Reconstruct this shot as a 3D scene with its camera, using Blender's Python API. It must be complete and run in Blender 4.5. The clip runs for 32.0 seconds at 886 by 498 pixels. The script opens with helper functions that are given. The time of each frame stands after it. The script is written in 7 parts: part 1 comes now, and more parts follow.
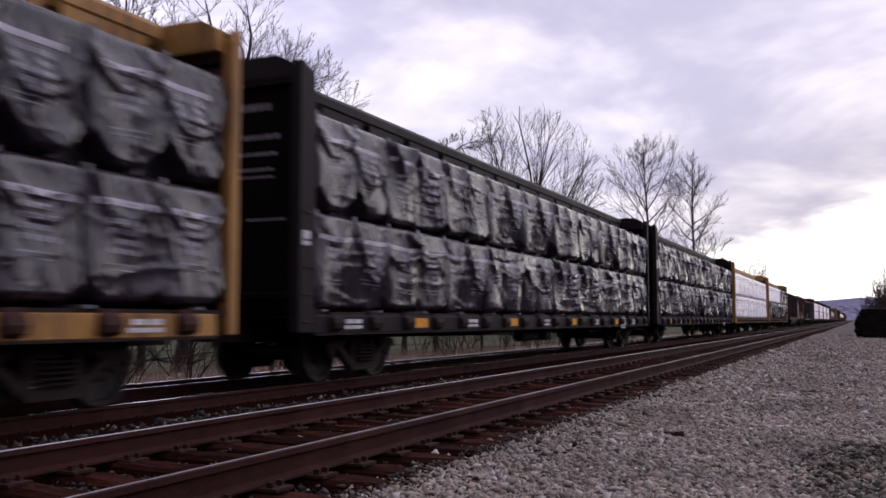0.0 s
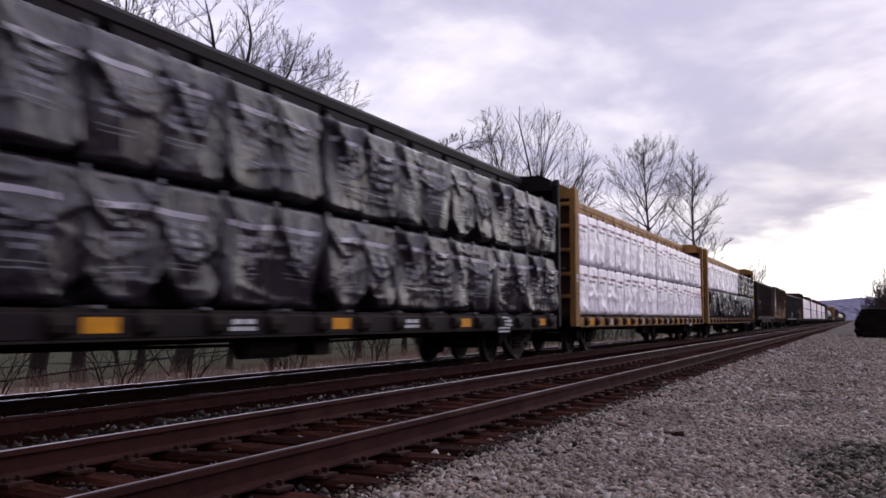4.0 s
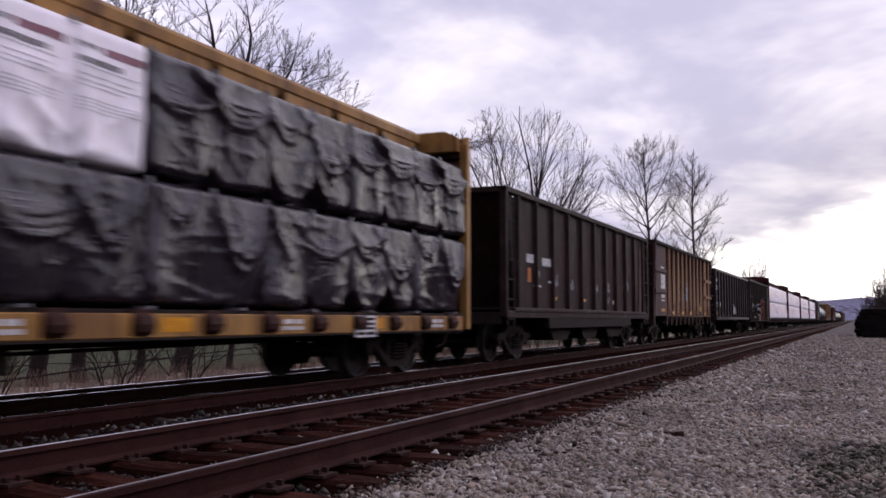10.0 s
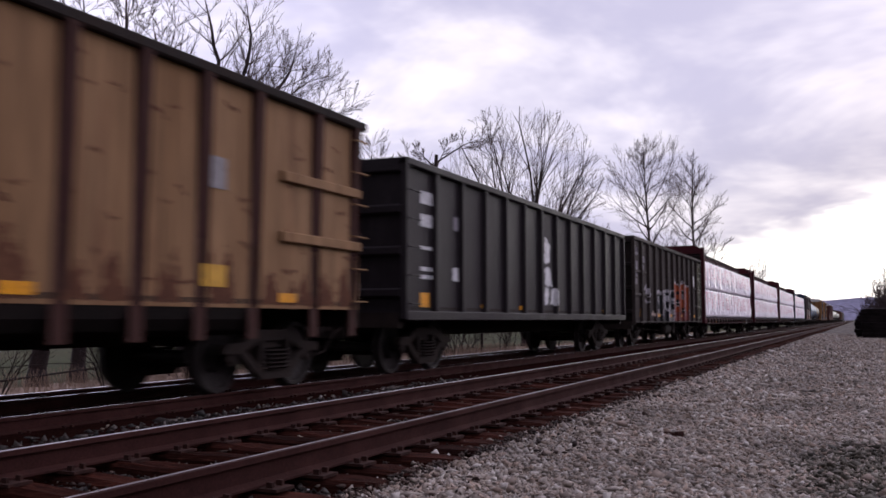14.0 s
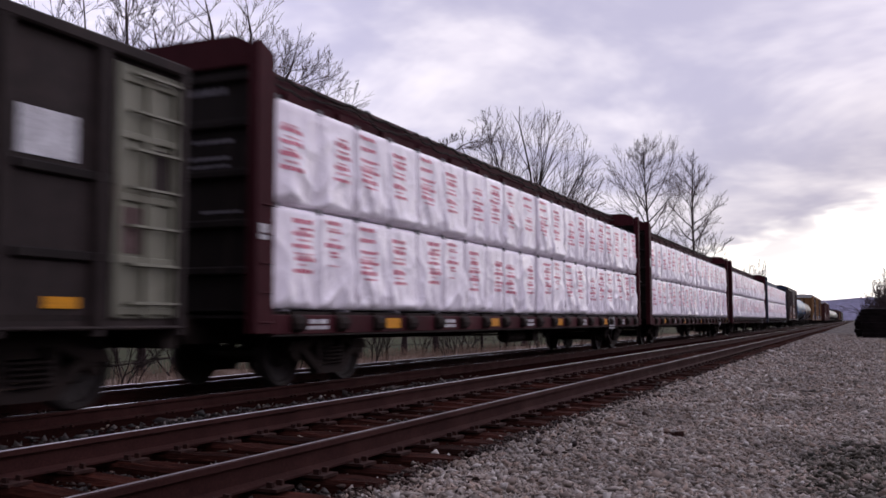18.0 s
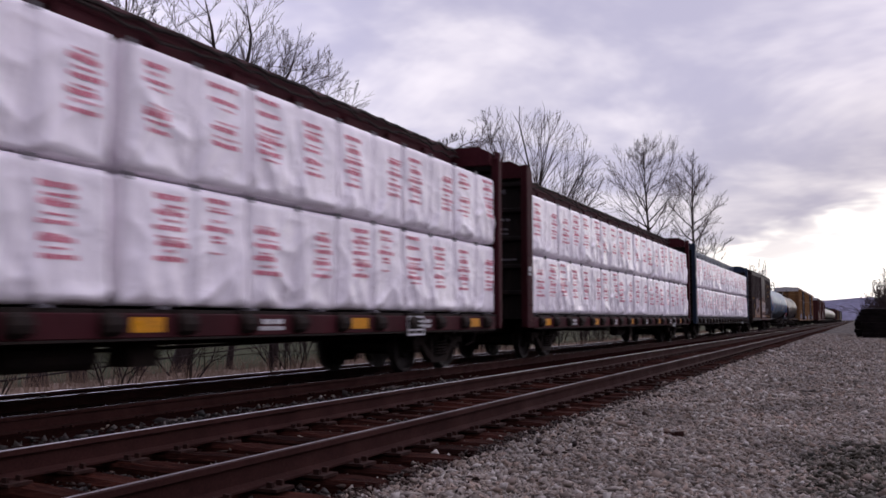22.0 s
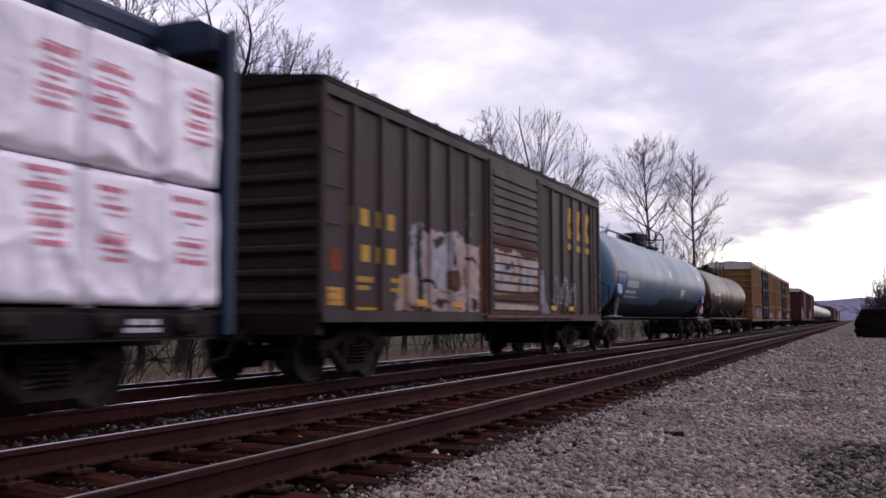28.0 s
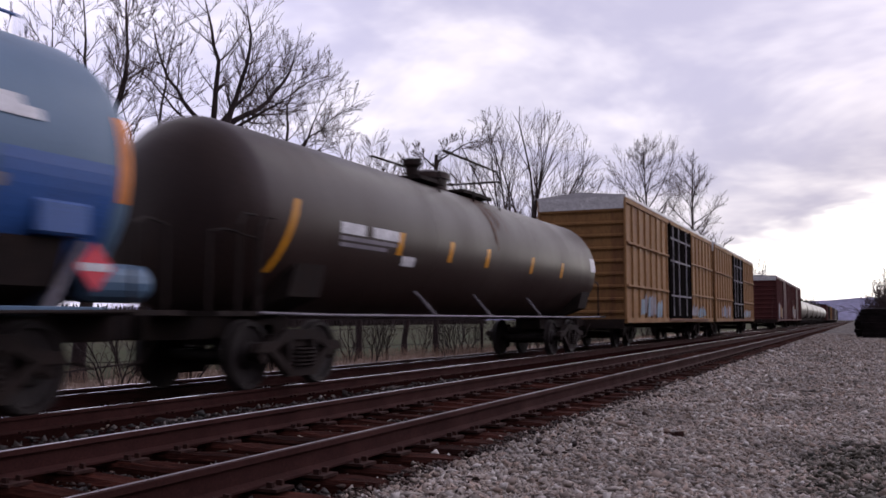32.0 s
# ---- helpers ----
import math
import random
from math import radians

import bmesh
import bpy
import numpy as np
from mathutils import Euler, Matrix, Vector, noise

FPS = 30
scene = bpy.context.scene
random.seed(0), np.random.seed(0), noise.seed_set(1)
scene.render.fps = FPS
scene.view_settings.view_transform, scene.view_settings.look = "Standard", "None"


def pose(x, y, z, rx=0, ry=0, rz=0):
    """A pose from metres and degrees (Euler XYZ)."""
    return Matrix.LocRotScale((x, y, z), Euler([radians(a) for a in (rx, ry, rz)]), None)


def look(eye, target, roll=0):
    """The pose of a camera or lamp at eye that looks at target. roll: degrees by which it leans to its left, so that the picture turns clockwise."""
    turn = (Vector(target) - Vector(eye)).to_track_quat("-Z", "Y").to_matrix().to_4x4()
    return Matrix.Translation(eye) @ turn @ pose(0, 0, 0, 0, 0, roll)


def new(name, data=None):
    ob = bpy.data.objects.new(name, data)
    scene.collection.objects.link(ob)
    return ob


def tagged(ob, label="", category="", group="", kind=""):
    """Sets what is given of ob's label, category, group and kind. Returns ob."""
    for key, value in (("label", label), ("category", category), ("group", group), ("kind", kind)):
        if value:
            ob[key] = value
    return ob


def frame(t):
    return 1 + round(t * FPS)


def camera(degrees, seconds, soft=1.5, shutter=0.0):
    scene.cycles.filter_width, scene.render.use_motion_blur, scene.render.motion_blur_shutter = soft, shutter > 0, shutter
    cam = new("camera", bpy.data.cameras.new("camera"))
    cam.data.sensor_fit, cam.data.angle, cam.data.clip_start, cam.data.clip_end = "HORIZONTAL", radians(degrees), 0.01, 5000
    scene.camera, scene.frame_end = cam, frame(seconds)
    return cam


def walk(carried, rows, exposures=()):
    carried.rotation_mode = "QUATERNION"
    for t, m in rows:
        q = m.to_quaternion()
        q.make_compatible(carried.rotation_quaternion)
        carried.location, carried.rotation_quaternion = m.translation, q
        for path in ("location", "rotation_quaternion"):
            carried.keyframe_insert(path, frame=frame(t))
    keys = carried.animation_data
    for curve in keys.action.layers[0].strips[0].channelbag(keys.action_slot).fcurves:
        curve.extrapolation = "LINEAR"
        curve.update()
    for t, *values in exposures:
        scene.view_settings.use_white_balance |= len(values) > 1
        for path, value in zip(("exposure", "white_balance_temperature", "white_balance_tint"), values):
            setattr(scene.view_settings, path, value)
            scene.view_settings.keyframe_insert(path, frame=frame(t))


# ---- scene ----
# ---- camera: stands still beside two tracks, rails run along +y, z = 0 on the rails of the far track ----
cam = camera(50.83, 32.0, soft=1.65, shutter=0.6)
EYE_Z = 0.935
STAND = pose(0, 0, EYE_Z, 94.332, 0, 23.921)
BRIGHTNESS = [(0, 0.30), (3, 0.28), (5, 0.12), (6, 0.07), (8, 0.09), (9, 0.20), (10, 0.25), (12, 0.31), (16.5, 0.28), (18.5, 0.08), (20, 0.04), (25, 0.05), (26.5, 0.15), (28, 0.28), (30, 0.28), (32, 0.27)]
walk(cam, [(0.0, STAND), (32.0, STAND)], BRIGHTNESS)

# ---- sky and light: high overcast towards evening, a bright gap low down ahead ----
SUN_EL, SUN_AZ = 18.0, -14.0          # degrees; azimuth from +y towards -x

world = bpy.data.worlds.new("evening_sky")
scene.world = world
world.use_nodes = True


def sky_nodes(nt):
    n, l = nt.nodes, nt.links
    n.clear()

    def nd(kind, **kw):
        x = n.new(kind)
        for k, v in kw.items():
            x.inputs[k].default_value = v
        return x

    def mth(op, a, b=None, c=None, clamp=False):
        x = n.new("ShaderNodeMath")
        x.operation, x.use_clamp = op, clamp
        for i, v in enumerate((a, b, c)):
            if v is None:
                continue
            if isinstance(v, (int, float)):
                x.inputs[i].default_value = v
            else:
                l.new(v, x.inputs[i])
        return x.outputs[0]

    def mixc(fac, a, b):
        x = n.new("ShaderNodeMix")
        x.data_type = "RGBA"
        for sock, v in ((x.inputs[0], fac), (x.inputs[6], a), (x.inputs[7], b)):
            if isinstance(v, (int, float, tuple)):
                sock.default_value = v
            else:
                l.new(v, sock)
        return x.outputs[2]

    def ramp(v, a, b):
        x = n.new("ShaderNodeMapRange")
        x.interpolation_type = "SMOOTHSTEP"
        l.new(v, x.inputs[0])
        x.inputs[1].default_value, x.inputs[2].default_value = a, b
        return x.outputs[0]

    tc = n.new("ShaderNodeTexCoord")
    sep = n.new("ShaderNodeSeparateXYZ")
    l.new(tc.outputs["Generated"], sep.inputs[0])
    dx, dy, dz = sep.outputs
    el = mth("MAXIMUM", dz, 0.0)
    # cloud sheet seen at a slant
    den = mth("ADD", el, 0.22)
    comb = n.new("ShaderNodeCombineXYZ")
    l.new(mth("DIVIDE", dx, den), comb.inputs[0])
    l.new(mth("DIVIDE", dy, den), comb.inputs[1])
    big = nd("ShaderNodeTexNoise", Scale=1.35, Detail=5.0, Roughness=0.55, Distortion=0.35)
    l.new(comb.outputs[0], big.inputs["Vector"])
    fine = nd("ShaderNodeTexNoise", Scale=3.4, Detail=3.0, Roughness=0.6, Distortion=0.2)
    l.new(comb.outputs[0], fine.inputs["Vector"])
    dens = mth("ADD", mth("MULTIPLY", big.outputs["Fac"], 0.80), mth("MULTIPLY", fine.outputs["Fac"], 0.20))
    thin = ramp(dens, 0.44, 0.66)
    cloud = mixc(thin, (0.545, 0.515, 0.70, 1), (0.99, 0.915, 1.02, 1))
    # the sheet is thinner on the sunset side
    lum = mth("ADD", 0.95, mth("MULTIPLY", mth("MULTIPLY", ramp(dx, -0.1, 0.7), ramp(el, 0.12, 0.5)), 1.35))
    lum = mth("ADD", lum, mth("MULTIPLY", ramp(mth("MULTIPLY", dx, -1.0), 0.35, 0.72), 0.42))
    # heavier cloud behind, away from the sunset
    lum = mth("MULTIPLY", lum, mth("SUBTRACT", 1.0, mth("MULTIPLY", ramp(mth("MULTIPLY", dy, -1.0), -0.15, 0.65), 0.56)))
    scaled = n.new("ShaderNodeVectorMath")
    scaled.operation = "SCALE"
    l.new(cloud, scaled.inputs[0])
    l.new(lum, scaled.inputs["Scale"])
    # bright gap under the cloud edge, round the sun's bearing
    bearing = mth("ADD", mth("MULTIPLY", dx, -math.sin(radians(SUN_AZ))), mth("MULTIPLY", dy, math.cos(radians(SUN_AZ))))
    edge = mth("ADD", mth("ADD", 0.074, mth("MULTIPLY", ramp(bearing, 0.925, 1.0), 0.072)), mth("MULTIPLY", mth("SUBTRACT", fine.outputs["Fac"], 0.5), 0.055))
    gap = mth("SUBTRACT", 1.0, ramp(mth("SUBTRACT", el, edge), -0.012, 0.02))
    gap = mth("MULTIPLY", gap, ramp(bearing, 0.905, 0.935))
    inner = mixc(ramp(mth("SUBTRACT", edge, el), 0.0, 0.10), mixc(ramp(fine.outputs["Fac"], 0.42, 0.60), (0.84, 0.79, 0.84, 1), (1.30, 1.23, 1.19, 1)), (1.45, 1.40, 1.42, 1))
    # the cloud is thicker just above its edge
    brow = n.new("ShaderNodeVectorMath")
    brow.operation = "SCALE"
    l.new(scaled.outputs[0], brow.inputs[0])
    thick = mth("MULTIPLY", mth("SUBTRACT", 1.0, ramp(mth("SUBTRACT", el, edge), 0.02, 0.20)), ramp(bearing, 0.86, 0.95))
    l.new(mth("SUBTRACT", 1.0, mth("MULTIPLY", thick, 0.2)), brow.inputs["Scale"])
    glow = mixc(gap, brow.outputs[0], inner)
    sky = n.new("ShaderNodeTexSky")
    sky.sky_type, sky.sun_disc = "NISHITA", False
    sky.sun_elevation, sky.sun_rotation = radians(SUN_EL), radians(-SUN_AZ)
    bg = nd("ShaderNodeBackground", Strength=0.1)
    out = n.new("ShaderNodeOutputWorld")
    l.new(sky.outputs[0], bg.inputs[0])
    bg2 = nd("ShaderNodeBackground", Strength=1.0)
    l.new(glow, bg2.inputs[0])
    cover = n.new("ShaderNodeMixShader")
    cover.inputs[0].default_value = 0.94
    l.new(bg.outputs[0], cover.inputs[1])
    l.new(bg2.outputs[0], cover.inputs[2])
    l.new(cover.outputs[0], out.inputs[0])


sky_nodes(world.node_tree)

sun = new("sun", bpy.data.lights.new("sun", "SUN"))
sun.data.energy, sun.data.angle, sun.data.color = 0.5, radians(60), (1.0, 0.95, 0.95)
sa, se = radians(SUN_AZ), radians(SUN_EL)
SUN_DIR = Vector((-math.sin(sa) * math.cos(se), math.cos(sa) * math.cos(se), math.sin(se)))
sun.matrix_world = look(SUN_DIR * 100, (0, 0, 0))

# ---- the plan ----
NEAR_X, FAR_X = -3.955, -8.27      # centre lines of the empty track and of the train's track
NEAR_TOP, FAR_TOP = 0.153, 0.0     # rail tops
GAUGE = 1.435


def run(t):
    """How far the train has come towards the camera since the start."""
    return 8.808 * t + 0.01747 * t * t


TIMES = [0, 2, 4, 6, 8, 10, 12, 14, 16, 18, 20, 22, 24, 26, 28, 30, 32]
MOVING = []                        # (thing, place along the train, x offset, z offset)
ROLLING = []                       # wheelsets, their place on the truck


def rides(ob, s, x=0.0, z=0.0):
    """Put a thing on the train at s metres, to be keyed by motions()."""
    ob.matrix_basis = pose(FAR_X + x, s, z)
    MOVING.append((ob, s, x, z, 0))
    return ob


# ---- materials ----
def material(name, c1, c2=None, rough=0.6, metal=0.0, scale=3.0, bump=0.15, bump_scale=40.0, stretch=(1, 1, 1), grain=0.25, c3=None, cut=(0.35, 0.65), stain=(0.55, 0.7), spec=0.5, rand=0.0, coord="Object", crinkle=0.0):
    m = bpy.data.materials.new(name)
    m.use_nodes = True
    n, l = m.node_tree.nodes, m.node_tree.links
    b = n["Principled BSDF"]
    c2 = c2 or tuple(v * 0.7 for v in c1)
    tc = n.new("ShaderNodeTexCoord")
    mp = n.new("ShaderNodeMapping")
    mp.inputs["Scale"].default_value = stretch
    l.new(tc.outputs[coord], mp.inputs[0])
    vec = mp.outputs[0]
    if rand:
        oi = n.new("ShaderNodeObjectInfo")
        ad = n.new("ShaderNodeVectorMath")
        ad.operation = "MULTIPLY_ADD"
        l.new(oi.outputs["Random"], ad.inputs[0])
        ad.inputs[1].default_value = (37.0, 19.0, 53.0)
        l.new(vec, ad.inputs[2])
        vec = ad.outputs[0]

    def noise_at(sc, detail=4.0, rgh=0.6):
        t = n.new("ShaderNodeTexNoise")
        t.inputs["Scale"].default_value, t.inputs["Detail"].default_value, t.inputs["Roughness"].default_value = sc, detail, rgh
        l.new(vec, t.inputs["Vector"])
        return t.outputs["Fac"]

    def rng(v, a, b_, lo=0.0, hi=1.0):
        t = n.new("ShaderNodeMapRange")
        l.new(v, t.inputs[0])
        for i, q in enumerate((a, b_, lo, hi)):
            t.inputs[i + 1].default_value = q
        return t.outputs[0]

    def mix(f, a, b_, mode="MIX"):
        t = n.new("ShaderNodeMix")
        t.data_type, t.blend_type = "RGBA", mode
        for sock, v in ((t.inputs[0], f), (t.inputs[6], a), (t.inputs[7], b_)):
            if isinstance(v, (float, int)):
                sock.default_value = v
            elif isinstance(v, tuple):
                sock.default_value = (*v, 1)
            else:
                l.new(v, sock)
        return t.outputs[2]

    big = noise_at(scale)
    col = mix(rng(big, *cut), c1, c2)
    if c3:
        col = mix(rng(noise_at(scale * 2.3, 6.0, 0.7), *stain), col, c3)
    fine = noise_at(bump_scale, 3.0)
    g = rng(fine, 0.3, 0.7, 1.0 - grain, 1.0 + grain)
    gm = n.new("ShaderNodeVectorMath")
    gm.operation = "SCALE"
    l.new(col, gm.inputs[0])
    l.new(g, gm.inputs["Scale"])
    col = gm.outputs[0]
    if rand:
        rm = n.new("ShaderNodeVectorMath")
        rm.operation = "SCALE"
        l.new(col, rm.inputs[0])
        l.new(rng(oi.outputs["Random"], 0, 1, 1 - rand, 1 + rand), rm.inputs["Scale"])
        col = rm.outputs[0]
    l.new(col, b.inputs["Base Color"])
    l.new(rng(big, 0.3, 0.7, max(0.05, rough - 0.1), min(1.0, rough + 0.1)), b.inputs["Roughness"])
    b.inputs["Metallic"].default_value = metal
    b.inputs["Specular IOR Level"].default_value = spec
    if bump:
        bp = n.new("ShaderNodeBump")
        bp.inputs["Strength"].default_value = bump
        bp.inputs["Distance"].default_value = 0.02
        l.new(fine, bp.inputs["Height"])
        l.new(bp.outputs[0], b.inputs["Normal"])
    if crinkle:                                        # sharp creases of stiff sheet: thin ridges where two noises cross
        h = None
        for sc, turn in ((1.6, 0.0), (3.4, 1.1)):
            mp2 = n.new("ShaderNodeMapping")
            mp2.inputs["Rotation"].default_value = (0.6 + turn, 0.3, 0)
            mp2.inputs["Scale"].default_value = (1, 1, 0.55)
            l.new(vec, mp2.inputs[0])
            t = n.new("ShaderNodeTexNoise")
            t.inputs["Scale"].default_value, t.inputs["Detail"].default_value, t.inputs["Distortion"].default_value = sc, 1.5, 0.9
            l.new(mp2.outputs[0], t.inputs["Vector"])
            d = n.new("ShaderNodeMath")
            d.operation = "SUBTRACT"
            l.new(t.outputs["Fac"], d.inputs[0])
            d.inputs[1].default_value = 0.5
            a = n.new("ShaderNodeMath")
            a.operation = "ABSOLUTE"
            l.new(d.outputs[0], a.inputs[0])
            r = rng(a.outputs[0], 0.0, 0.07, 1.0, 0.0)
            if h is None:
                h = r
            else:
                ad2 = n.new("ShaderNodeMath")
                l.new(h, ad2.inputs[0])
                l.new(r, ad2.inputs[1])
                h = ad2.outputs[0]
        cp = n.new("ShaderNodeBump")
        cp.inputs["Strength"].default_value, cp.inputs["Distance"].default_value = crinkle, 0.03
        l.new(h, cp.inputs["Height"])
        l.new(bp.outputs[0], cp.inputs["Normal"])
        l.new(cp.outputs[0], b.inputs["Normal"])
    return m


STREAK = (1.0, 1.0, 0.12)
M = dict(
    gon_black=material("black_gondola_paint", (0.0135, 0.0100, 0.0120), (0.019, 0.014, 0.016), spec=0.16, rough=0.55, scale=0.9, stretch=STREAK, c3=(0.030, 0.0235, 0.026), stain=(0.60, 0.78)),
    gon_side=material("sooty_brown_gondola", (0.034, 0.0245, 0.0225), (0.023, 0.0168, 0.0158), spec=0.12, rough=0.7, scale=0.9, stretch=(1, 1, 0.4), bump_scale=14, grain=0.25, c3=(0.058, 0.040, 0.035), stain=(0.55, 0.75)),
    rib_worn=material("scraped_brown_steel", (0.13, 0.088, 0.082), (0.075, 0.048, 0.044), rough=0.8, scale=3, spec=0.1, c3=(0.04, 0.025, 0.022), stain=(0.56, 0.72)),
    end_black=material("sooty_shaded_black_end", (0.0042, 0.0032, 0.0036), (0.006, 0.0045, 0.005), rough=0.9, scale=2, spec=0.04),
    rail_side=material("rusted_rail", (0.037, 0.0122, 0.0100), (0.025, 0.0086, 0.0072), rough=0.9, scale=2, bump_scale=60, spec=0.1),
    void=material("shaded_door_opening", (0.006, 0.0052, 0.0052), (0.009, 0.0075, 0.0072), rough=1.0, scale=2, spec=0.0),
    rail_head=material("worn_rail_head", (0.33, 0.32, 0.34), (0.22, 0.21, 0.23), rough=0.34, metal=1.0, scale=1, bump=0.02),
    dull_head=material("dull_rail_head", (0.22, 0.20, 0.21), (0.13, 0.115, 0.12), rough=0.5, metal=0.8, scale=1, bump=0.05),
    bright_head=material("polished_rail_head", (0.66, 0.65, 0.66), (0.5, 0.49, 0.5), rough=0.2, metal=1.0, scale=1, bump=0.02),
    tie=material("creosoted_tie", (0.037, 0.0105, 0.0068), (0.015, 0.0052, 0.0040), spec=0.05, rough=0.95, scale=4, stretch=(0.6, 5, 5), bump=0.6, bump_scale=18, grain=0.4, c3=(0.064, 0.024, 0.016), rand=0.45),
    old_tie=material("old_black_tie", (0.014, 0.0105, 0.0105), (0.008, 0.0065, 0.0065), rough=1.0, spec=0.05, scale=3),
    plate=material("rusty_tie_plate", (0.046, 0.018, 0.013), (0.026, 0.011, 0.009), rough=0.9, scale=8, spec=0.15),
    ballast=material("ballast_bed", (0.108, 0.092, 0.083), (0.07, 0.059, 0.054), spec=0.1, rough=0.95, scale=9, bump=1.0, bump_scale=26, grain=0.6, c3=(0.18, 0.155, 0.145)),
    far_bed=material("dark_track_bed", (0.0185, 0.0070, 0.0058), (0.011, 0.0045, 0.0040), spec=0.0, rough=1.0, scale=5, bump=0.8, bump_scale=30, grain=0.5),
    field=material("winter_field", (0.036, 0.044, 0.020), (0.052, 0.046, 0.026), spec=0.05, rough=1.0, scale=0.12, bump=0.5, bump_scale=6, grain=0.3),
    # the blue haze of distance is put into the hill's base colour
    hill=material("hazed_far_hill", (0.20, 0.19, 0.285), (0.15, 0.145, 0.225), rough=1.0, scale=0.01, bump=0, bump_scale=0.1),
    bark=material("bare_bark", (0.040, 0.028, 0.027), (0.024, 0.018, 0.018), spec=0.1, rough=0.95, scale=3, bump=0.3, bump_scale=20),
    twig=material("bare_twig", (0.075, 0.054, 0.052), (0.052, 0.038, 0.038), spec=0.1, rough=0.95, scale=1, bump=0),
    brush=material("dry_brush", (0.27, 0.185, 0.135), (0.17, 0.115, 0.085), rough=1.0, scale=1, bump=0),
    weed=material("trackside_weed", (0.020, 0.021, 0.010), (0.042, 0.034, 0.019), spec=0.1, rough=1.0, scale=3, bump=0),
    iron=material("grimy_truck_iron", (0.0155, 0.0112, 0.0102), (0.026, 0.0180, 0.0152), spec=0.12, rough=0.85, scale=3, bump=0.3),
    wheel=material("wheel_steel", (0.026, 0.0195, 0.018), (0.016, 0.012, 0.0115), spec=0.25, rough=0.65, metal=0.2, scale=4),
    black=material("black_car_paint", (0.0112, 0.0082, 0.0098), (0.0165, 0.0118, 0.0135), spec=0.08, rough=0.6, scale=0.9, stretch=STREAK, bump=0.08, c3=(0.026, 0.0175, 0.016), stain=(0.6, 0.75)),
    yellow=material("faded_yellow_paint", (0.34, 0.178, 0.050), (0.25, 0.125, 0.037), spec=0.2, rough=0.6, scale=0.9, stretch=STREAK, bump=0.08, c3=(0.085, 0.038, 0.022), stain=(0.47, 0.66)),
    maroon=material("dull_maroon_paint", (0.055, 0.0105, 0.0145), (0.034, 0.0082, 0.0105), spec=0.08, rough=0.65, scale=0.9, stretch=STREAK, bump=0.08, c3=(0.075, 0.028, 0.026), stain=(0.62, 0.78)),
    blue=material("navy_car_paint", (0.020, 0.034, 0.064), (0.014, 0.024, 0.045), spec=0.2, rough=0.55, scale=0.9, stretch=STREAK, bump=0.08, c3=(0.05, 0.038, 0.034), stain=(0.62, 0.76)),
    soot_shade_blue=material("sooty_shaded_blue_paint", (0.028, 0.040, 0.058), (0.018, 0.026, 0.038), spec=0.2, rough=0.5, scale=0.8, stretch=STREAK, bump=0.08, c3=(0.05, 0.04, 0.036), stain=(0.6, 0.76)),
    wrap_white=material("white_lumber_wrap", (0.90, 0.835, 0.88), (0.83, 0.765, 0.815), rough=0.32, scale=1.1, bump=0.05, bump_scale=9, grain=0.03, rand=0.05, crinkle=0.12, c3=(0.70, 0.64, 0.68), stain=(0.62, 0.72)),
    wrap_black=material("black_lumber_wrap", (0.0190, 0.0130, 0.0195), (0.0255, 0.0178, 0.0250), rough=0.25, scale=1.1, bump=0.05, bump_scale=9, grain=0.1, rand=0.15, spec=0.36, crinkle=0.28),
    ink_red=material("red_print", (0.56, 0.105, 0.17), (0.62, 0.19, 0.26), rough=0.5, scale=5, bump=0),
    ink_rose=material("pale_red_print", (0.66, 0.27, 0.33), (0.70, 0.38, 0.43), rough=0.5, scale=5, bump=0),
    ink_dark=material("black_print", (0.10, 0.085, 0.095), (0.17, 0.15, 0.16), rough=0.5, scale=5, bump=0),
    ink_plum=material("plum_print", (0.16, 0.045, 0.075), (0.22, 0.07, 0.10), rough=0.5, scale=5, bump=0),
    ink_grey=material("grey_print", (0.46, 0.44, 0.46), (0.60, 0.57, 0.60), rough=0.5, scale=5, bump=0),
    ink_faint=material("faint_print", (0.07, 0.062, 0.075), (0.045, 0.04, 0.048), rough=0.4, scale=5, bump=0),
    ink_pale=material("pale_print", (0.22, 0.20, 0.24), (0.12, 0.11, 0.135), rough=0.4, scale=3, bump=0),
    ink_stripe=material("pale_stripe", (0.32, 0.29, 0.34), (0.24, 0.22, 0.26), rough=0.4, scale=3, bump=0),
    strap=material("steel_strap", (0.10, 0.10, 0.11), (0.06, 0.06, 0.07), rough=0.5, scale=5, bump=0),
    white=material("white_lettering", (0.62, 0.61, 0.62), (0.45, 0.44, 0.45), rough=0.6, scale=6, bump=0, c3=(0.25, 0.23, 0.23)),
    reflector=material("yellow_reflector", (0.66, 0.285, 0.014), (0.50, 0.205, 0.012), spec=0.2, rough=0.35, scale=8, bump=0),
    gold=material("yellow_lettering", (0.56, 0.31, 0.04), (0.44, 0.24, 0.035), spec=0.2, rough=0.6, scale=5, bump=0, c3=(0.2, 0.12, 0.04)),
    brown=material("dark_brown_steel", (0.020, 0.0118, 0.0112), (0.034, 0.0195, 0.0180), spec=0.10, rough=0.7, scale=0.9, stretch=(1, 1, 0.5), bump_scale=14, grain=0.3, c3=(0.062, 0.037, 0.034), stain=(0.50, 0.72)),
    oxide=material("faded_oxide_red", (0.074, 0.037, 0.036), (0.054, 0.028, 0.028), spec=0.2, rough=0.7, scale=0.8, stretch=STREAK, c3=(0.11, 0.06, 0.055), stain=(0.6, 0.78)),
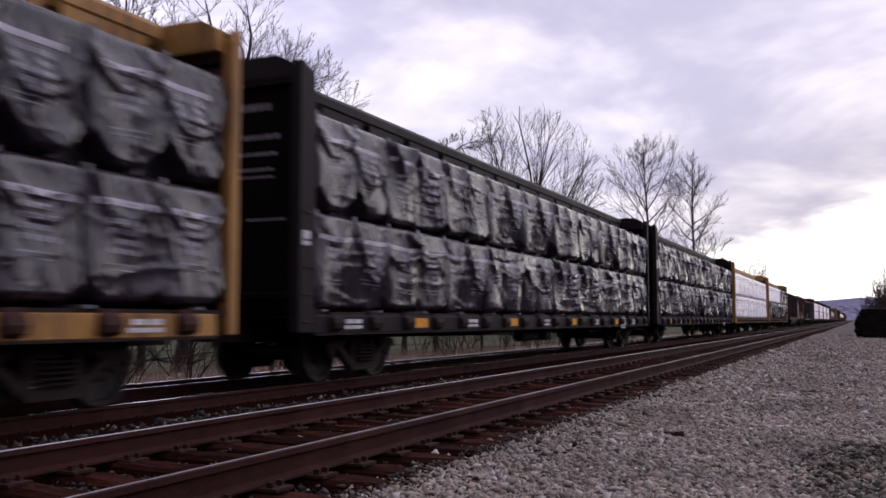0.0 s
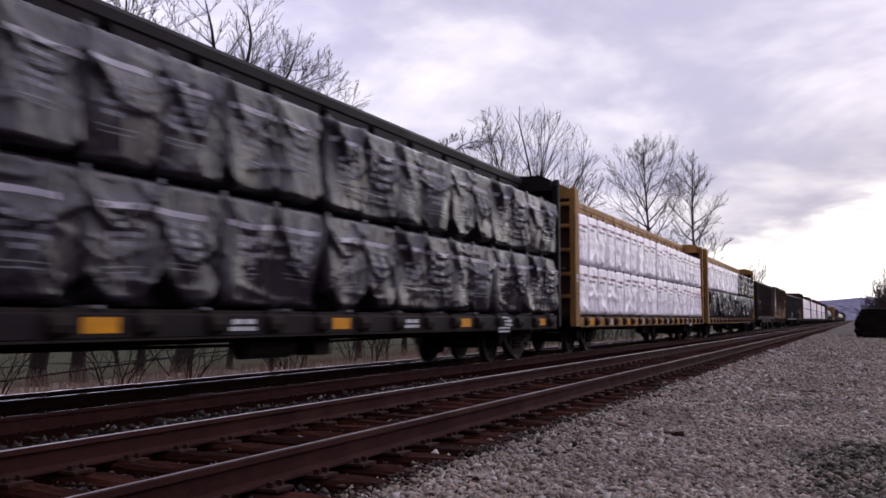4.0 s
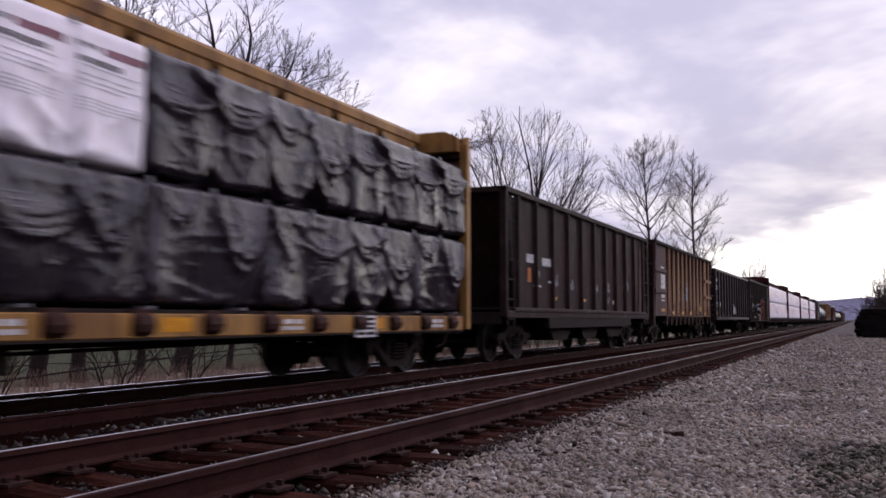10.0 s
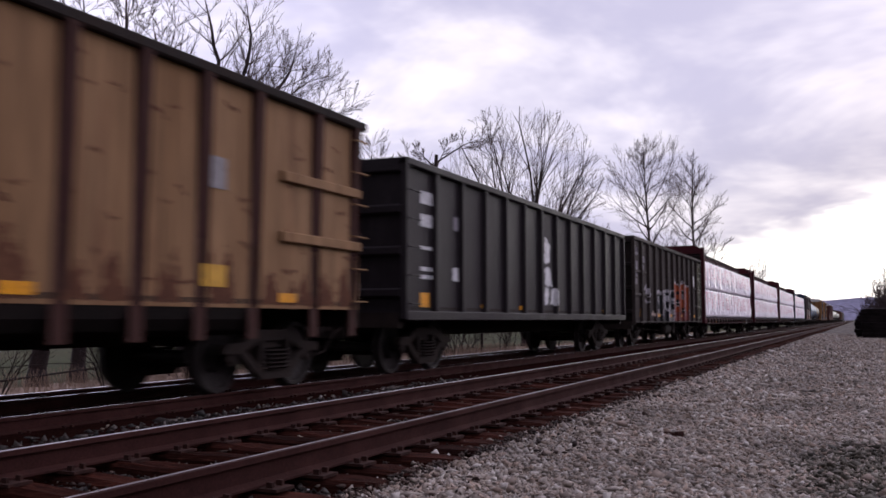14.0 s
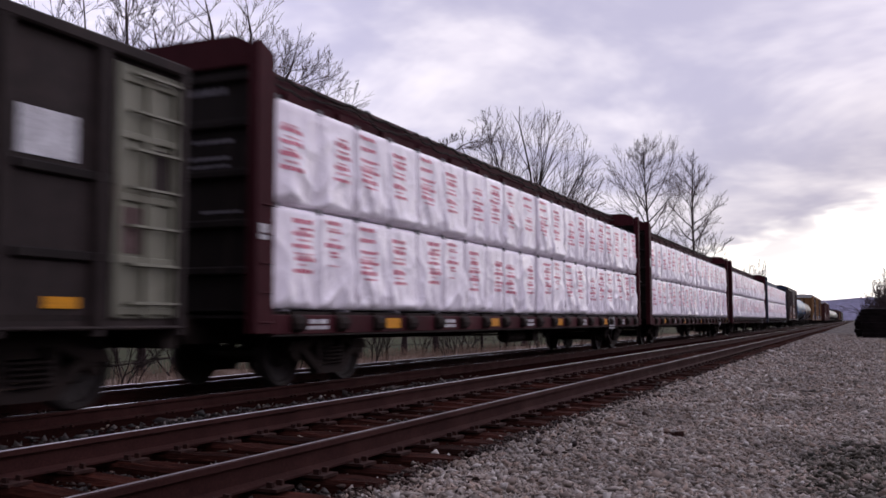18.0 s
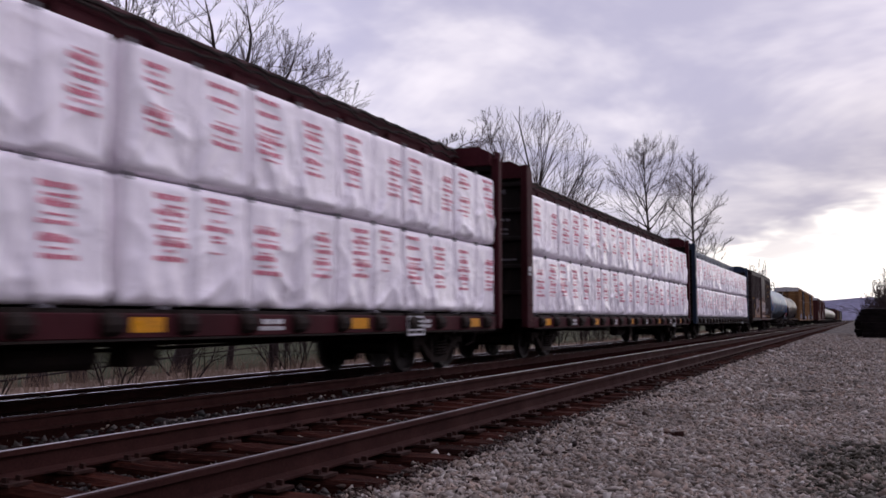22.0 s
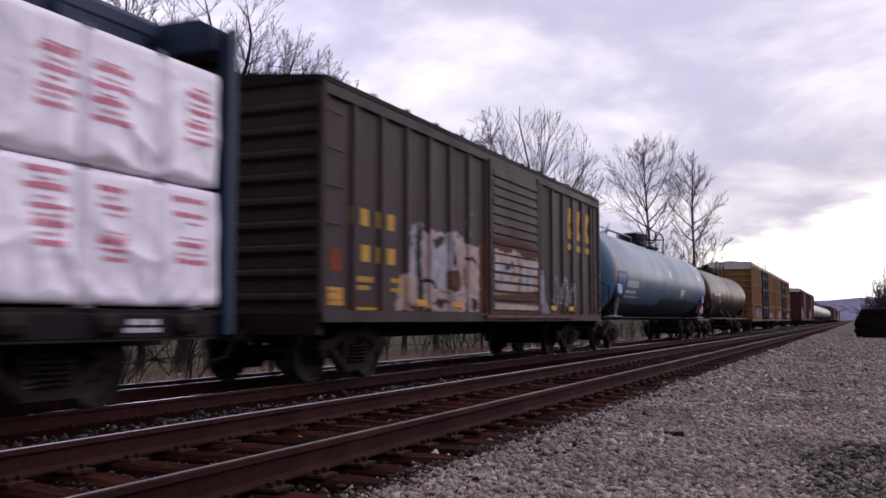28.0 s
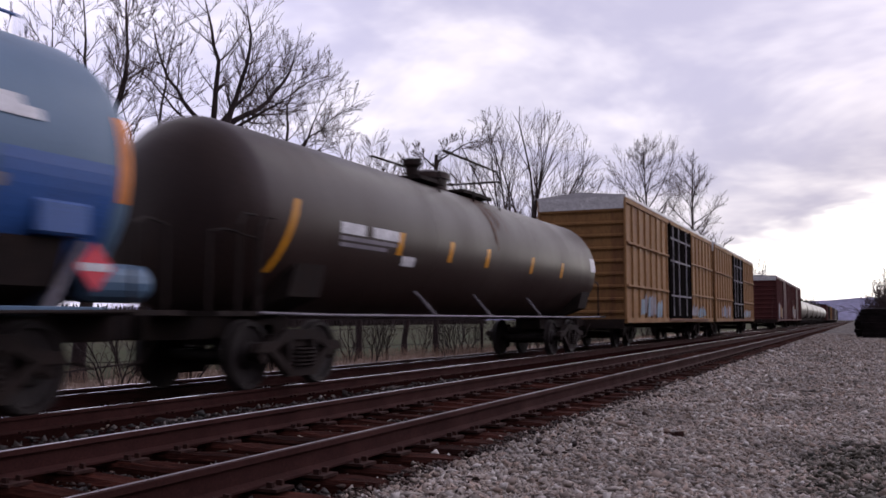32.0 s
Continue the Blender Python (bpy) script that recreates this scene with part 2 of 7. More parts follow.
    tan=material("weathered_tan", (0.228, 0.132, 0.068), (0.172, 0.095, 0.046), spec=0.12, rough=0.75, scale=0.7, stretch=STREAK, bump=0.4, bump_scale=7, c3=(0.12, 0.055, 0.028), stain=(0.54, 0.72)),
    rust_run=material("rust_stain", (0.075, 0.030, 0.018), (0.11, 0.05, 0.028), spec=0.1, rough=0.85, scale=4),
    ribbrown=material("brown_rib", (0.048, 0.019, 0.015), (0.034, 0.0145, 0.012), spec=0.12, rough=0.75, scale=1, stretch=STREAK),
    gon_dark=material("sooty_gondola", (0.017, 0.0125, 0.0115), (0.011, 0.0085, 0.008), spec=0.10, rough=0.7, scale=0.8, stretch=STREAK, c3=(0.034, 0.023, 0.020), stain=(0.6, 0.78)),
    box_grey=material("dark_boxcar_paint", (0.054, 0.037, 0.036), (0.039, 0.0262, 0.0262), spec=0.14, rough=0.6, scale=0.7, stretch=STREAK, c3=(0.08, 0.045, 0.036), stain=(0.60, 0.78)),
    rust=material("rust", (0.13, 0.05, 0.032), (0.09, 0.035, 0.025), rough=0.85, scale=2.5),
    tank_blue=material("pale_blue_tank", (0.080, 0.136, 0.205), (0.070, 0.118, 0.178), spec=0.28, rough=0.42, scale=0.5, stretch=(1, 1, 0.6), bump=0.04, grain=0.06, c3=(0.060, 0.092, 0.13), stain=(0.58, 0.8)),
    patch_blue=material("bright_blue_paint", (0.028, 0.085, 0.26), (0.022, 0.065, 0.2), rough=0.4, scale=1, bump=0.03),
    tank_dark=material("dark_tank", (0.029, 0.0175, 0.015), (0.036, 0.0225, 0.019), spec=0.16, rough=0.42, scale=0.6, stretch=(1, 1, 0.4), bump=0.05, c3=(0.055, 0.030, 0.024), stain=(0.58, 0.78)),
    tank_grey=material("dull_grey_tank", (0.21, 0.195, 0.155), (0.15, 0.135, 0.105), rough=0.4, scale=0.6, bump=0.05),
    orange=material("orange_band", (0.60, 0.20, 0.035), (0.5, 0.16, 0.03), rough=0.6, scale=3, bump=0.05),
    tan_box=material("ochre_boxcar_paint", (0.24, 0.125, 0.047), (0.175, 0.086, 0.034), spec=0.2, rough=0.65, scale=0.7, stretch=STREAK, c3=(0.12, 0.05, 0.028), stain=(0.54, 0.72)),
    red_box=material("red_boxcar_paint", (0.078, 0.021, 0.019), (0.052, 0.016, 0.016), spec=0.15, rough=0.65, scale=0.7, stretch=STREAK, c3=(0.13, 0.06, 0.05), stain=(0.6, 0.75)),
    roof=material("galvanised_roof", (0.50, 0.48, 0.50), (0.40, 0.39, 0.41), rough=0.5, scale=1.0),
    pink=material("faded_pink_spray", (0.44, 0.335, 0.295), (0.33, 0.235, 0.20), spec=0.15, rough=0.7, scale=2.2, bump=0, c3=(0.24, 0.15, 0.13)),
    spray_orange=material("orange_spray", (0.25, 0.050, 0.016), (0.18, 0.036, 0.014), spec=0.15, rough=0.7, scale=2.2, bump=0),
    spray_black=material("black_spray", (0.0065, 0.006, 0.0075), (0.011, 0.010, 0.012), spec=0.12, rough=0.6, scale=2, bump=0),
    green_grey=material("pale_green_grey_steel", (0.17, 0.165, 0.115), (0.11, 0.105, 0.075), rough=0.7, scale=1.2, stretch=STREAK, c3=(0.1, 0.06, 0.04)),
    spray_grey=material("pale_spray", (0.24, 0.22, 0.245), (0.14, 0.128, 0.142), spec=0.15, rough=0.7, scale=2.2, bump=0),
    spray_white=material("white_spray", (0.40, 0.375, 0.40), (0.24, 0.22, 0.24), spec=0.15, rough=0.7, scale=3.0, bump=0),
    spray_red=material("dull_red_spray", (0.16, 0.038, 0.034), (0.11, 0.03, 0.028), spec=0.15, rough=0.7, scale=2.2, bump=0),
    sign_red=material("red_sign", (0.55, 0.03, 0.06), (0.5, 0.03, 0.05), rough=0.4, scale=3, bump=0),
)


# ---- mesh helpers ----
def mesh_of(name, bm):
    me = bpy.data.meshes.new(name)
    bmesh.ops.recalc_face_normals(bm, faces=bm.faces)
    bm.to_mesh(me)
    bm.free()
    return me


def part(name, bm, mat, parent, label="", smooth=False):
    me = bm if isinstance(bm, bpy.types.Mesh) else mesh_of(name, bm)
    if not me.materials:
        me.materials.append(mat)
    if smooth:
        me.shade_smooth()
    ob = new(name, me)
    ob.parent = parent
    if label:
        tagged(ob, label)
    return ob


def thing(name, label, category, group="", kind=""):
    return tagged(new(name), label, category, group, kind)


def block(bm, x0, x1, y0, y1, z0, z1):
    v = [bm.verts.new((x, y, z)) for z in (z0, z1) for y in (y0, y1) for x in (x0, x1)]
    for f in ((0, 2, 3, 1), (4, 5, 7, 6), (0, 1, 5, 4), (2, 6, 7, 3), (0, 4, 6, 2), (1, 3, 7, 5)):
        bm.faces.new([v[i] for i in f])
    return v


def blocks(*rows):
    bm = bmesh.new()
    for r in rows:
        block(bm, *r)
    return bm


def bevelled(x0, x1, y0, y1, z0, z1, w=0.015):
    bm = blocks((x0, x1, y0, y1, z0, z1))
    bmesh.ops.bevel(bm, geom=bm.edges[:], offset=w, segments=1, affect="EDGES")
    return bm


def prism(bm, outline, axis, a, b):
    """Extrude a closed outline of (u, v) along an axis from a to b; the outline lies in the other two axes, in order."""
    def at(u, v, w):
        p = [u, v]
        p.insert("xyz".index(axis), w)
        return bm.verts.new(p)
    lo, hi = [at(u, v, a) for u, v in outline], [at(u, v, b) for u, v in outline]
    n = len(outline)
    for i in range(n):
        bm.faces.new((lo[i], lo[(i + 1) % n], hi[(i + 1) % n], hi[i]))
    bm.faces.new(lo[::-1])
    bm.faces.new(hi)
    return bm


def tube(bm, points, r, sides=6, r_end=None):
    """A round bar through the points, tapering to r_end."""
    pts = [Vector(p) for p in points]
    rings = []
    for i, p in enumerate(pts):
        d = (pts[min(i + 1, len(pts) - 1)] - pts[max(i - 1, 0)]).normalized()
        u = d.orthogonal().normalized()
        w = d.cross(u)
        rr = r if r_end is None else r + (r_end - r) * i / (len(pts) - 1)
        rings.append([bm.verts.new(p + rr * (math.cos(a) * u + math.sin(a) * w)) for a in (2 * math.pi * k / sides for k in range(sides))])
    for i, (a, b) in enumerate(zip(rings, rings[1:])):
        # match the ring starts so that the tube does not twist
        best = min(range(sides), key=lambda k: (b[k].co - pts[i + 1] - (a[0].co - pts[i])).length)
        b[:] = b[best:] + b[:best]
        for k in range(sides):
            bm.faces.new((a[k], a[(k + 1) % sides], b[(k + 1) % sides], b[k]))
    bm.faces.new(rings[0][::-1])
    bm.faces.new(rings[-1])
    return bm


def lathe(bm, profile, axis="y", sides=24, centre=(0, 0, 0)):
    """Turn a profile of (along, radius) round an axis."""
    cx, cy, cz = centre
    rings = []
    for a, r in profile:
        ring = []
        for k in range(sides):
            t = 2 * math.pi * k / sides
            u, v = r * math.cos(t), r * math.sin(t)
            p = {"y": (u, a, v), "x": (a, u, v), "z": (u, v, a)}[axis]
            ring.append(bm.verts.new((cx + p[0], cy + p[1], cz + p[2])))
        rings.append(ring)
    for a, b in zip(rings, rings[1:]):
        for k in range(sides):
            bm.faces.new((a[k], a[(k + 1) % sides], b[(k + 1) % sides], b[k]))
    bm.faces.new(rings[0][::-1])
    bm.faces.new(rings[-1])
    return bm
# ---- ground, tracks ----
Y0, Y1 = -60.0, 900.0


def ground_height(x):
    """The lie of the land across the tracks."""
    if x > -2.5:
        return -0.065 - 0.02 * (x + 2.5) if x < 6 else -0.235 - 0.01 * (x - 6)
    if x > -2.8:
        return -0.065 - 0.28 * (-2.5 - x)
    if x > -6.3:
        return -0.149 if x > -5.6 else -0.149 - 0.037 * (-5.6 - x)
    if x > -10.2:
        return -0.175
    return max(-0.55, -0.175 - 0.16 * (-10.2 - x))


def sheet(name, xs, ys, mat, lift=0.0, label="", rough=0.0):
    bm = bmesh.new()
    grid = [[bm.verts.new((x, y, ground_height(x) + lift + (rough * noise.noise((x * 0.7, y * 0.7, 3)) if rough else 0))) for x in xs] for y in ys]
    for a, b in zip(grid, grid[1:]):
        for i in range(len(xs) - 1):
            bm.faces.new((a[i], a[i + 1], b[i + 1], b[i]))
    ob = part(name, bm, mat, None)
    return tagged(ob, label, name, kind="structure")


far_y = [-400, -100, -60, -20, 0, 10, 20, 40, 60, 100, 160, 300, 600, 1200, 2600]
sheet("ground", [-2600, -600, -150, -60, -30, -20, -16, -13, -12.5, -11.5, -10.2, -6.3, -5.6, -2.8, -2.5, 0, 3, 6, 12, 30, 150, 600, 2600], far_y, M["field"], -0.05, "pale green winter field beyond the tracks")
sheet("ballast_bed", [-7.0, -6.3, -5.8, -5.6, -4.6, -2.8, -2.5, -1, 0, 1, 2, 3, 4, 5, 6, 7.0], [-60, -20, 0] + [2 + 0.5 * i for i in range(80)] + [45, 60, 100, 200, 400, 900], M["ballast"], 0.0, "grey crushed stone ballast beside the track")
sheet("track_bed", [-6.28, -5.6, -4.6, -2.8, -2.72], [-60, 0, 20, 60, 200, 900], M["far_bed"], 0.006, "dark ballast between the ties")
sheet("track_bed", [-12.1, -11.4, -10.2, -7.6, -6.9, -6.3], [-60, 0, 20, 60, 200, 900], M["far_bed"], 0.012, "dark ballast under the train")


sheet("verge", [-16.8, -15.5, -14.0, -13.0, -12.4, -12.28], [4.0 + 0.8 * k for k in range(60)] + [60, 80, 110], M["brush"], 0.03, "tan dry verge between the field and the track", 0.10)


def rail(cx, top, head="rail_head"):
    """One rail: foot, web and head as one bar, with the worn head on top."""
    t = thing("rail", "rusty steel rail with a bright worn head", "rail", "rails of the two tracks")
    f, w, h = 0.07, 0.009, 0.036
    out = [(-f, -0.171), (f, -0.171), (f, -0.158), (w, -0.138), (w, -0.045), (h, -0.036), (h - 0.004, -0.004), (-h + 0.004, -0.004), (-h, -0.036), (-w, -0.045), (-w, -0.138), (-f, -0.158)]
    part("rail_body", prism(bmesh.new(), [(cx + u, top + v) for u, v in out], "y", Y0, Y1), M["rail_side"], t)
    mid, k = {"dull_head": (-0.014, 0.009), "bright_head": (0.0, 0.027), "worn_line": (0.0, 0.007)}.get(head, (0.0, 0.010))
    part("rail_head", prism(bmesh.new(), [(cx + mid - k, top - 0.006), (cx + mid + k, top - 0.006), (cx + mid + k - 0.004, top), (cx + mid - k + 0.004, top)], "y", Y0, Y1), M["bright_head" if head == "worn_line" else head], t, "bright worn running surface")
    return t


for cx, top in ((NEAR_X, NEAR_TOP), (FAR_X, FAR_TOP)):
    for side in (1, -1):
        rail(cx + side * (GAUGE / 2 + 0.035), top, ("worn_line" if side > 0 else "bright_head") if cx == FAR_X else "dull_head" if side > 0 else "rail_head")
rail(-12.15, -0.235, "bright_head")                # extra rail added to give an unidentified bright line past the far track


# ---- ties, stones ----
def tie_bm(seed):
    rnd = random.Random(seed)
    bm = bmesh.new()
    rings = []
    for i in range(15):                                # weathered: split ends, hollows and worn edges along its length
        x = -1.3 + 2.6 * i / 14
        worn = 0.014 * noise.noise((x * 2.1 + seed * 7, seed, 0)) - (0.03 * rnd.random() if i in (0, 14) else 0)
        w = 0.112 + 0.012 * noise.noise((x * 1.7, seed * 3, 5))
        ends = rnd.uniform(-0.03, 0.03) if i in (0, 14) else 0
        rings.append([bm.verts.new((x + ends + rnd.uniform(-0.02, 0.02), u + rnd.uniform(-0.009, 0.009), v + rnd.uniform(-0.009, 0.006))) for u, v in ((-w, -0.18), (-w, -0.03), (-w + 0.03, worn), (-0.01, worn - 0.012), (w - 0.03, worn), (w, -0.03), (w, -0.18))])
    for a, b in zip(rings, rings[1:]):
        for k in range(7):
            bm.faces.new((a[k], b[k], b[(k + 1) % 7], a[(k + 1) % 7]))
    bm.faces.new(rings[0])
    bm.faces.new(rings[-1][::-1])
    return bm


def plate_bm():
    bm = blocks((-0.19, 0.19, -0.09, 0.09, 0.0, 0.018))
    for x in (-0.12, 0.12):
        for y in (-0.05, 0.05):
            block(bm, x - 0.02, x + 0.02, y - 0.012, y + 0.012, 0.018, 0.05)
    return bm


TIES = [mesh_of("tie", tie_bm(i)) for i in range(6)]
PLATE = mesh_of("tie_plate", plate_bm())
rnd = random.Random(5)
for cx, top, ya, yb, label in ((NEAR_X, NEAR_TOP, 2.0, 100.0, "rough creosoted wooden ties of the empty track"), (FAR_X, FAR_TOP, 2.0, 60.0, "dark wooden ties under the train")):
    bed = tagged(new("track"), label, "railway track", kind="structure")
    bed.location = (cx, 0, top - 0.19)
    y, late = ya, []
    while y < 320:
        m = pose(rnd.uniform(-0.05, 0.05), y, rnd.uniform(-0.012, 0.004), 0, 0, rnd.uniform(-1.2, 1.2))
        if y < yb:
            part("tie", TIES[rnd.randrange(6)], M["tie"], bed).matrix_basis = m
            if y < 34:
                for x in (-0.753, 0.753):
                    part("tie_plate", PLATE, M["plate"], bed, "rusty steel tie plate").matrix_basis = pose(x, y, 0.0)
        else:
            late.append(y)
        y += 0.52 + rnd.uniform(-0.03, 0.03)
    late += [ya - 0.52 * (k + 1) for k in range(60)]
    far = part("ties", blocks(*[(-1.3, 1.3, q - 0.115, q + 0.115, -0.18, 0.0) for q in late]), M["tie"], bed)
    tagged(far, kind="stuff")


def stone_material(name, lo, hi, odd):
    m = bpy.data.materials.new(name)
    m.use_nodes = True
    n, l = m.node_tree.nodes, m.node_tree.links
    b = n["Principled BSDF"]
    b.inputs["Roughness"].default_value = 0.9
    geo = n.new("ShaderNodeNewGeometry")
    ramp = n.new("ShaderNodeValToRGB")
    e = ramp.color_ramp.elements
    e[0].color, e[1].color = (*lo, 1), (*hi, 1)
    e[0].position, e[1].position = 0.0, 0.84
    for at, c in ((0.22, (lo[0] * 2.0, lo[1] * 1.8, lo[2] * 1.65)), (0.45, (hi[0] * 0.62, hi[1] * 0.60, hi[2] * 0.60)), (0.62, (hi[0] * 0.78, hi[1] * 0.72, hi[2] * 0.66)), (0.94, odd)):
        k = e.new(at)
        k.color = (*c, 1)
    l.new(geo.outputs["Random Per Island"], ramp.inputs[0])
    tc = n.new("ShaderNodeTexCoord")
    nz = n.new("ShaderNodeTexNoise")
    nz.inputs["Scale"].default_value, nz.inputs["Detail"].default_value = 0.7, 5
    l.new(tc.outputs["Object"], nz.inputs["Vector"])
    fine = n.new("ShaderNodeTexNoise")
    fine.inputs["Scale"].default_value = 70
    l.new(tc.outputs["Object"], fine.inputs["Vector"])
    mr = n.new("ShaderNodeMapRange")
    mr.inputs[1].default_value, mr.inputs[2].default_value, mr.inputs[3].default_value, mr.inputs[4].default_value = 0.3, 0.7, 0.62, 1.25
    l.new(nz.outputs["Fac"], mr.inputs[0])
    sc = n.new("ShaderNodeVectorMath")
    sc.operation = "SCALE"
    l.new(ramp.outputs[0], sc.inputs[0])
    l.new(mr.outputs[0], sc.inputs["Scale"])
    l.new(sc.outputs[0], b.inputs["Base Color"])
    bp = n.new("ShaderNodeBump")
    bp.inputs["Strength"].default_value, bp.inputs["Distance"].default_value = 0.4, 0.01
    l.new(fine.outputs["Fac"], bp.inputs["Height"])
    l.new(bp.outputs[0], b.inputs["Normal"])
    return m


M["stones"] = stone_material("crushed_stone", (0.155, 0.128, 0.110), (0.320, 0.283, 0.253), (0.44, 0.40, 0.365))
M["stones_dark"] = stone_material("dark_stone", (0.008, 0.0065, 0.006), (0.030, 0.021, 0.018), (0.11, 0.09, 0.082))


def stones(name, areas, mat, label, seed, floor=None, oval=False):
    """Loose angular chips strewn over strips (x0, x1, y0, y1, how many to the square metre, size)."""
    rs = np.random.RandomState(seed)
    tips = np.array([(1, 0, 0), (0, 1, 0), (-1, 0, 0), (0, -1, 0), (0, 0, 1), (0, 0, -1)], float)
    tris = np.array([(0, 1, 4), (1, 2, 4), (2, 3, 4), (3, 0, 4), (1, 0, 5), (2, 1, 5), (3, 2, 5), (0, 3, 5)])
    vs, fs, base = [], [], 0
    for x0, x1, y0, y1, dens, size in areas:
        n = int((x1 - x0) * (y1 - y0) * dens)
        px, py = rs.uniform(x0, x1, n), rs.uniform(y0, y1, n)
        if oval:                                          # a patch that thins out towards its rim
            e = np.hypot((px - (x0 + x1) / 2) / (x1 - x0), (py - (y0 + y1) / 2) / (y1 - y0)) * 2
            keep = e < rs.uniform(0.45, 1.0, n)
            px, py, n = px[keep], py[keep], int(keep.sum())
        h = np.array([floor if floor is not None else ground_height(a) for a in px])
        r = size * np.clip(np.exp(rs.normal(-0.22, 0.36, n)), 0.4, 2.0)
        shape = tips[None] * rs.uniform(0.55, 1.2, (n, 6, 1)) + rs.uniform(-0.5, 0.5, (n, 6, 3))
        shape *= (r * 0.66)[:, None, None] * np.stack([rs.uniform(0.9, 1.7, n), rs.uniform(0.65, 1.1, n), rs.uniform(0.35, 0.85, n)], 1)[:, None, :]
        a, b = rs.uniform(0, 6.28, n), rs.uniform(-1.2, 1.2, n)
        ca, sa_, cb, sb = np.cos(a)[:, None], np.sin(a)[:, None], np.cos(b)[:, None], np.sin(b)[:, None]
        x, y, z = shape[..., 0], shape[..., 1], shape[..., 2]
        y, z = y * cb - z * sb, y * sb + z * cb
        x, y = x * ca - y * sa_, x * sa_ + y * ca
        lift = h + r * 0.12 + rs.uniform(-0.25, 0.45, n) * r
        vs.append(np.stack([x + px[:, None], y + py[:, None], z + lift[:, None]], -1).reshape(-1, 3))
        fs.append((tris[None] + (base + 6 * np.arange(n))[:, None, None]).reshape(-1, 3))
        base += 6 * n
    me = bpy.data.meshes.new(name)
    v, f = np.concatenate(vs), np.concatenate(fs)
    me.vertices.add(len(v))
    me.vertices.foreach_set("co", v.ravel())
    me.loops.add(f.size)
    me.loops.foreach_set("vertex_index", f.ravel())
    me.polygons.add(len(f))
    me.polygons.foreach_set("loop_start", np.arange(0, f.size, 3))
    me.update(calc_edges=True)
    me.materials.append(mat)
    return tagged(new(name, me), label, "gravel", kind="stuff")


M["stones_moss"] = stone_material("mossy_clods", (0.030, 0.027, 0.020), (0.105, 0.092, 0.070), (0.22, 0.195, 0.165))
stones("gravel", [(-2.68, 0.9, 4.2, 8.0, 4200, 0.029), (-2.62, 1.2, 8.0, 13.0, 2300, 0.034), (-2.6, 1.6, 13.0, 26.0, 760, 0.044), (-2.6, 2.6, 26.0, 70.0, 190, 0.052), (-2.68, 3.0, -5.0, 4.2, 260, 0.05), (0.9, 4.0, 4.2, 14.0, 160, 0.06)], M["stones"], "loose grey crushed stone beside the track", 1)
tagged(stones("weed_mat", [(-0.5, 0.7, 5.3, 8.9, 1500, 0.034)], M["stones_moss"], "dark mossy clods among the gravel", 9, oval=True), "dark mossy clods among the gravel", "weeds", kind="stuff").location.z = 0.012
M["stones_rust"] = stone_material("rusty_stone", (0.012, 0.0065, 0.005), (0.060, 0.034, 0.026), (0.24, 0.19, 0.16))
stones("crib_gravel", [(-5.5, -2.7, 3.0, 9.0, 700, 0.034), (-5.5, -2.7, 9.0, 26.0, 240, 0.04)], M["stones_dark"], "dark stones between the ties", 2, floor=-0.125)
stones("crib_gravel", [(-5.6, -2.72, 3.0, 9.0, 90, 0.026), (-3.1, -2.7, 3.0, 14.0, 90, 0.030), (-5.5, -2.7, 9.0, 30.0, 30, 0.04), (-3.0, -2.7, 14.0, 30.0, 24, 0.04)], M["stones_rust"], "rusty stones spilled between the ties", 22, floor=-0.09)
stones("dirty_gravel", [(-2.72, -2.35, 3.6, 14.0, 520, 0.026), (-2.40, -2.0, 3.6, 14.0, 130, 0.026), (-2.7, -2.3, 14.0, 34.0, 170, 0.036)], M["stones_rust"], "brown dirty stones along the tie ends", 24, floor=-0.055)
stones("spilled_gravel", [(-2.86, -2.6, 3.6, 14.0, 420, 0.028), (-2.98, -2.8, 3.6, 14.0, 50, 0.024), (-2.76, -2.6, 14.0, 34.0, 120, 0.036), (-5.5, -2.9, 3.0, 16.0, 9, 0.024), (-6.7, -5.35, 3.0, 16.0, 14, 0.026)], M["stones"], "pale stones spilled among the tie ends", 23, floor=-0.095)
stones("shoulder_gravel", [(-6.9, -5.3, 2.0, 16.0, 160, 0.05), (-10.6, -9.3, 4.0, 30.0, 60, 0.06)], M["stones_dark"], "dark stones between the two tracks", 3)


scrap = thing("iron_scrap", "small rusty iron scrap lying on the gravel", "scrap iron")
bm = bevelled(-0.10, 0.10, -0.022, 0.022, 0.0, 0.03, 0.008)
block(bm, 0.06, 0.10, -0.035, 0.035, 0.0, 0.045)
part("spike", bm, M["plate"], scrap)
scrap.matrix_basis = pose(-1.5, 8.3, ground_height(-1.5) + 0.015, 0, 0, -35)


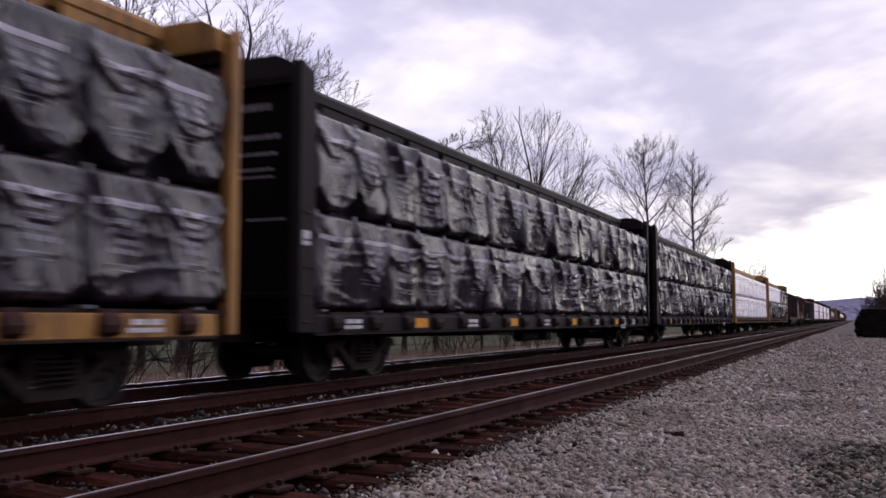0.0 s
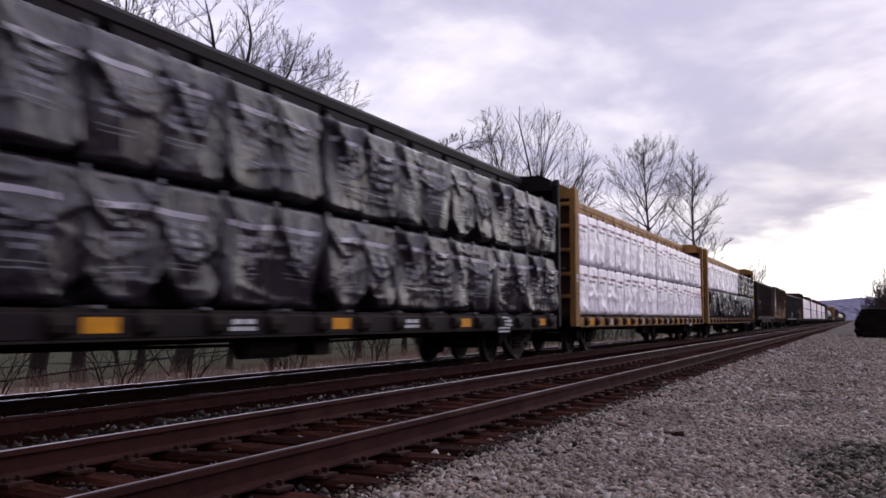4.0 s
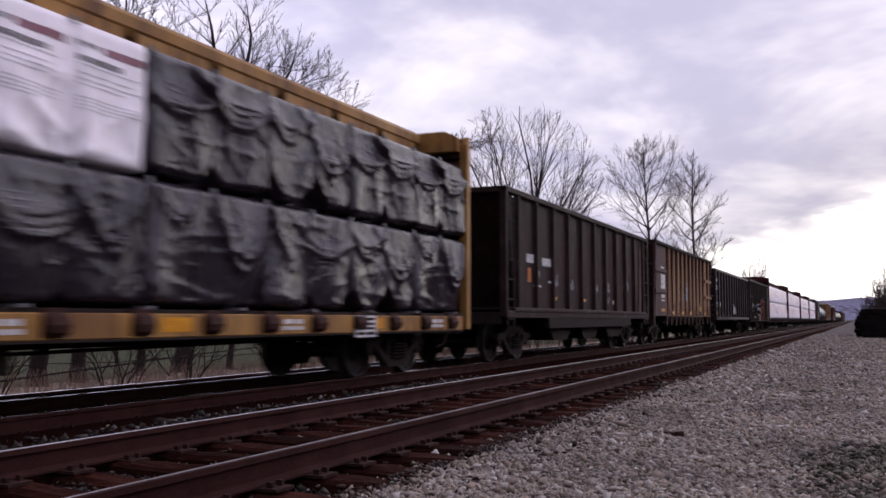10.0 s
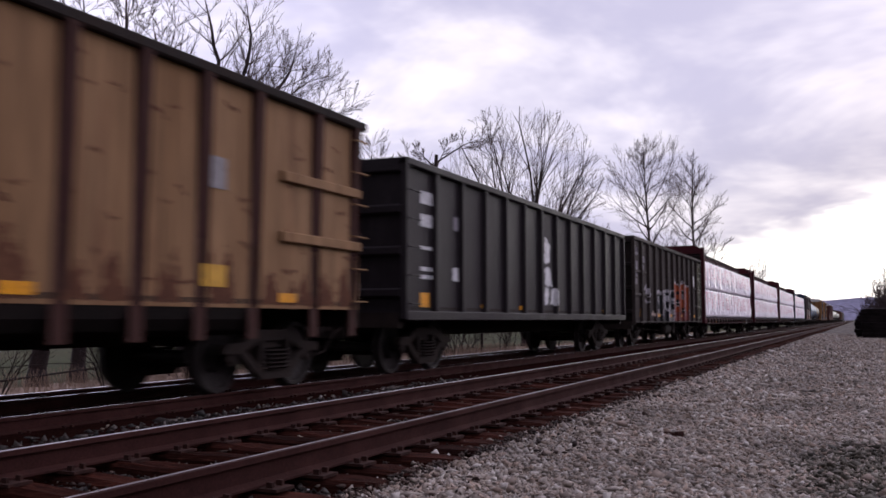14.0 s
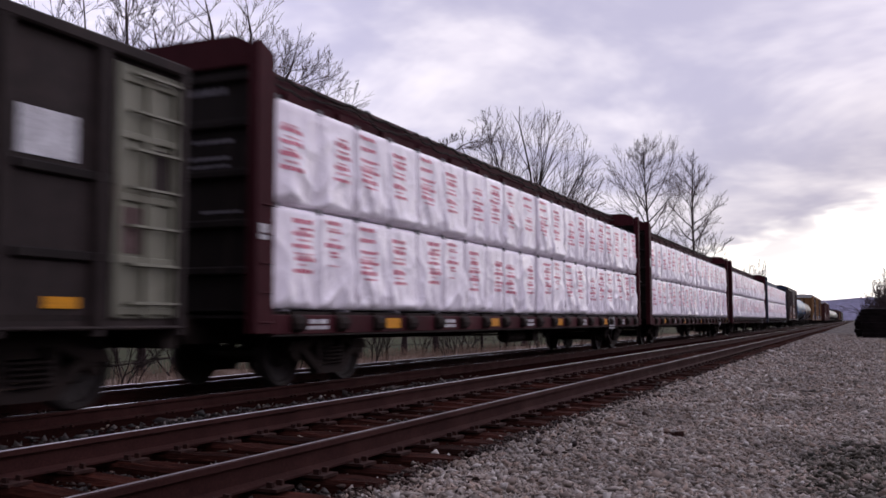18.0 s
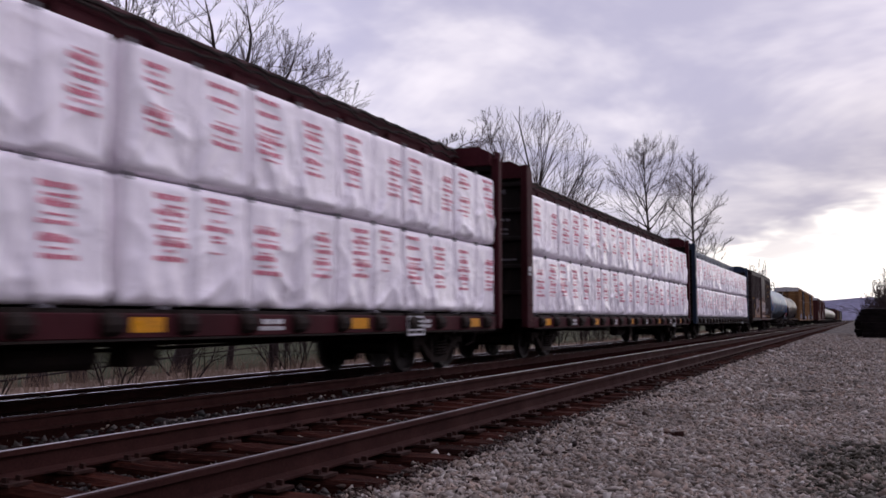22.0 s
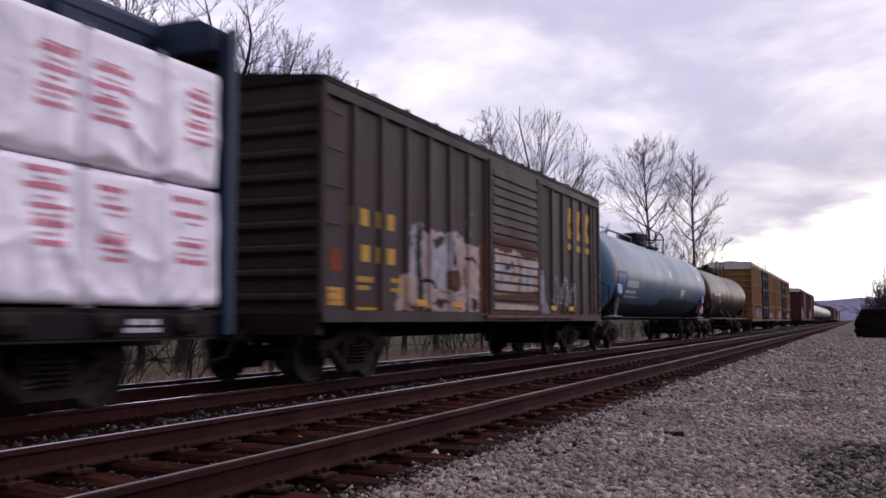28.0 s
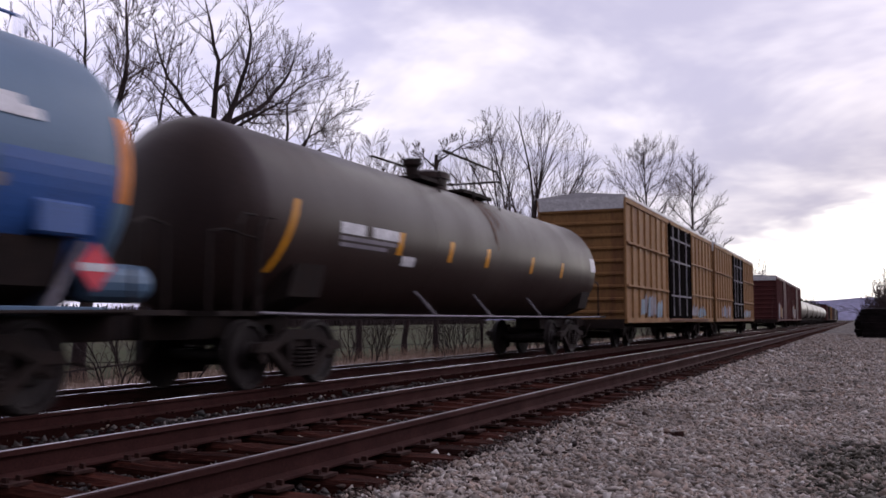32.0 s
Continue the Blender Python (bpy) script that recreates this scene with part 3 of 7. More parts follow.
# ---- bare trees, brush, field edge ----
def twig_mesh(name, segs, sides=4):
    """One mesh of tapered sticks from (start, end, start radius, end radius)."""
    a = np.array([s[0] for s in segs]), np.array([s[1] for s in segs])
    ra, rb = np.array([s[2] for s in segs]), np.array([s[3] for s in segs])
    d = a[1] - a[0]
    d /= np.linalg.norm(d, axis=1, keepdims=True) + 1e-9
    ref = np.where(np.abs(d[:, 2:3]) < 0.9, np.array([[0, 0, 1.0]]), np.array([[1.0, 0, 0]]))
    u = np.cross(d, ref)
    u /= np.linalg.norm(u, axis=1, keepdims=True) + 1e-9
    w = np.cross(d, u)
    n = len(segs)
    ang = 2 * np.pi * np.arange(sides) / sides
    off = np.cos(ang)[None, :, None] * u[:, None] + np.sin(ang)[None, :, None] * w[:, None]
    lo, hi = a[0][:, None] + off * ra[:, None, None], a[1][:, None] + off * rb[:, None, None]
    v = np.concatenate([lo, hi], 1).reshape(-1, 3)
    k = np.arange(sides)
    q = np.stack([k, (k + 1) % sides, (k + 1) % sides + sides, k + sides], 1)
    f = (q[None] + (2 * sides * np.arange(n))[:, None, None]).reshape(-1, 4)
    me = bpy.data.meshes.new(name)
    me.vertices.add(len(v))
    me.vertices.foreach_set("co", v.ravel())
    me.loops.add(f.size)
    me.loops.foreach_set("vertex_index", f.ravel())
    me.polygons.add(len(f))
    me.polygons.foreach_set("loop_start", np.arange(0, f.size, 4))
    me.update(calc_edges=True)
    me.shade_smooth()
    return me


def grow(rnd, p, d, length, r, depth, out, up, spread, wob, fine):
    """A limb in bent steps with side shoots; out[0] takes the wood, out[1] the twigs."""
    steps = 6 if depth > 1 else 4
    seg = length / steps
    start = r
    turn = rnd.uniform(0, 6.283)
    for i in range(steps):
        nd = (d + Vector((rnd.gauss(0, wob), rnd.gauss(0, wob), rnd.gauss(0, wob * 0.8) + up))).normalized()
        q = p + nd * seg
        r2 = max(start * (1 - 0.62 * (i + 1) / steps), fine * 0.7)
        out[0 if r > 0.035 else 1].append((tuple(p), tuple(q), r, r2))
        p, d, r = q, nd, r2
        if depth > 0 and i >= (1 if depth > 1 else 0) and i < steps - 1:
            turn += rnd.uniform(1.8, 3.4)
            side = d.orthogonal().normalized()
            side.rotate(Matrix.Rotation(turn, 3, d))
            a = spread * rnd.uniform(0.75, 1.35)
            cd = (d * math.cos(a) + side * math.sin(a)).normalized()
            grow(rnd, p, cd, length * rnd.uniform(0.36, 0.62), max(r * rnd.uniform(0.5, 0.75), fine), depth - 1, out, up, spread, wob, fine)
    if depth > 0:
        for sgn in (1, -1):
            side = d.orthogonal().normalized()
            side.rotate(Matrix.Rotation(turn, 3, d))
            grow(rnd, p, (d + side * sgn * 0.3).normalized(), length * rnd.uniform(0.4, 0.6), max(r * 0.85, fine), depth - 1, out, up, spread, wob, fine)


def bare_tree(x, y, height, width, seed, trunk=0.2, fork=0.3, limbs=5, depth=3, spread=0.6, up=0.05, lean=(0, 0), wob=0.17, open_=0.75, fine=0.011, label="bare leafless tree beside the railway", group="bare trees along the line"):
    """A tree without leaves: trunk, big limbs and a crown of fine twigs."""
    rnd = random.Random(seed)
    t = thing("bare_tree", label, "tree", group)
    t.location = (x, y, ground_height(x) - 0.06)
    out = ([], [])
    p, r = Vector((0, 0, 0)), trunk
    top = height * fork
    n = 6
    for i in range(n):
        q = p + Vector((lean[0] * top / n + rnd.gauss(0, 0.05), lean[1] * top / n + rnd.gauss(0, 0.05), top / n))
        out[0].append((tuple(p), tuple(q), r * (1.25 if i == 0 else 1), r * 0.94))
        p, r = q, r * 0.94
    for k in range(limbs):
        a = 2 * math.pi * (k + rnd.uniform(-0.3, 0.3)) / limbs
        tilt = open_ * rnd.uniform(0.45, 1.1)
        d = Vector((math.cos(a) * math.sin(tilt), math.sin(a) * math.sin(tilt), math.cos(tilt)))
        grow(rnd, p - Vector((0, 0, rnd.uniform(0, top * 0.3))), d, (height - top) * rnd.uniform(0.42, 0.55), r * rnd.uniform(0.5, 0.72), depth, out, up, spread, wob, fine)
    # bring the grown tree to its height and spread
    tips = np.array([g[1] for g in out[0] + out[1]])
    kz = height / tips[:, 2].max()
    kx = min(kz * 1.25, width / np.percentile(np.abs(tips[:, :2]), 98.0) / 2)
    wood, twigs = [[((a[0] * kx, a[1] * kx, a[2] * kz), (b[0] * kx, b[1] * kx, b[2] * kz), r0, r1) for a, b, r0, r1 in o] for o in out]
    # the few shoots that leave the crown's outline are pruned
    twigs = [g for g in twigs if math.hypot(g[1][0], g[1][1]) < width * 0.55]
    wood = [g for g in wood if math.hypot(g[1][0], g[1][1]) < width * 0.55]
    part("trunk", twig_mesh("trunk", wood, 6), M["bark"], t, "dark bark trunk and limbs")
    part("crown", twig_mesh("crown", twigs, 3), M["twig"], t, "crown of fine leafless twigs")
    return t


def reach(rnd, p, d, length, r, depth, out, up, spread, wob, fine, inside):
    """A nearly straight limb with side shoots that end where the crown ends."""
    steps = 7 if depth > 1 else 5
    seg, start = length / steps, r
    turn = rnd.uniform(0, 6.283)
    for i in range(steps):
        d = (d + Vector((rnd.gauss(0, wob), rnd.gauss(0, wob), rnd.gauss(0, wob * 0.7) + up))).normalized()
        q = p + d * seg
        if not inside(q):
            return
        r2 = max(start * (1 - 0.7 * (i + 1) / steps), fine * 0.55)
        out[0 if r > 0.03 else 1].append((tuple(p), tuple(q), r, r2))
        p, r = q, r2
        if depth > 0 and i < steps - 1 and (i > 0 or depth < 3) and rnd.random() < 0.82:
            turn += rnd.uniform(1.9, 3.2)
            side = d.orthogonal().normalized()
            side.rotate(Matrix.Rotation(turn, 3, d))
            a = spread * rnd.uniform(0.7, 1.3)
            reach(rnd, p, (d * math.cos(a) + side * math.sin(a)).normalized(), length * (1 - 0.45 * i / steps) * rnd.uniform(0.38, 0.62), max(r * rnd.uniform(0.45, 0.7), fine), depth - 1, out, up, spread, wob, fine, inside)
    if depth > 0:
        for sgn in (1, -1):
            side = d.orthogonal().normalized()
            side.rotate(Matrix.Rotation(turn, 3, d))
            reach(rnd, p, (d + side * sgn * 0.28).normalized(), length * rnd.uniform(0.3, 0.5), max(r * 0.8, fine), depth - 1, out, up, spread, wob, fine, inside)


def crown_tree(x, y, crown, fork, limbs, seed, trunk=0.2, depth=3, up=0.05, spread=0.5, wob=0.09, fine=0.010, low=-0.2, thin=0.5, label="bare leafless tree beside the railway", group="bare trees along the line"):
    """A leafless tree whose limbs fan out from the fork into a rounded crown (cx, cy, cz, rx, ry, rz)."""
    rnd = random.Random(seed)
    t = thing("bare_tree", label, "tree", group)
    t.location = (x, y, ground_height(x) - 0.06)
    cx, cy, cz, rx, ry, rz = crown
    f = Vector(fork)

    def inside(q):
        k = ((q.x - cx) / rx) ** 2 + ((q.y - cy) / ry) ** 2 + ((q.z - cz) / rz) ** 2
        return q.z < cz - rz * 0.3 or k < 1 + 0.25 * noise.noise((q.x * 0.9 + seed, q.y * 0.9, q.z * 0.9))
    out = ([], [])
    p, r, n = Vector((0, 0, 0)), trunk, 6
    for i in range(n):
        q = f * ((i + 1) / n) + Vector((rnd.gauss(0, 0.03), rnd.gauss(0, 0.03), 0))
        out[0].append((tuple(p), tuple(q), r * (1.3 if i == 0 else 1), r * 0.95))
        p, r = q, r * 0.95
    for k in range(limbs):
        a = 2.4 * k + rnd.uniform(-0.3, 0.3)
        w = 1 - (k + 0.5) / limbs * (1 - low)            # from the top of the crown down to its waist
        h = math.sqrt(max(0.0, 1 - w * w))
        goal = Vector((cx + rx * h * math.cos(a), cy + ry * h * math.sin(a), cz + rz * w))
        base = p - f * rnd.uniform(0, 0.25) * (0 if w > 0.6 else 1)
        d = goal - base
        first = (d.normalized() + Vector((0, 0, 0.12))).normalized()
        reach(rnd, base, first, d.length * rnd.uniform(0.8, 0.95), trunk * thin * rnd.uniform(0.8, 1.15), depth, out, up * 0.5, spread, wob, fine, inside)
    part("trunk", twig_mesh("trunk", out[0], 6), M["bark"], t, "dark bark trunk and limbs")
    part("crown", twig_mesh("crown", out[1], 3), M["twig"], t, "crown of fine leafless twigs")
    return t


def across(x, y):
    """Unit vectors to the side and away, for a tree seen from the line."""
    b = math.atan2(-x, y)
    return Vector((math.cos(b), math.sin(b), 0)), Vector((-math.sin(b), math.cos(b), 0))


def limb_tree(x, y, fork, shift, limbs, seed, trunk=0.2, fine=0.008, twig=0.5, first=1, shoot=(0.4, 0.9), label="bare leafless tree beside the railway"):
    """A leafless tree: a trunk up to the fork, then limbs (lean at the foot, lean at the tip, length, thickness) that sweep apart, with shoots on both sides."""
    rnd = random.Random(seed)
    t = thing("bare_tree", label, "tree", "bare trees along the line")
    t.location = (x, y, ground_height(x) - 0.06)
    side, deep = across(x, y)
    out = ([], [])
    f = side * shift + Vector((0, 0, fork))
    p, r, n = Vector((0, 0, 0)), trunk, 8
    for i in range(n):
        q = f * ((i + 1) / n) + Vector((rnd.gauss(0, 0.04), rnd.gauss(0, 0.04), 0)) * (i < n - 1)
        out[0].append((tuple(p), tuple(q), r * (1.35 if i == 0 else 1), r * 0.95))
        p, r = q, r * 0.95
    for a0, a1, length, thick in limbs:
        p = f - Vector((0, 0, rnd.uniform(0, 0.12) * fork))
        turn, steps, start = rnd.uniform(-0.5, 0.5), 9, r * thick
        rr = start
        for i in range(steps):
            k = i / (steps - 1)
            a = radians(a0 + (a1 - a0) * k + rnd.gauss(0, 7))
            d = (side * math.sin(a) + Vector((0, 0, math.cos(a))) + deep * (turn + rnd.gauss(0, 0.12))).normalized()
            q = p + d * (length / steps)
            r2 = max(start * (1 - 0.8 * (i + 1) / steps), fine)
            out[0 if rr > 0.03 else 1].append((tuple(p), tuple(q), rr, r2))
            p, rr = q, r2
            if i > first:
                for sgn in ((1, -1) if i % 3 else (rnd.choice((1, -1)),)):
                    b = sgn * rnd.uniform(*shoot)
                    cd = d * math.cos(b) + side * math.sin(b) * math.cos(a) - Vector((0, 0, math.sin(b) * math.sin(a))) + deep * rnd.gauss(0, 0.35)
                    reach(rnd, p, cd.normalized(), length * twig * (1 - 0.45 * k) * rnd.uniform(0.6, 1.15), max(rr * rnd.uniform(0.35, 0.6), fine), 2, out, 0.045, 0.42, 0.07, fine, lambda q: True)
        reach(rnd, p, d, length * 0.22, rr, 1, out, 0.02, 0.5, 0.1, fine, lambda q: True)
    part("trunk", twig_mesh("trunk", out[0], 6), M["bark"], t, "dark bark trunk and limbs")
    part("crown", twig_mesh("crown", out[1], 3), M["twig"], t, "crown of fine leafless twigs")
    return t


def leader_tree(x, y, height, bare, width, seed, lean=0.0, trunk=0.2, fine=0.010, n=26, label="tall slender bare tree beside the railway"):
    """A tall leafless tree with one leader and rising side limbs all the way up."""
    rnd = random.Random(seed)
    t = thing("bare_tree", label, "tree", "bare trees along the line")
    t.location = (x, y, ground_height(x) - 0.06)
    side, deep = across(x, y)
    out = ([], [])
    p, steps, path = Vector((0, 0, 0)), 14, []
    for i in range(steps):
        k = (i + 1) / steps
        q = side * (lean * k + 0.10 * math.sin(5 * k + seed)) + Vector((0, rnd.gauss(0, 0.08), height * 0.93 * k))
        out[0].append((tuple(p), tuple(q), trunk * (1 - 0.88 * (k - 1 / steps)), trunk * (1 - 0.88 * k)))
        path.append(q)
        p = q
    for i in range(n):
        k = bare + (0.96 - bare) * (i + rnd.uniform(0, 0.8)) / n
        j = min(steps - 1, int(k * steps))
        base = path[j - 1].lerp(path[j], k * steps - j)
        u = (k - bare) / (1 - bare)
        w = width * (0.62 + 0.38 * math.sin(math.pi * min(1.0, u * 1.1 + 0.25))) * (1 - 0.55 * u ** 2)
        turn = 2.4 * i + rnd.uniform(-0.4, 0.4)
        a = radians(rnd.uniform(42, 66) - 26 * u)
        d = (side * math.cos(turn) + deep * math.sin(turn)) * math.sin(a) + Vector((0, 0, math.cos(a)))
        reach(rnd, base, d, w * rnd.uniform(0.75, 1.1), trunk * (0.34 - 0.2 * u), 3, out, 0.035, 0.6, 0.10, fine, lambda q: q.z < height + 0.3 * noise.noise((q.x, q.y, seed)))
    part("trunk", twig_mesh("trunk", out[0], 6), M["bark"], t, "dark bark trunk and limbs")
    part("crown", twig_mesh("crown", out[1], 3), M["twig"], t, "crown of fine leafless twigs")
    return t


limb_tree(-16.6, 15.3, 3.6, 0.3, [(6, -8, 6.2, 0.6), (-14, -34, 5.4, 0.55), (20, 8, 5.2, 0.5), (-34, -20, 4.4, 0.4)], 11, trunk=0.21, twig=0.28)
limb_tree(-16.6, 16.5, 4.4, 0.25, [(-4, -9, 6.0, 0.66), (9, -4, 6.0, 0.64), (-24, -34, 4.4, 0.4)], 12, trunk=0.18, twig=0.26)
limb_tree(-17.0, 19.0, 5.2, 0.1, [(3, 5, 4.6, 0.7), (-24, -8, 3.2, 0.45)], 13, trunk=0.11, twig=0.3)
# a broad tree whose limbs sweep out low towards the bright side
limb_tree(-17.0, 20.5, 6.9, 0.75, [(60, 24, 4.0, 0.8), (26, 4, 4.2, 0.8), (10, -22, 4.0, 0.7), (-42, -12, 3.8, 0.55), (74, 52, 3.2, 0.42), (-60, -34, 3.0, 0.4), (40, 36, 3.8, 0.5)], 14, trunk=0.21, twig=0.40, fine=0.007)
limb_tree(-17.0, 25.0, 6.8, 0.3, [(-2, 6, 4.1, 0.7), (46, 54, 2.9, 0.5), (30, 22, 3.3, 0.55), (-28, -10, 2.6, 0.4), (56, 36, 2.4, 0.4)], 15, trunk=0.14, twig=0.42, fine=0.007)
limb_tree(-17.2, 23.0, 6.2, 0.2, [(-6, 6, 3.6, 0.7), (-24, 10, 2.6, 0.5), (16, 12, 3.0, 0.5)], 21, trunk=0.09, twig=0.4, fine=0.007)
limb_tree(-17.0, 30.6, 6.3, 0.1, [(-36, -14, 2.9, 0.6), (6, 10, 2.9, 0.6), (44, 58, 2.0, 0.45), (-60, -40, 2.0, 0.4)], 16, trunk=0.12, twig=0.42)
limb_tree(-17.2, 34.8, 6.0, 0.0, [(-30, -12, 2.6, 0.6), (4, 4, 2.6, 0.6), (34, 22, 2.2, 0.5), (-50, -20, 2.0, 0.4)], 22, trunk=0.12, twig=0.36)
# a crooked small tree with bent, spreading arms
limb_tree(-17.0, 37.6, 8.9, 0.0, [(-58, -20, 1.5, 0.62), (46, 74, 2.7, 0.62), (20, 34, 1.7, 0.4)], 24, trunk=0.12, twig=0.34, fine=0.012, first=2)
# a broad clump of many rising stems
crown_tree(-16.5, 48.0, (-0.1, 0.2, 7.4, 4.7, 4.7, 6.1), (0, 0, 2.2), 26, 18, trunk=0.2, spread=0.45, wob=0.07, up=0.0, fine=0.011, low=-0.3, thin=0.48)
leader_tree(-15.0, 75.5, 16.6, 0.48, 4.9, 19, lean=-0.5, trunk=0.2, n=20)
leader_tree(-15.2, 97.8, 19.6, 0.5, 3.7, 20, lean=0.1, trunk=0.22, n=20)
limb_tree(-14.6, 88.0, 3.5, 0.0, [(-38 + 11 * k, -24 + 7 * k, 6.2, 0.4) for k in range(8)], 25, trunk=0.2, twig=0.3, fine=0.014, label="low bushy bare tree beside the railway")
for i, (x, y, h) in enumerate(((-14, 143, 10.5), (-14, 178, 8), (-16, 210, 9), (-17, 260, 9), (-15, 320, 8), (-14, 357, 11))):
    bare_tree(x, y, h, 4.0, 30 + i, trunk=0.16, depth=2, limbs=6, open_=0.7, fine=0.035, label="small bare tree far down the line")


def grass_mesh(name, areas, mat, label, seed, category="grass"):
    """Dry stalks and blades over strips (x0, x1, y0, y1, to the square metre, height)."""
    rs = np.random.RandomState(seed)
    segs = []
    for x0, x1, y0, y1, dens, h in areas:
        n = int((x1 - x0) * (y1 - y0) * dens)
        for x, y, k, a, b in zip(rs.uniform(x0, x1, n), rs.uniform(y0, y1, n), rs.uniform(0.4, 1.2, n), rs.normal(0, 0.3, n), rs.normal(0, 0.3, n)):
            z = ground_height(x) - 0.08
            segs.append(((x, y, z), (x + a * h * k, y + b * h * k, z + h * k + 0.05), 0.007, 0.002))
    return tagged(new(name, twig_mesh(name, segs, 3)), label, category, kind="stuff"), mat


for ob, mat in (grass_mesh("dry_grass", [(-13.6, -12.5, 6, 40, 150, 0.26), (-16.5, -13.5, 6, 40, 45, 0.45), (-16, -12.5, 40, 110, 14, 0.4)], M["brush"], "tan dry grass along the far side of the track", 4),
                grass_mesh("weeds", [(-0.25, 0.40, 6.1, 7.8, 900, 0.045), (-1.6, -1.3, 9.5, 10.2, 60, 0.06)], M["weed"], "low dark weeds growing in the gravel", 6, "weeds")):
    ob.data.materials.append(mat)

rnd = random.Random(77)
for i in range(38):
    y = 9 + i * 1.75 + rnd.uniform(-0.8, 0.8)
    x = rnd.uniform(-16.5, -13.8)
    sh = thing("bare_shrub", "leafless brown shrub in the dry grass", "shrub", "shrubs along the far side of the track")
    sh.location = (x, y, ground_height(x) - 0.06)
    out = ([], [])
    for k in range(7):
        a = rnd.uniform(0, 6.28)
        grow(rnd, Vector((0.15 * math.cos(a), 0.15 * math.sin(a), 0)), Vector((0.35 * math.cos(a), 0.35 * math.sin(a), 1)).normalized(), rnd.uniform(0.8, 1.9), rnd.uniform(0.010, 0.026), 2, out, 0.03, 0.45, 0.14, 0.004)
    part("stem_clump", twig_mesh("stem_clump", out[0] + out[1], 4), M["bark"], sh)["kind"] = "stuff"

# fallen limb and an old wire fence
limb = thing("fallen_limb", "long thin dark fallen limb hung in the brush", "fallen limb")
part("wood", tube(bmesh.new(), [(-14.5, 11.0, -0.28), (-14.5, 13.2, -0.16), (-14.5, 15.8, -0.02), (-14.5, 18.2, 0.11), (-14.5, 20.4, 0.2), (-14.6, 22.5, 0.34)], 0.022, 6, 0.012), M["bark"], limb)
fence = thing("wire_fence", "old wire fence on weathered wooden posts", "fence")
for y in np.arange(6, 70, 16.0):
    part("post", bevelled(-15.05, -14.95, y - 0.05, y + 0.05, -0.7, 0.75, 0.01), M["bark"], fence)
for z in (0.05, 0.62):
    part("wire", tube(bmesh.new(), [(-14.92, y, z - (0.05 if i % 2 else 0)) for i, y in enumerate(np.arange(6, 70.1, 2.0))], 0.012, 4), M["iron"], fence)

# far hedge beyond the field, woods down the line, hills
rs = random.Random(9)
segs = []
for i in range(5200):
    y = rs.uniform(-20, 330)
    x = -95 - rs.uniform(0, 14) - 0.10 * y
    h = rs.uniform(1.5, 4.2)
    segs.append(((x, y, -0.8), (x + rs.gauss(0, 0.6), y + rs.gauss(0, 0.9), -0.8 + h), 0.30, 0.12))
hedge = tagged(new("far_hedge", twig_mesh("far_hedge", segs, 3)), "brown leafless hedge across the field", "hedge", kind="stuff")
hedge.data.materials.append(M["bark"])
segs = []
# this belt lies out of view, added to keep low sky off the train
for i in range(9000):
    y = rs.uniform(-60, 420)
    x = (4.6 + 0.016 * y if y > 75 else 11.0) + rs.uniform(0, 10)
    h = rs.uniform(1.5, 5.6)
    segs.append(((x, y, -0.5), (x + rs.gauss(0, 0.5), y + rs.gauss(0, 0.5), -0.3 + h), 0.09, 0.03))
    for k in range(3):
        z = h * rs.uniform(0.25, 0.9)
        segs.append(((x, y, z - 0.3), (x + rs.gauss(0, 0.9), y + rs.gauss(0, 0.9), z + rs.uniform(0.2, 1.0)), 0.05, 0.015))
for i in range(900):
    y, x = rs.uniform(62, 80), rs.uniform(1.9, 9.0)
    h = rs.uniform(1.5, 4.6) * min(1.0, 0.55 + (x - 1.5) * 0.3)
    segs.append(((x, y, -0.4), (x + rs.gauss(0, 0.4), y + rs.gauss(0, 0.4), -0.3 + h), 0.05, 0.02))
    for k in range(3):
        z = h * rs.uniform(0.3, 0.9)
        segs.append(((x, y, z - 0.3), (x + rs.gauss(0, 0.6), y + rs.gauss(0, 0.6), z + rs.uniform(0.2, 0.8)), 0.03, 0.012))
woods = tagged(new("brush_thicket", twig_mesh("brush_thicket", segs, 3)), "brown leafless thicket along the gravel, its unseen belt added to block low sky", "thicket", kind="stuff")
woods.data.materials.append(M["twig"])


def ridge(name, y, base, amp, seed, label, mat):
    bm = bmesh.new()
    n = 90
    lo, hi, back = [], [], []
    for i in range(n + 1):
        x = -2600 + 5200 * i / n
        h = base + amp * (noise.noise((x * 0.0011 + seed, 0, 0)) + 0.4 * noise.noise((x * 0.006 + seed, 3, 0)))
        lo.append(bm.verts.new((x, y - 150, -8)))
        hi.append(bm.verts.new((x, y, max(6, h))))
        back.append(bm.verts.new((x, y + 150, -8)))
    for i in range(n):
        bm.faces.new((lo[i], lo[i + 1], hi[i + 1], hi[i]))
        bm.faces.new((hi[i], hi[i + 1], back[i + 1], back[i]))
    ob = part(name, bm, mat, None)
    return tagged(ob, label, "hill", kind="structure")


ridge("backdrop", 2300, 50, 22, 2.0, "wooded hills on the horizon, coloured blue for haze", M["hill"])

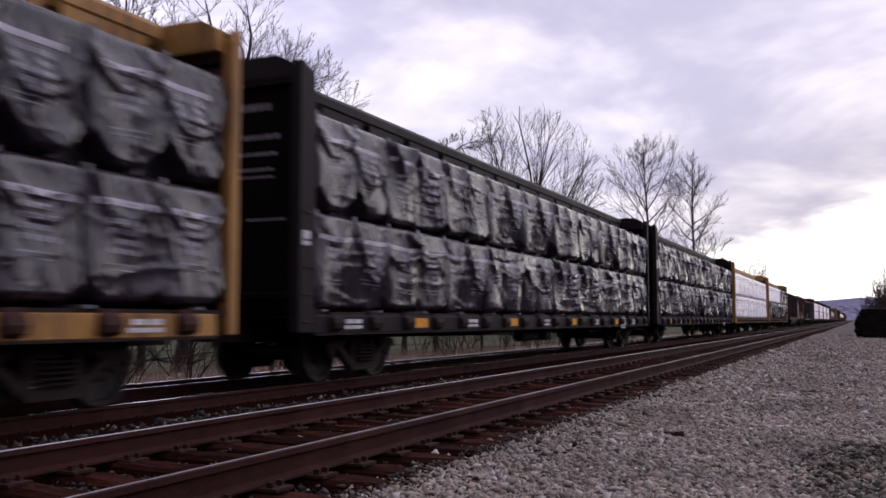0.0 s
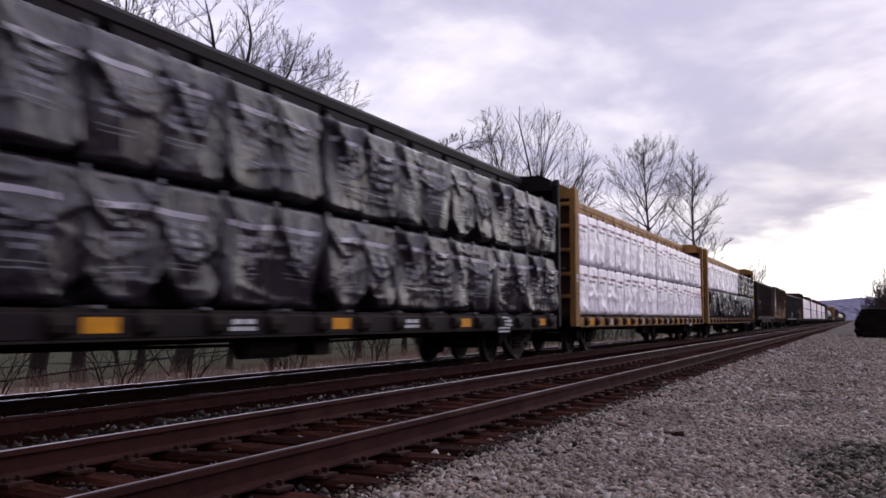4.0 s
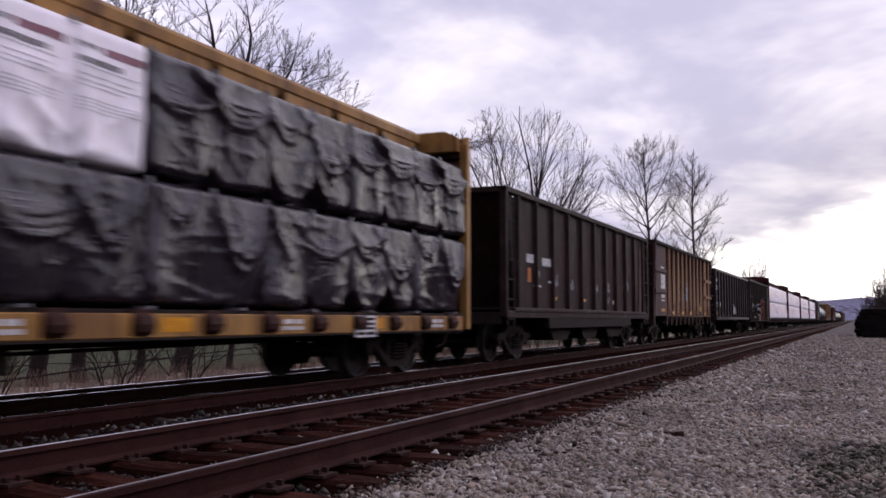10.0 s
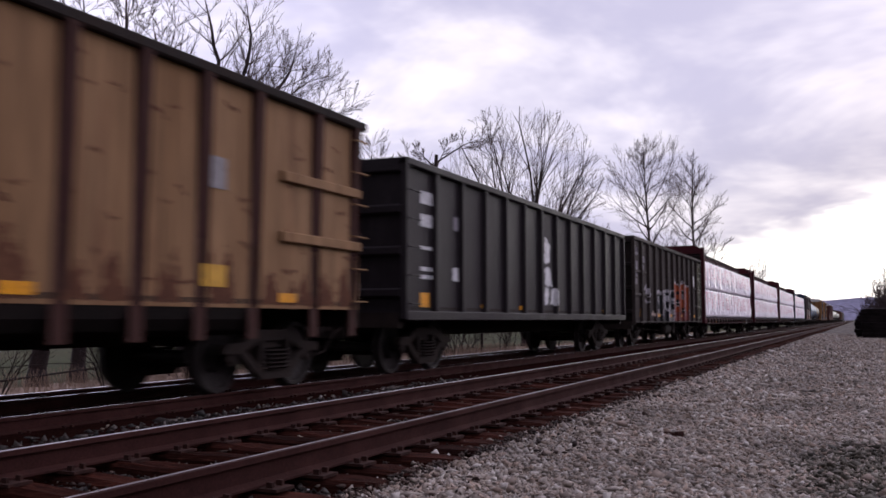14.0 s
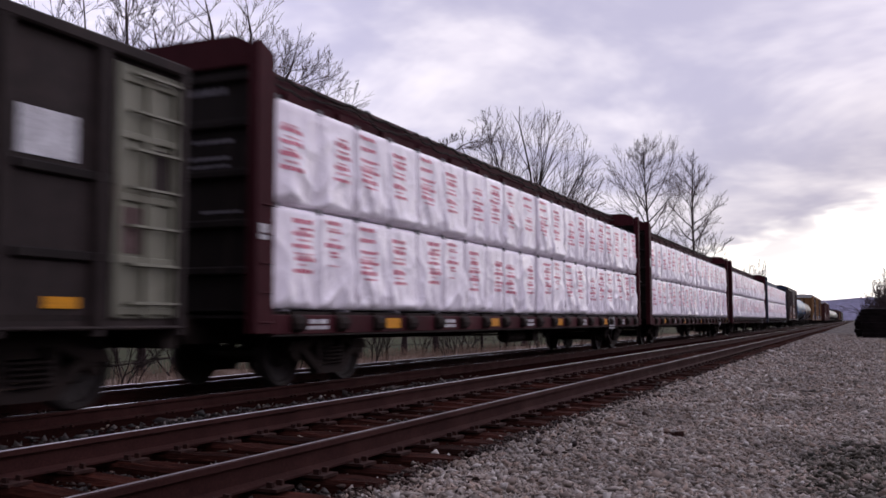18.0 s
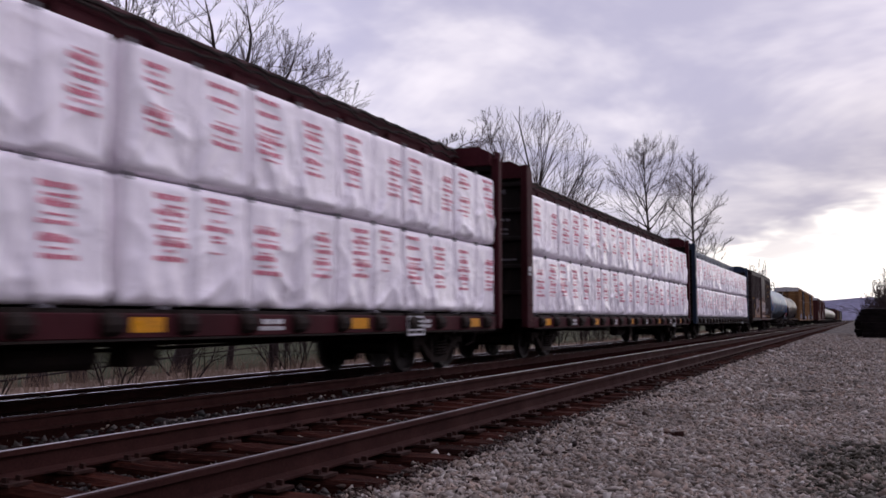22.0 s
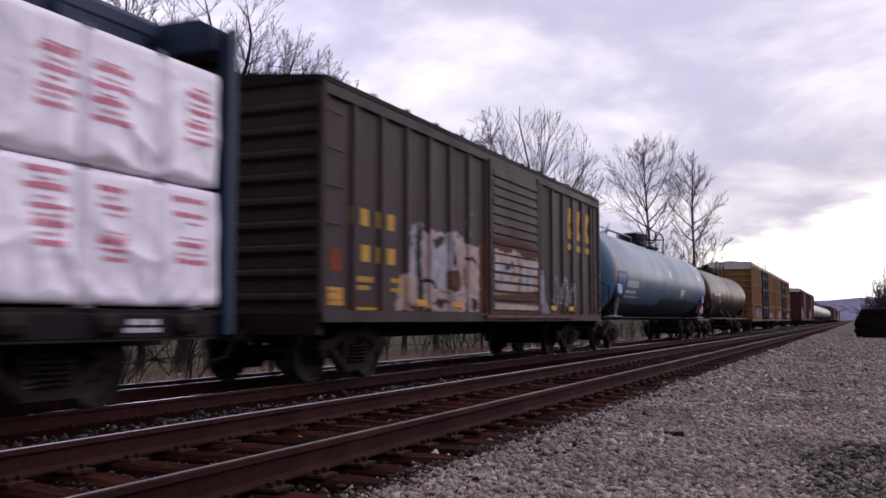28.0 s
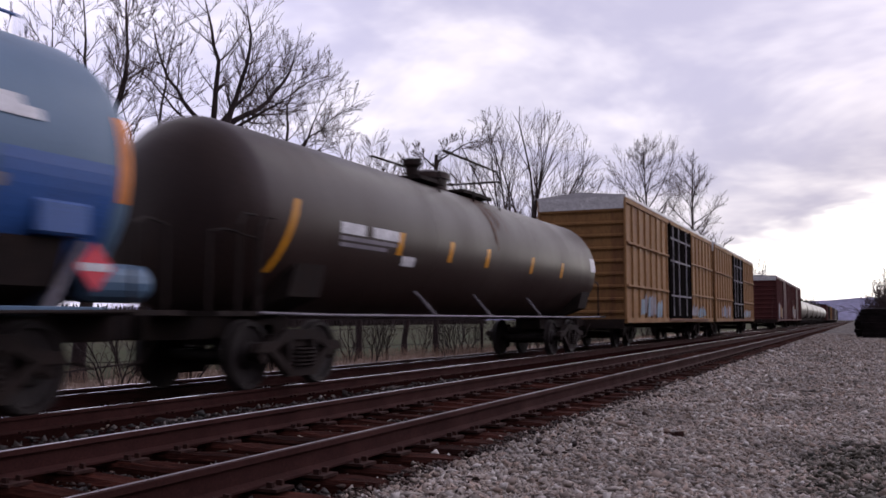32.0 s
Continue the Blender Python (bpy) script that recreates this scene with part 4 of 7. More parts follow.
# stack of old ties beside the gravel road
pile = thing("tie_stack", "dark weathered stack of old wooden ties", "stack of ties")
rnd = random.Random(3)
for k in range(9):
    for j in range(5):
        y0 = 58.0 + j * 0.32 + rnd.uniform(-0.05, 0.05)
        o = rnd.uniform(-0.34, 0.30) + (0.3 if k == 0 else 0)
        tie = part("tie", bevelled(-1.3, 1.3, -0.12, 0.12, 0, 0.19, 0.02), M["old_tie"], pile)
        tie.matrix_basis = pose(1.25 + o + 0.045 * k, y0 + 0.12, 0.195 * k - 0.2, rnd.uniform(-3, 3), rnd.uniform(-1.2, 1.2), rnd.uniform(-5, 5))

# brown bare bushes behind the stack
for bx, by, bs, bh in ((0.95, 63.0, 61, 2.0), (1.3, 64.5, 62, 2.3), (1.7, 62.5, 63, 2.5), (2.0, 66.0, 64, 3.0), (1.5, 68.0, 65, 2.6)):
    crown_tree(bx, by, (0, 0, bh, 0.9, 0.9, 1.1 + 0.2 * bh), (0, 0, 0.5), 14, bs, trunk=0.05, depth=2, spread=0.6, wob=0.16, fine=0.014, low=-0.5, thin=0.5, label="bare bush behind a stack of ties", group="bushes behind the stack")


# ---- trucks and couplers, shared by all cars ----
WHEEL_R = 0.457
SHARED = {}


def shared(key, make):
    """One mesh for all alike pieces."""
    if key not in SHARED:
        SHARED[key] = mesh_of(key, make())
    return SHARED[key]


def wheelset_bm():
    bm = bmesh.new()
    lathe(bm, [(-0.95, 0.07), (-0.8, 0.085), (0.8, 0.085), (0.95, 0.07)], "x", 10)
    for sgn in (1, -1):
        prof = [(0.66, 0.12), (0.67, 0.36), (0.665, 0.485), (0.69, 0.487), (0.702, WHEEL_R + 0.004), (0.80, WHEEL_R - 0.004), (0.80, 0.40), (0.75, 0.38), (0.73, 0.20), (0.80, 0.17), (0.80, 0.08)]
        lathe(bm, [(sgn * a, r) for a, r in prof], "x", 28)
    return bm


def hub_bm():
    bm = bmesh.new()
    for k in range(3):
        a = 2 * math.pi * k / 3
        lathe(bm, [(0, 0.02), (0.02, 0.02)], "x", 6, (0, 0.06 * math.cos(a), 0.06 * math.sin(a)))
    lathe(bm, [(-0.06, 0.11), (-0.01, 0.11), (0.0, 0.08)], "x", 12)
    return bm


def side_frame_bm():
    bm = bmesh.new()
    # arched top member, sloping tension members, pedestals over the axles
    top = [(-1.12, 0.50), (-1.05, 0.62), (-0.72, 0.64), (-0.42, 0.80), (0.42, 0.80), (0.72, 0.64), (1.05, 0.62), (1.12, 0.50), (0.70, 0.50), (0.36, 0.66), (-0.36, 0.66), (-0.70, 0.50)]
    prism(bm, top, "x", -0.07, 0.07)
    for s in (1, -1):
        prism(bm, [(s * 0.66, 0.54), (s * 0.78, 0.50), (s * 0.34, 0.16), (s * 0.28, 0.27)], "x", -0.065, 0.065)
        block(bm, -0.075, 0.075, min(s * 0.26, s * 0.36), max(s * 0.26, s * 0.36), 0.18, 0.7)
    block(bm, -0.08, 0.08, -0.36, 0.36, 0.15, 0.27)
    return bm


def springs_bm():
    bm = bmesh.new()
    for x in (-0.1, 0.1):
        for y in (-0.16, 0.0, 0.16):
            for k in range(5):
                lathe(bm, [(0.28 + 0.055 * k, 0.05), (0.30 + 0.055 * k, 0.07), (0.32 + 0.055 * k, 0.05)], "z", 8, (x, y, 0))
    return bm


def truck(car, yc, rolling=True):
    """A four-wheel truck: bolster, two side frames with springs, bearing caps and brake beam, two wheelsets."""
    t = part("truck", shared("bolster", lambda: blocks((-1.0, 1.0, -0.2, 0.2, 0.56, 0.72), (-0.35, 0.35, -0.3, 0.3, 0.72, 0.86), (-0.75, 0.75, -0.55, -0.45, 0.30, 0.40), (-0.75, 0.75, 0.45, 0.55, 0.30, 0.40))), M["iron"], car, "grimy cast steel freight truck")
    t.location = (0, yc, 0)
    for x in (0.99, -0.99):
        f = part("side_frame", shared("side_frame", side_frame_bm), M["iron"], t)
        f.location = (x, 0, 0)
        p = part("spring_nest", shared("spring_nest", springs_bm), M["iron"], t)
        p.location = (x, 0, 0)
        tagged(p, kind="stuff")
    for y in (-0.889, 0.889):
        w = part("wheelset", shared("wheelset", wheelset_bm), M["wheel"], t)
        w.location = (0, y, WHEEL_R)
        if rolling:
            ROLLING.append((w, (0, y, WHEEL_R)))
        for x in (1.03, -1.03):
            h = part("bearing_cap", shared("bearing_cap", hub_bm), M["iron"], t)
            h.matrix_basis = pose(x if x > 0 else x, y, WHEEL_R, 0, 0, 0 if x > 0 else 180)
    return t


def couplers(car, length, reach=0.62):
    for y, s in ((0, -1), (length, 1)):
        def make():
            bm = blocks((-0.11, 0.11, -0.7, 0.25, 0.74, 0.94))
            prism(bm, [(-0.16, -0.95), (0.13, -0.98), (0.16, -0.72), (0.12, -0.6), (-0.12, -0.6), (-0.2, -0.78)], "z", 0.70, 0.98)
            return bm
        c = part("coupler", shared("coupler", make), M["iron"], car)
        c.matrix_basis = pose(0, y + s * (reach - 0.62), 0, 0, 0, 0 if s < 0 else 180)

        def hose():
            return tube(bmesh.new(), [(0.3, -0.05, 0.8), (0.3, -0.3, 0.7), (0.26, -0.5, 0.42), (0.2, -0.72, 0.36)], 0.022, 6)
        h = part("air_hose", shared("air_hose", hose), M["iron"], car)
        h.matrix_basis = pose(0, y, 0, 0, 0, 0 if s < 0 else 180)


def ladder(car, x, y0, y1, z0, z1, mat, n=5, face="x", r=0.014):
    """Grab irons: n bent rungs on a side, each a part of its own."""
    d = 0.07 if x > 0 else -0.07
    me = mesh_of("grab_iron", tube(bmesh.new(), [(0, 0, 0), (d, 0, 0), (d, y1 - y0, 0), (0, y1 - y0, 0)], r, 5))
    for k in range(n):
        part("grab_iron", me, mat, car).location = (x, y0, z0 + (z1 - z0) * k / (n - 1))


def plate(car, name, x, y0, y1, z0, z1, mat, label="", t=0.006):
    """A flat marking, board or patch on the side at x."""
    s = 1 if x > 0 else -1
    return part(name, blocks((min(x, x + s * t), max(x, x + s * t), y0, y1, z0, z1)), mat, car, label)


def lettering(car, x, y0, z0, rows, mat, name="lettering", t=0.007, label=""):
    """Rows of plain bars of the size of worn lettering: (y offset, z offset, width, height, count)."""
    bm = bmesh.new()
    for dy, dz, w, h, n in rows:
        step = w / n
        for k in range(n):
            block(bm, min(x, x + t), max(x, x + t), y0 + dy + k * step, y0 + dy + k * step + step * (0.78 if n > 1 else 1), z0 + dz, z0 + dz + h)
    return tagged(part(name, bm, mat, car, label), kind="stuff" if sum(r[4] for r in rows) > 1 else "")


# ---- wrapped lumber ----
BUN_L, BUN_H, BUN_D = 2.19, 1.37, 1.16


FOLDS = {}


def folds_of(seed):
    """The folds of one loose black sheet: swags slung between two corners, and taut diagonal creases."""
    if seed not in FOLDS:
        rnd = random.Random(seed * 13 + 5)
        swags, lines = [], []
        for half in (0, 1):
            c = BUN_L * (half + 0.5) / 2 + rnd.uniform(-0.1, 0.1)
            top, w = BUN_H * rnd.uniform(0.92, 1.12), rnd.choice((0.46, 0.55, 0.75, 1.0))
            sag = rnd.uniform(0.5, 1.05)
            for k in range(rnd.randint(2, 4)):         # nested swags, each deeper than the last
                swags.append((c + rnd.uniform(-0.05, 0.05), w * rnd.uniform(0.9, 1.08), top - 0.06 * k, sag * (1 - 0.24 * k), rnd.uniform(0.034, 0.066), rnd.uniform(0.04, 0.075)))
        for k in range(6):
            u0, u1 = rnd.uniform(0, BUN_L), rnd.uniform(-0.7, 0.7)
            lines.append((u0, BUN_H * rnd.uniform(0.6, 1.05), u0 + u1, BUN_H * rnd.uniform(-0.1, 0.5), rnd.uniform(0.022, 0.052), rnd.uniform(0.035, 0.065)))
        for k in range(3):                             # long nearly level wrinkles
            v0 = BUN_H * rnd.uniform(0.1, 0.9)
            lines.append((rnd.uniform(0, 0.6), v0, rnd.uniform(1.4, BUN_L), v0 + rnd.uniform(-0.3, 0.3), rnd.uniform(0.014, 0.030), rnd.uniform(0.03, 0.05)))
        FOLDS[seed] = swags, lines
    return FOLDS[seed]


def black_depth(seed, u, v):
    """How far a loose black sheet stands out: broad billows, swags, creases, a scalloped hem."""
    sx, sz = seed * 7.3, seed * 3.1
    h = v / BUN_H
    hang = 1 - h
    d = 0.14 * (noise.noise((u * 1.25 + sx, v * 0.9, sz)) + 0.22) * (0.35 + hang)
    uu = u + 0.06 * noise.noise((u * 2 + sx, v * 2, sz + 3))
    vv = v + 0.06 * noise.noise((u * 1.8 + sx, v * 1.8, sz + 6))
    swags, lines = folds_of(seed)
    for c, w, top, sag, amp, wide in swags:
        e = (uu - c) / w
        if abs(e) < 1.15:
            z = top - sag * (1 - e * e)
            steep = math.sqrt(1 + (2 * sag * e / w) ** 2)
            q = (vv - z) / steep
            d += amp * math.exp(-abs(q) / (wide if q > 0 else wide * 0.45)) * min(1.0, (1.15 - abs(e)) / 0.3)
    for u0, v0, u1, v1, amp, wide in lines:
        du, dv = u1 - u0, v1 - v0
        f = ((uu - u0) * du + (vv - v0) * dv) / (du * du + dv * dv)
        if -0.1 < f < 1.1:
            q = ((uu - u0) * dv - (vv - v0) * du) / math.hypot(du, dv)
            d += amp * math.exp(-abs(q) / (wide if q > 0 else wide * 0.5)) * min(1.0, (f + 0.1) / 0.3, (1.1 - f) / 0.3)
    for c in (0.0, 0.5, 1.0):                          # drawn in along the package joints
        d -= 0.022 * math.exp(-((u - c * BUN_L) / 0.04) ** 2)
    hem = 0.0
    for k, c in enumerate((0.0, 0.5, 1.0)):            # the hem is drawn up in points and leaves dark hollows under it
        w = 0.35 + 1.1 * noise.noise((k * 2.3 + sx + 0.4, sz, 8.5))
        hem = max(hem, 0.34 * w - 0.85 * abs(u - c * BUN_L - 0.1 * math.sin(seed + k)))
    if v < hem + 0.05:
        f = min(1.0, max(0.0, (hem + 0.05 - v) / 0.09))
        return d * (1 - f) - 0.30 * f * f * (3 - 2 * f)
    lip = min(1.0, v / 0.08, (BUN_H - v) / 0.06)
    edge = min(1.0, u / 0.05, (BUN_L - u) / 0.05)
    return d * (0.3 + 0.7 * lip) - 0.03 * (1 - lip) ** 2 - 0.01 * (1 - edge) ** 2


def wrap_depth(kind, seed, u, v):
    """How far the wrap stands out at u along and v up the bundle: drapes from the straps, fans of folds into the lower corners, creases, a loose hem."""
    if kind == "black":
        return black_depth(seed, u, v)
    sx, sz = seed * 7.3, seed * 3.1
    h = v / BUN_H
    hang = (1 - h) ** 1.2
    warp = u + 0.28 * noise.noise((u * 0.9 + sx, v * 0.8, sz + 2)) + (0.3 * (h - 0.5) if seed % 2 else -0.3 * (h - 0.5))
    ridge = max(0.0, 1.0 - abs(noise.noise((warp * 1.7 + sx, v * 0.45, sz))) * 2.6)
    swag = max(0.0, 1.0 - abs(noise.noise((warp * 1.0 + sx, v * 1.5 - 0.9 * abs(u - BUN_L / 2), sz + 9))) * 3.0)
    crease = max(0.0, 1.0 - abs(noise.noise((u * 2.6 - v * 2.2 + sx, v * 2.0 + u, sz + 5))) * 4.6)
    fine = noise.noise((u * 7 + sx, v * 3.4, sz + 4))
    d = 0.095 * (0.45 * ridge ** 2 * (0.35 + hang) + 0.42 * swag ** 2 * (0.3 + 0.9 * hang) + 0.12 * crease ** 2 + 0.025 * fine)
    d += 0.022 * hang ** 2 * (0.4 + noise.noise((u * 1.7 + sx, 0.0, sz + 12)))
    for k, c in enumerate((0.0, 0.5, 1.0)):           # drawn in along the package joints, tucked in at their feet
        e = u - c * BUN_L
        tuck = 0.5 + noise.noise((k * 3.7 + sx, sz, 1.5))
        r, th = math.hypot(e, v + 0.05), math.atan2(v + 0.05, e)
        d -= 0.024 * math.exp(-(e / 0.045) ** 2)
        d -= 0.055 * tuck * math.exp(-(e / 0.20) ** 2 - (v / 0.5) ** 2)
        d += 0.022 * tuck * math.sin(th * 7 + k + seed) * math.exp(-(r / 0.55) ** 2) * min(1.0, r / 0.2)
    lip = min(1.0, v / 0.09, (BUN_H - v) / 0.06)
    edge = min(1.0, u / 0.05, (BUN_L - u) / 0.05)
    return d * (0.3 + 0.7 * lip) - 0.03 * (1 - lip) ** 2 - 0.02 * (1 - edge) ** 2


def bundle_bm(kind, seed, nu=48, nv=30):
    bm = bmesh.new()
    g = [[bm.verts.new((wrap_depth(kind, seed, BUN_L * i / nu, BUN_H * j / nv), BUN_L * i / nu, BUN_H * j / nv)) for i in range(nu + 1)] for j in range(nv + 1)]
    for j in range(nv):
        for i in range(nu):
            bm.faces.new((g[j][i], g[j][i + 1], g[j + 1][i + 1], g[j + 1][i]))
    back = [[bm.verts.new((-BUN_D, BUN_L * i / nu, z)) for i in (0, nu)] for z in (0, BUN_H)]
    bm.faces.new([*g[nv], back[1][1], back[1][0]])
    bm.faces.new([*g[0][::-1], back[0][0], back[0][1]])
    bm.faces.new([*[g[j][0] for j in range(nv, -1, -1)], back[0][0], back[1][0]])
    bm.faces.new([*[g[j][nu] for j in range(nv + 1)], back[1][1], back[0][1]])
    bm.faces.new((back[0][0], back[1][0], back[1][1], back[0][1]))
    return bm


def print_bm(kind, seed, bars):
    """Printed bars that follow the folds of the wrap."""
    bm = bmesh.new()
    for u0, u1, v0, v1 in bars:
        nu, nv = max(1, round((u1 - u0) / 0.05)), max(1, round((v1 - v0) / 0.05))
        sag = [0.05 * noise.noise((u * 1.3 + seed * 7.3, seed, 2)) if kind == "black" else 0.015 * noise.noise((u * 1.3 + seed * 7.3, seed, 2)) for u in (u0, u1)]
        g = [[bm.verts.new((wrap_depth(kind, seed, u, v + sag[0] + (sag[1] - sag[0]) * (u - u0) / (u1 - u0)) + 0.006, u, v + sag[0] + (sag[1] - sag[0]) * (u - u0) / (u1 - u0))) for u in (u0 + (u1 - u0) * i / nu for i in range(nu + 1))] for v in (v0 + (v1 - v0) * j / nv for j in range(nv + 1))]
        for j in range(nv):
            for i in range(nu):
                bm.faces.new((g[j][i], g[j][i + 1], g[j + 1][i + 1], g[j + 1][i]))
    return bm


def print_rows(kind, seed):
    """The bars of each ink on one bundle."""
    rnd = random.Random(seed * 31 + len(kind))
    inks = {}

    def add(ink, u0, u1, v0, v1):
        if (v1 - v0 < 0.05 or ink in ("ink_red", "ink_rose") and kind == "red") and u1 - u0 > 0.2:          # a line of words
            while u0 < u1 - 0.03:
                w = min(rnd.uniform(0.05, 0.16), u1 - u0)
                inks.setdefault(ink, []).append((u0, u0 + w, v0 + rnd.uniform(0, 0.15) * (v1 - v0), v1 - rnd.uniform(0, 0.2) * (v1 - v0)))
                u0 += w + 0.018
        else:
            inks.setdefault(ink, []).append((u0, u1, v0, v1))
    half = BUN_L / 2
    for c in (0.0, half):
        o = rnd.uniform(-0.07, 0.05)
        if kind == "red":
            if rnd.random() < 0.1:
                continue
            w = rnd.uniform(0.46, 0.60)
            c += rnd.choice((0.15, 0.25, 0.36, 0.44)) + rnd.uniform(-0.06, 0.06)
            w = min(w, BUN_L - 0.06 - c)
            lean = rnd.uniform(-0.05, 0.05)
            dv, row = rnd.uniform(1.14, 1.2), 0
            while dv > 0.42:
                big = row % 5 in (0, 3)
                h = rnd.uniform(0.055, 0.075) if big else rnd.uniform(0.028, 0.042)
                a, b = (rnd.uniform(-0.02, 0.12), rnd.uniform(0.85, 1.04)) if big else (rnd.uniform(0.05, 0.3), rnd.uniform(0.6, 0.98))
                if rnd.random() < 0.9:
                    add("ink_red" if big or rnd.random() < 0.5 else "ink_rose", max(0.02, c + a * w + lean * row * 0.1), min(BUN_L - 0.02, c + b * w + lean * row * 0.1), dv + o, dv + o + h)
                dv -= h + rnd.uniform(0.006, 0.016) + (0.05 if row % 5 == 4 else 0)
                row += 1
        elif kind in ("plum", "crimson"):
            bar = "ink_plum" if kind == "plum" else "ink_red"
            e = c + rnd.uniform(0.40, 0.50)
            add(bar, e, c + half - 0.07, 1.055 + o, 1.135 + o)
            for q in (0.08, 0.17, 0.25, 0.31):
                add("ink_dark", c + q, c + q + rnd.uniform(0.03, 0.07), 1.06 + o + rnd.uniform(0, 0.03), 1.13 + o)
            q = c + 0.10
            while q < c + rnd.uniform(0.62, 0.8):
                k = rnd.uniform(0.05, 0.085)
                add("ink_dark", q, q + k, 0.925 + o, 0.985 + o)
                q += k + 0.014
            for dv, b in ((0.885, .9), (0.80, .8), (0.74, .9), (0.69, .7), (0.56, .9), (0.52, .85), (0.48, .9), (0.44, .6)):
                add("ink_grey", c + 0.1, c + b * half, dv + o, dv + o + 0.016)
        elif kind == "charcoal":
            c += rnd.uniform(0.2, 0.35)
            for dv in (1.0, 0.93, 0.86, 0.72, 0.66):
                if rnd.random() < 0.6:
                    add("ink_faint", c, c + rnd.uniform(0.3, 0.6), dv + o, dv + o + 0.025)
        else:
            c += 0.22 + rnd.uniform(-0.08, 0.12)
            e = min(c + rnd.uniform(0.6, 0.85), BUN_L - 0.03)
            for k in range(4):                         # the stripe follows the sheet's sag
                add("ink_stripe", c - 0.2 + (e - c + 0.2) * k / 4, c - 0.2 + (e - c + 0.2) * (k + 1) / 4, 1.0, 1.07)
            for dv in (0.84, 0.74, 0.64, 0.54):
                for k in range(4):
                    if rnd.random() < 0.8:
                        add("ink_pale", c + 0.13 * k, c + 0.13 * k + 0.10, dv + o, dv + o + 0.055)
            add("ink_pale", c - 0.05, c + 0.5, 0.42 + o, 0.44 + o)
            add("ink_pale", c, c + 0.45, 0.36 + o, 0.38 + o)
    return inks


INK_LABEL = dict(ink_red="red printed marks", ink_rose="pale red printed marks", ink_dark="black printed words", ink_stripe="pale printed stripe", ink_faint="faint printed lines", ink_plum="plum printed bar", ink_grey="grey printed lines", ink_pale="pale printed marks")
BUN_LABEL = dict(red="white plastic wrapped lumber bundle with red print", plum="white plastic wrapped lumber bundle with plum print", crimson="white plastic wrapped lumber bundle with crimson print", black="black plastic wrapped lumber bundle with loose folds", charcoal="plain black wrapped lumber bundle with faint print")


def bundle(kind, seed, s, y, x, z, flip, fit=1.0):
    base = "black" if kind in ("black", "charcoal") else "white"
    b = thing("lumber_bundle", BUN_LABEL[kind], "lumber bundle", "lumber bundles on the flatcars")
    t = ("wrap", base, seed, flip)
    w = part("wrap", shared(str(t), lambda: bundle_bm(base, seed, *((12, 8) if flip else (72, 46) if base == "black" else (56, 36)))), M["wrap_" + base], b)
    w.data.shade_smooth()
    if not flip:
        for ink, bars in print_rows(kind, seed).items():
            part("print", shared(str((kind, ink, seed)), lambda: print_bm(base, seed, bars)), M[ink], b, INK_LABEL[ink])["kind"] = "stuff"

    def tabs():
        bm = bmesh.new()
        for c in (0.02, 0.52):
            block(bm, -0.02, 0.012, c * BUN_L - 0.02, c * BUN_L + 0.05, BUN_H - 0.04, BUN_H + 0.035)
        return bm
    part("strap", shared("strap_tabs", tabs), M["strap"], b, "dark steel strap")["kind"] = "stuff"
    b.matrix_basis = pose(FAR_X + (-x if flip else x), s + y, z, 0, 0, 180 if flip else 0)
    b.scale = (1, fit, 1)
    MOVING.append((b, s + y + (BUN_L * fit if flip else 0), -x if flip else x, z, 180 if flip else 0))
    return b


# ---- centerbeam flatcars ----
CB_TOP, DECK = 4.50, 1.08


def bulkhead(car, y, s, paint, ribs, deep=0.40):
    """An end wall: two deep side posts, a sheet, cross ribs and a raised top."""
    # wall darker than its posts: soot plus the end's shade put into the colour
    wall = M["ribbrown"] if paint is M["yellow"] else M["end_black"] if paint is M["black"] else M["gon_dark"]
    b = part("bulkhead", blocks((-1.30, 1.30, y + s * 0.12 - 0.02, y + s * 0.12 + 0.02, 0.95, CB_TOP - 0.06)), wall, car, "tall sooty steel end wall with shade in its colour")
    for x in (1, -1):
        bm = bmesh.new()
        # post tapers to a sloped top
        out = [(0, 0.75), (deep, 0.75), (deep, CB_TOP - 0.16), (deep - 0.05, CB_TOP - 0.10), (0.06, CB_TOP), (0, CB_TOP)]
        prism(bm, [(y + s * u, v) for u, v in out], "x", min(x * 1.26, x * 1.42), max(x * 1.26, x * 1.42))
        bmesh.ops.bevel(bm, geom=bm.edges[:], offset=0.014, segments=1, affect="EDGES")
        part("post", bm, paint, b)
    for k, z in enumerate(ribs):
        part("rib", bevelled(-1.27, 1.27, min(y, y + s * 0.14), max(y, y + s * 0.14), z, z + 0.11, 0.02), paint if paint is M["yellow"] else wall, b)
    top = prism(bmesh.new(), [(-1.26, CB_TOP - 0.3), (1.26, CB_TOP - 0.3), (1.26, CB_TOP - 0.04), (1.0, 4.60), (-1.0, 4.60), (-1.26, CB_TOP - 0.04)], "y", min(y, y + s * 0.32), max(y, y + s * 0.32))
    part("top_plate", top, paint, b)
    return b


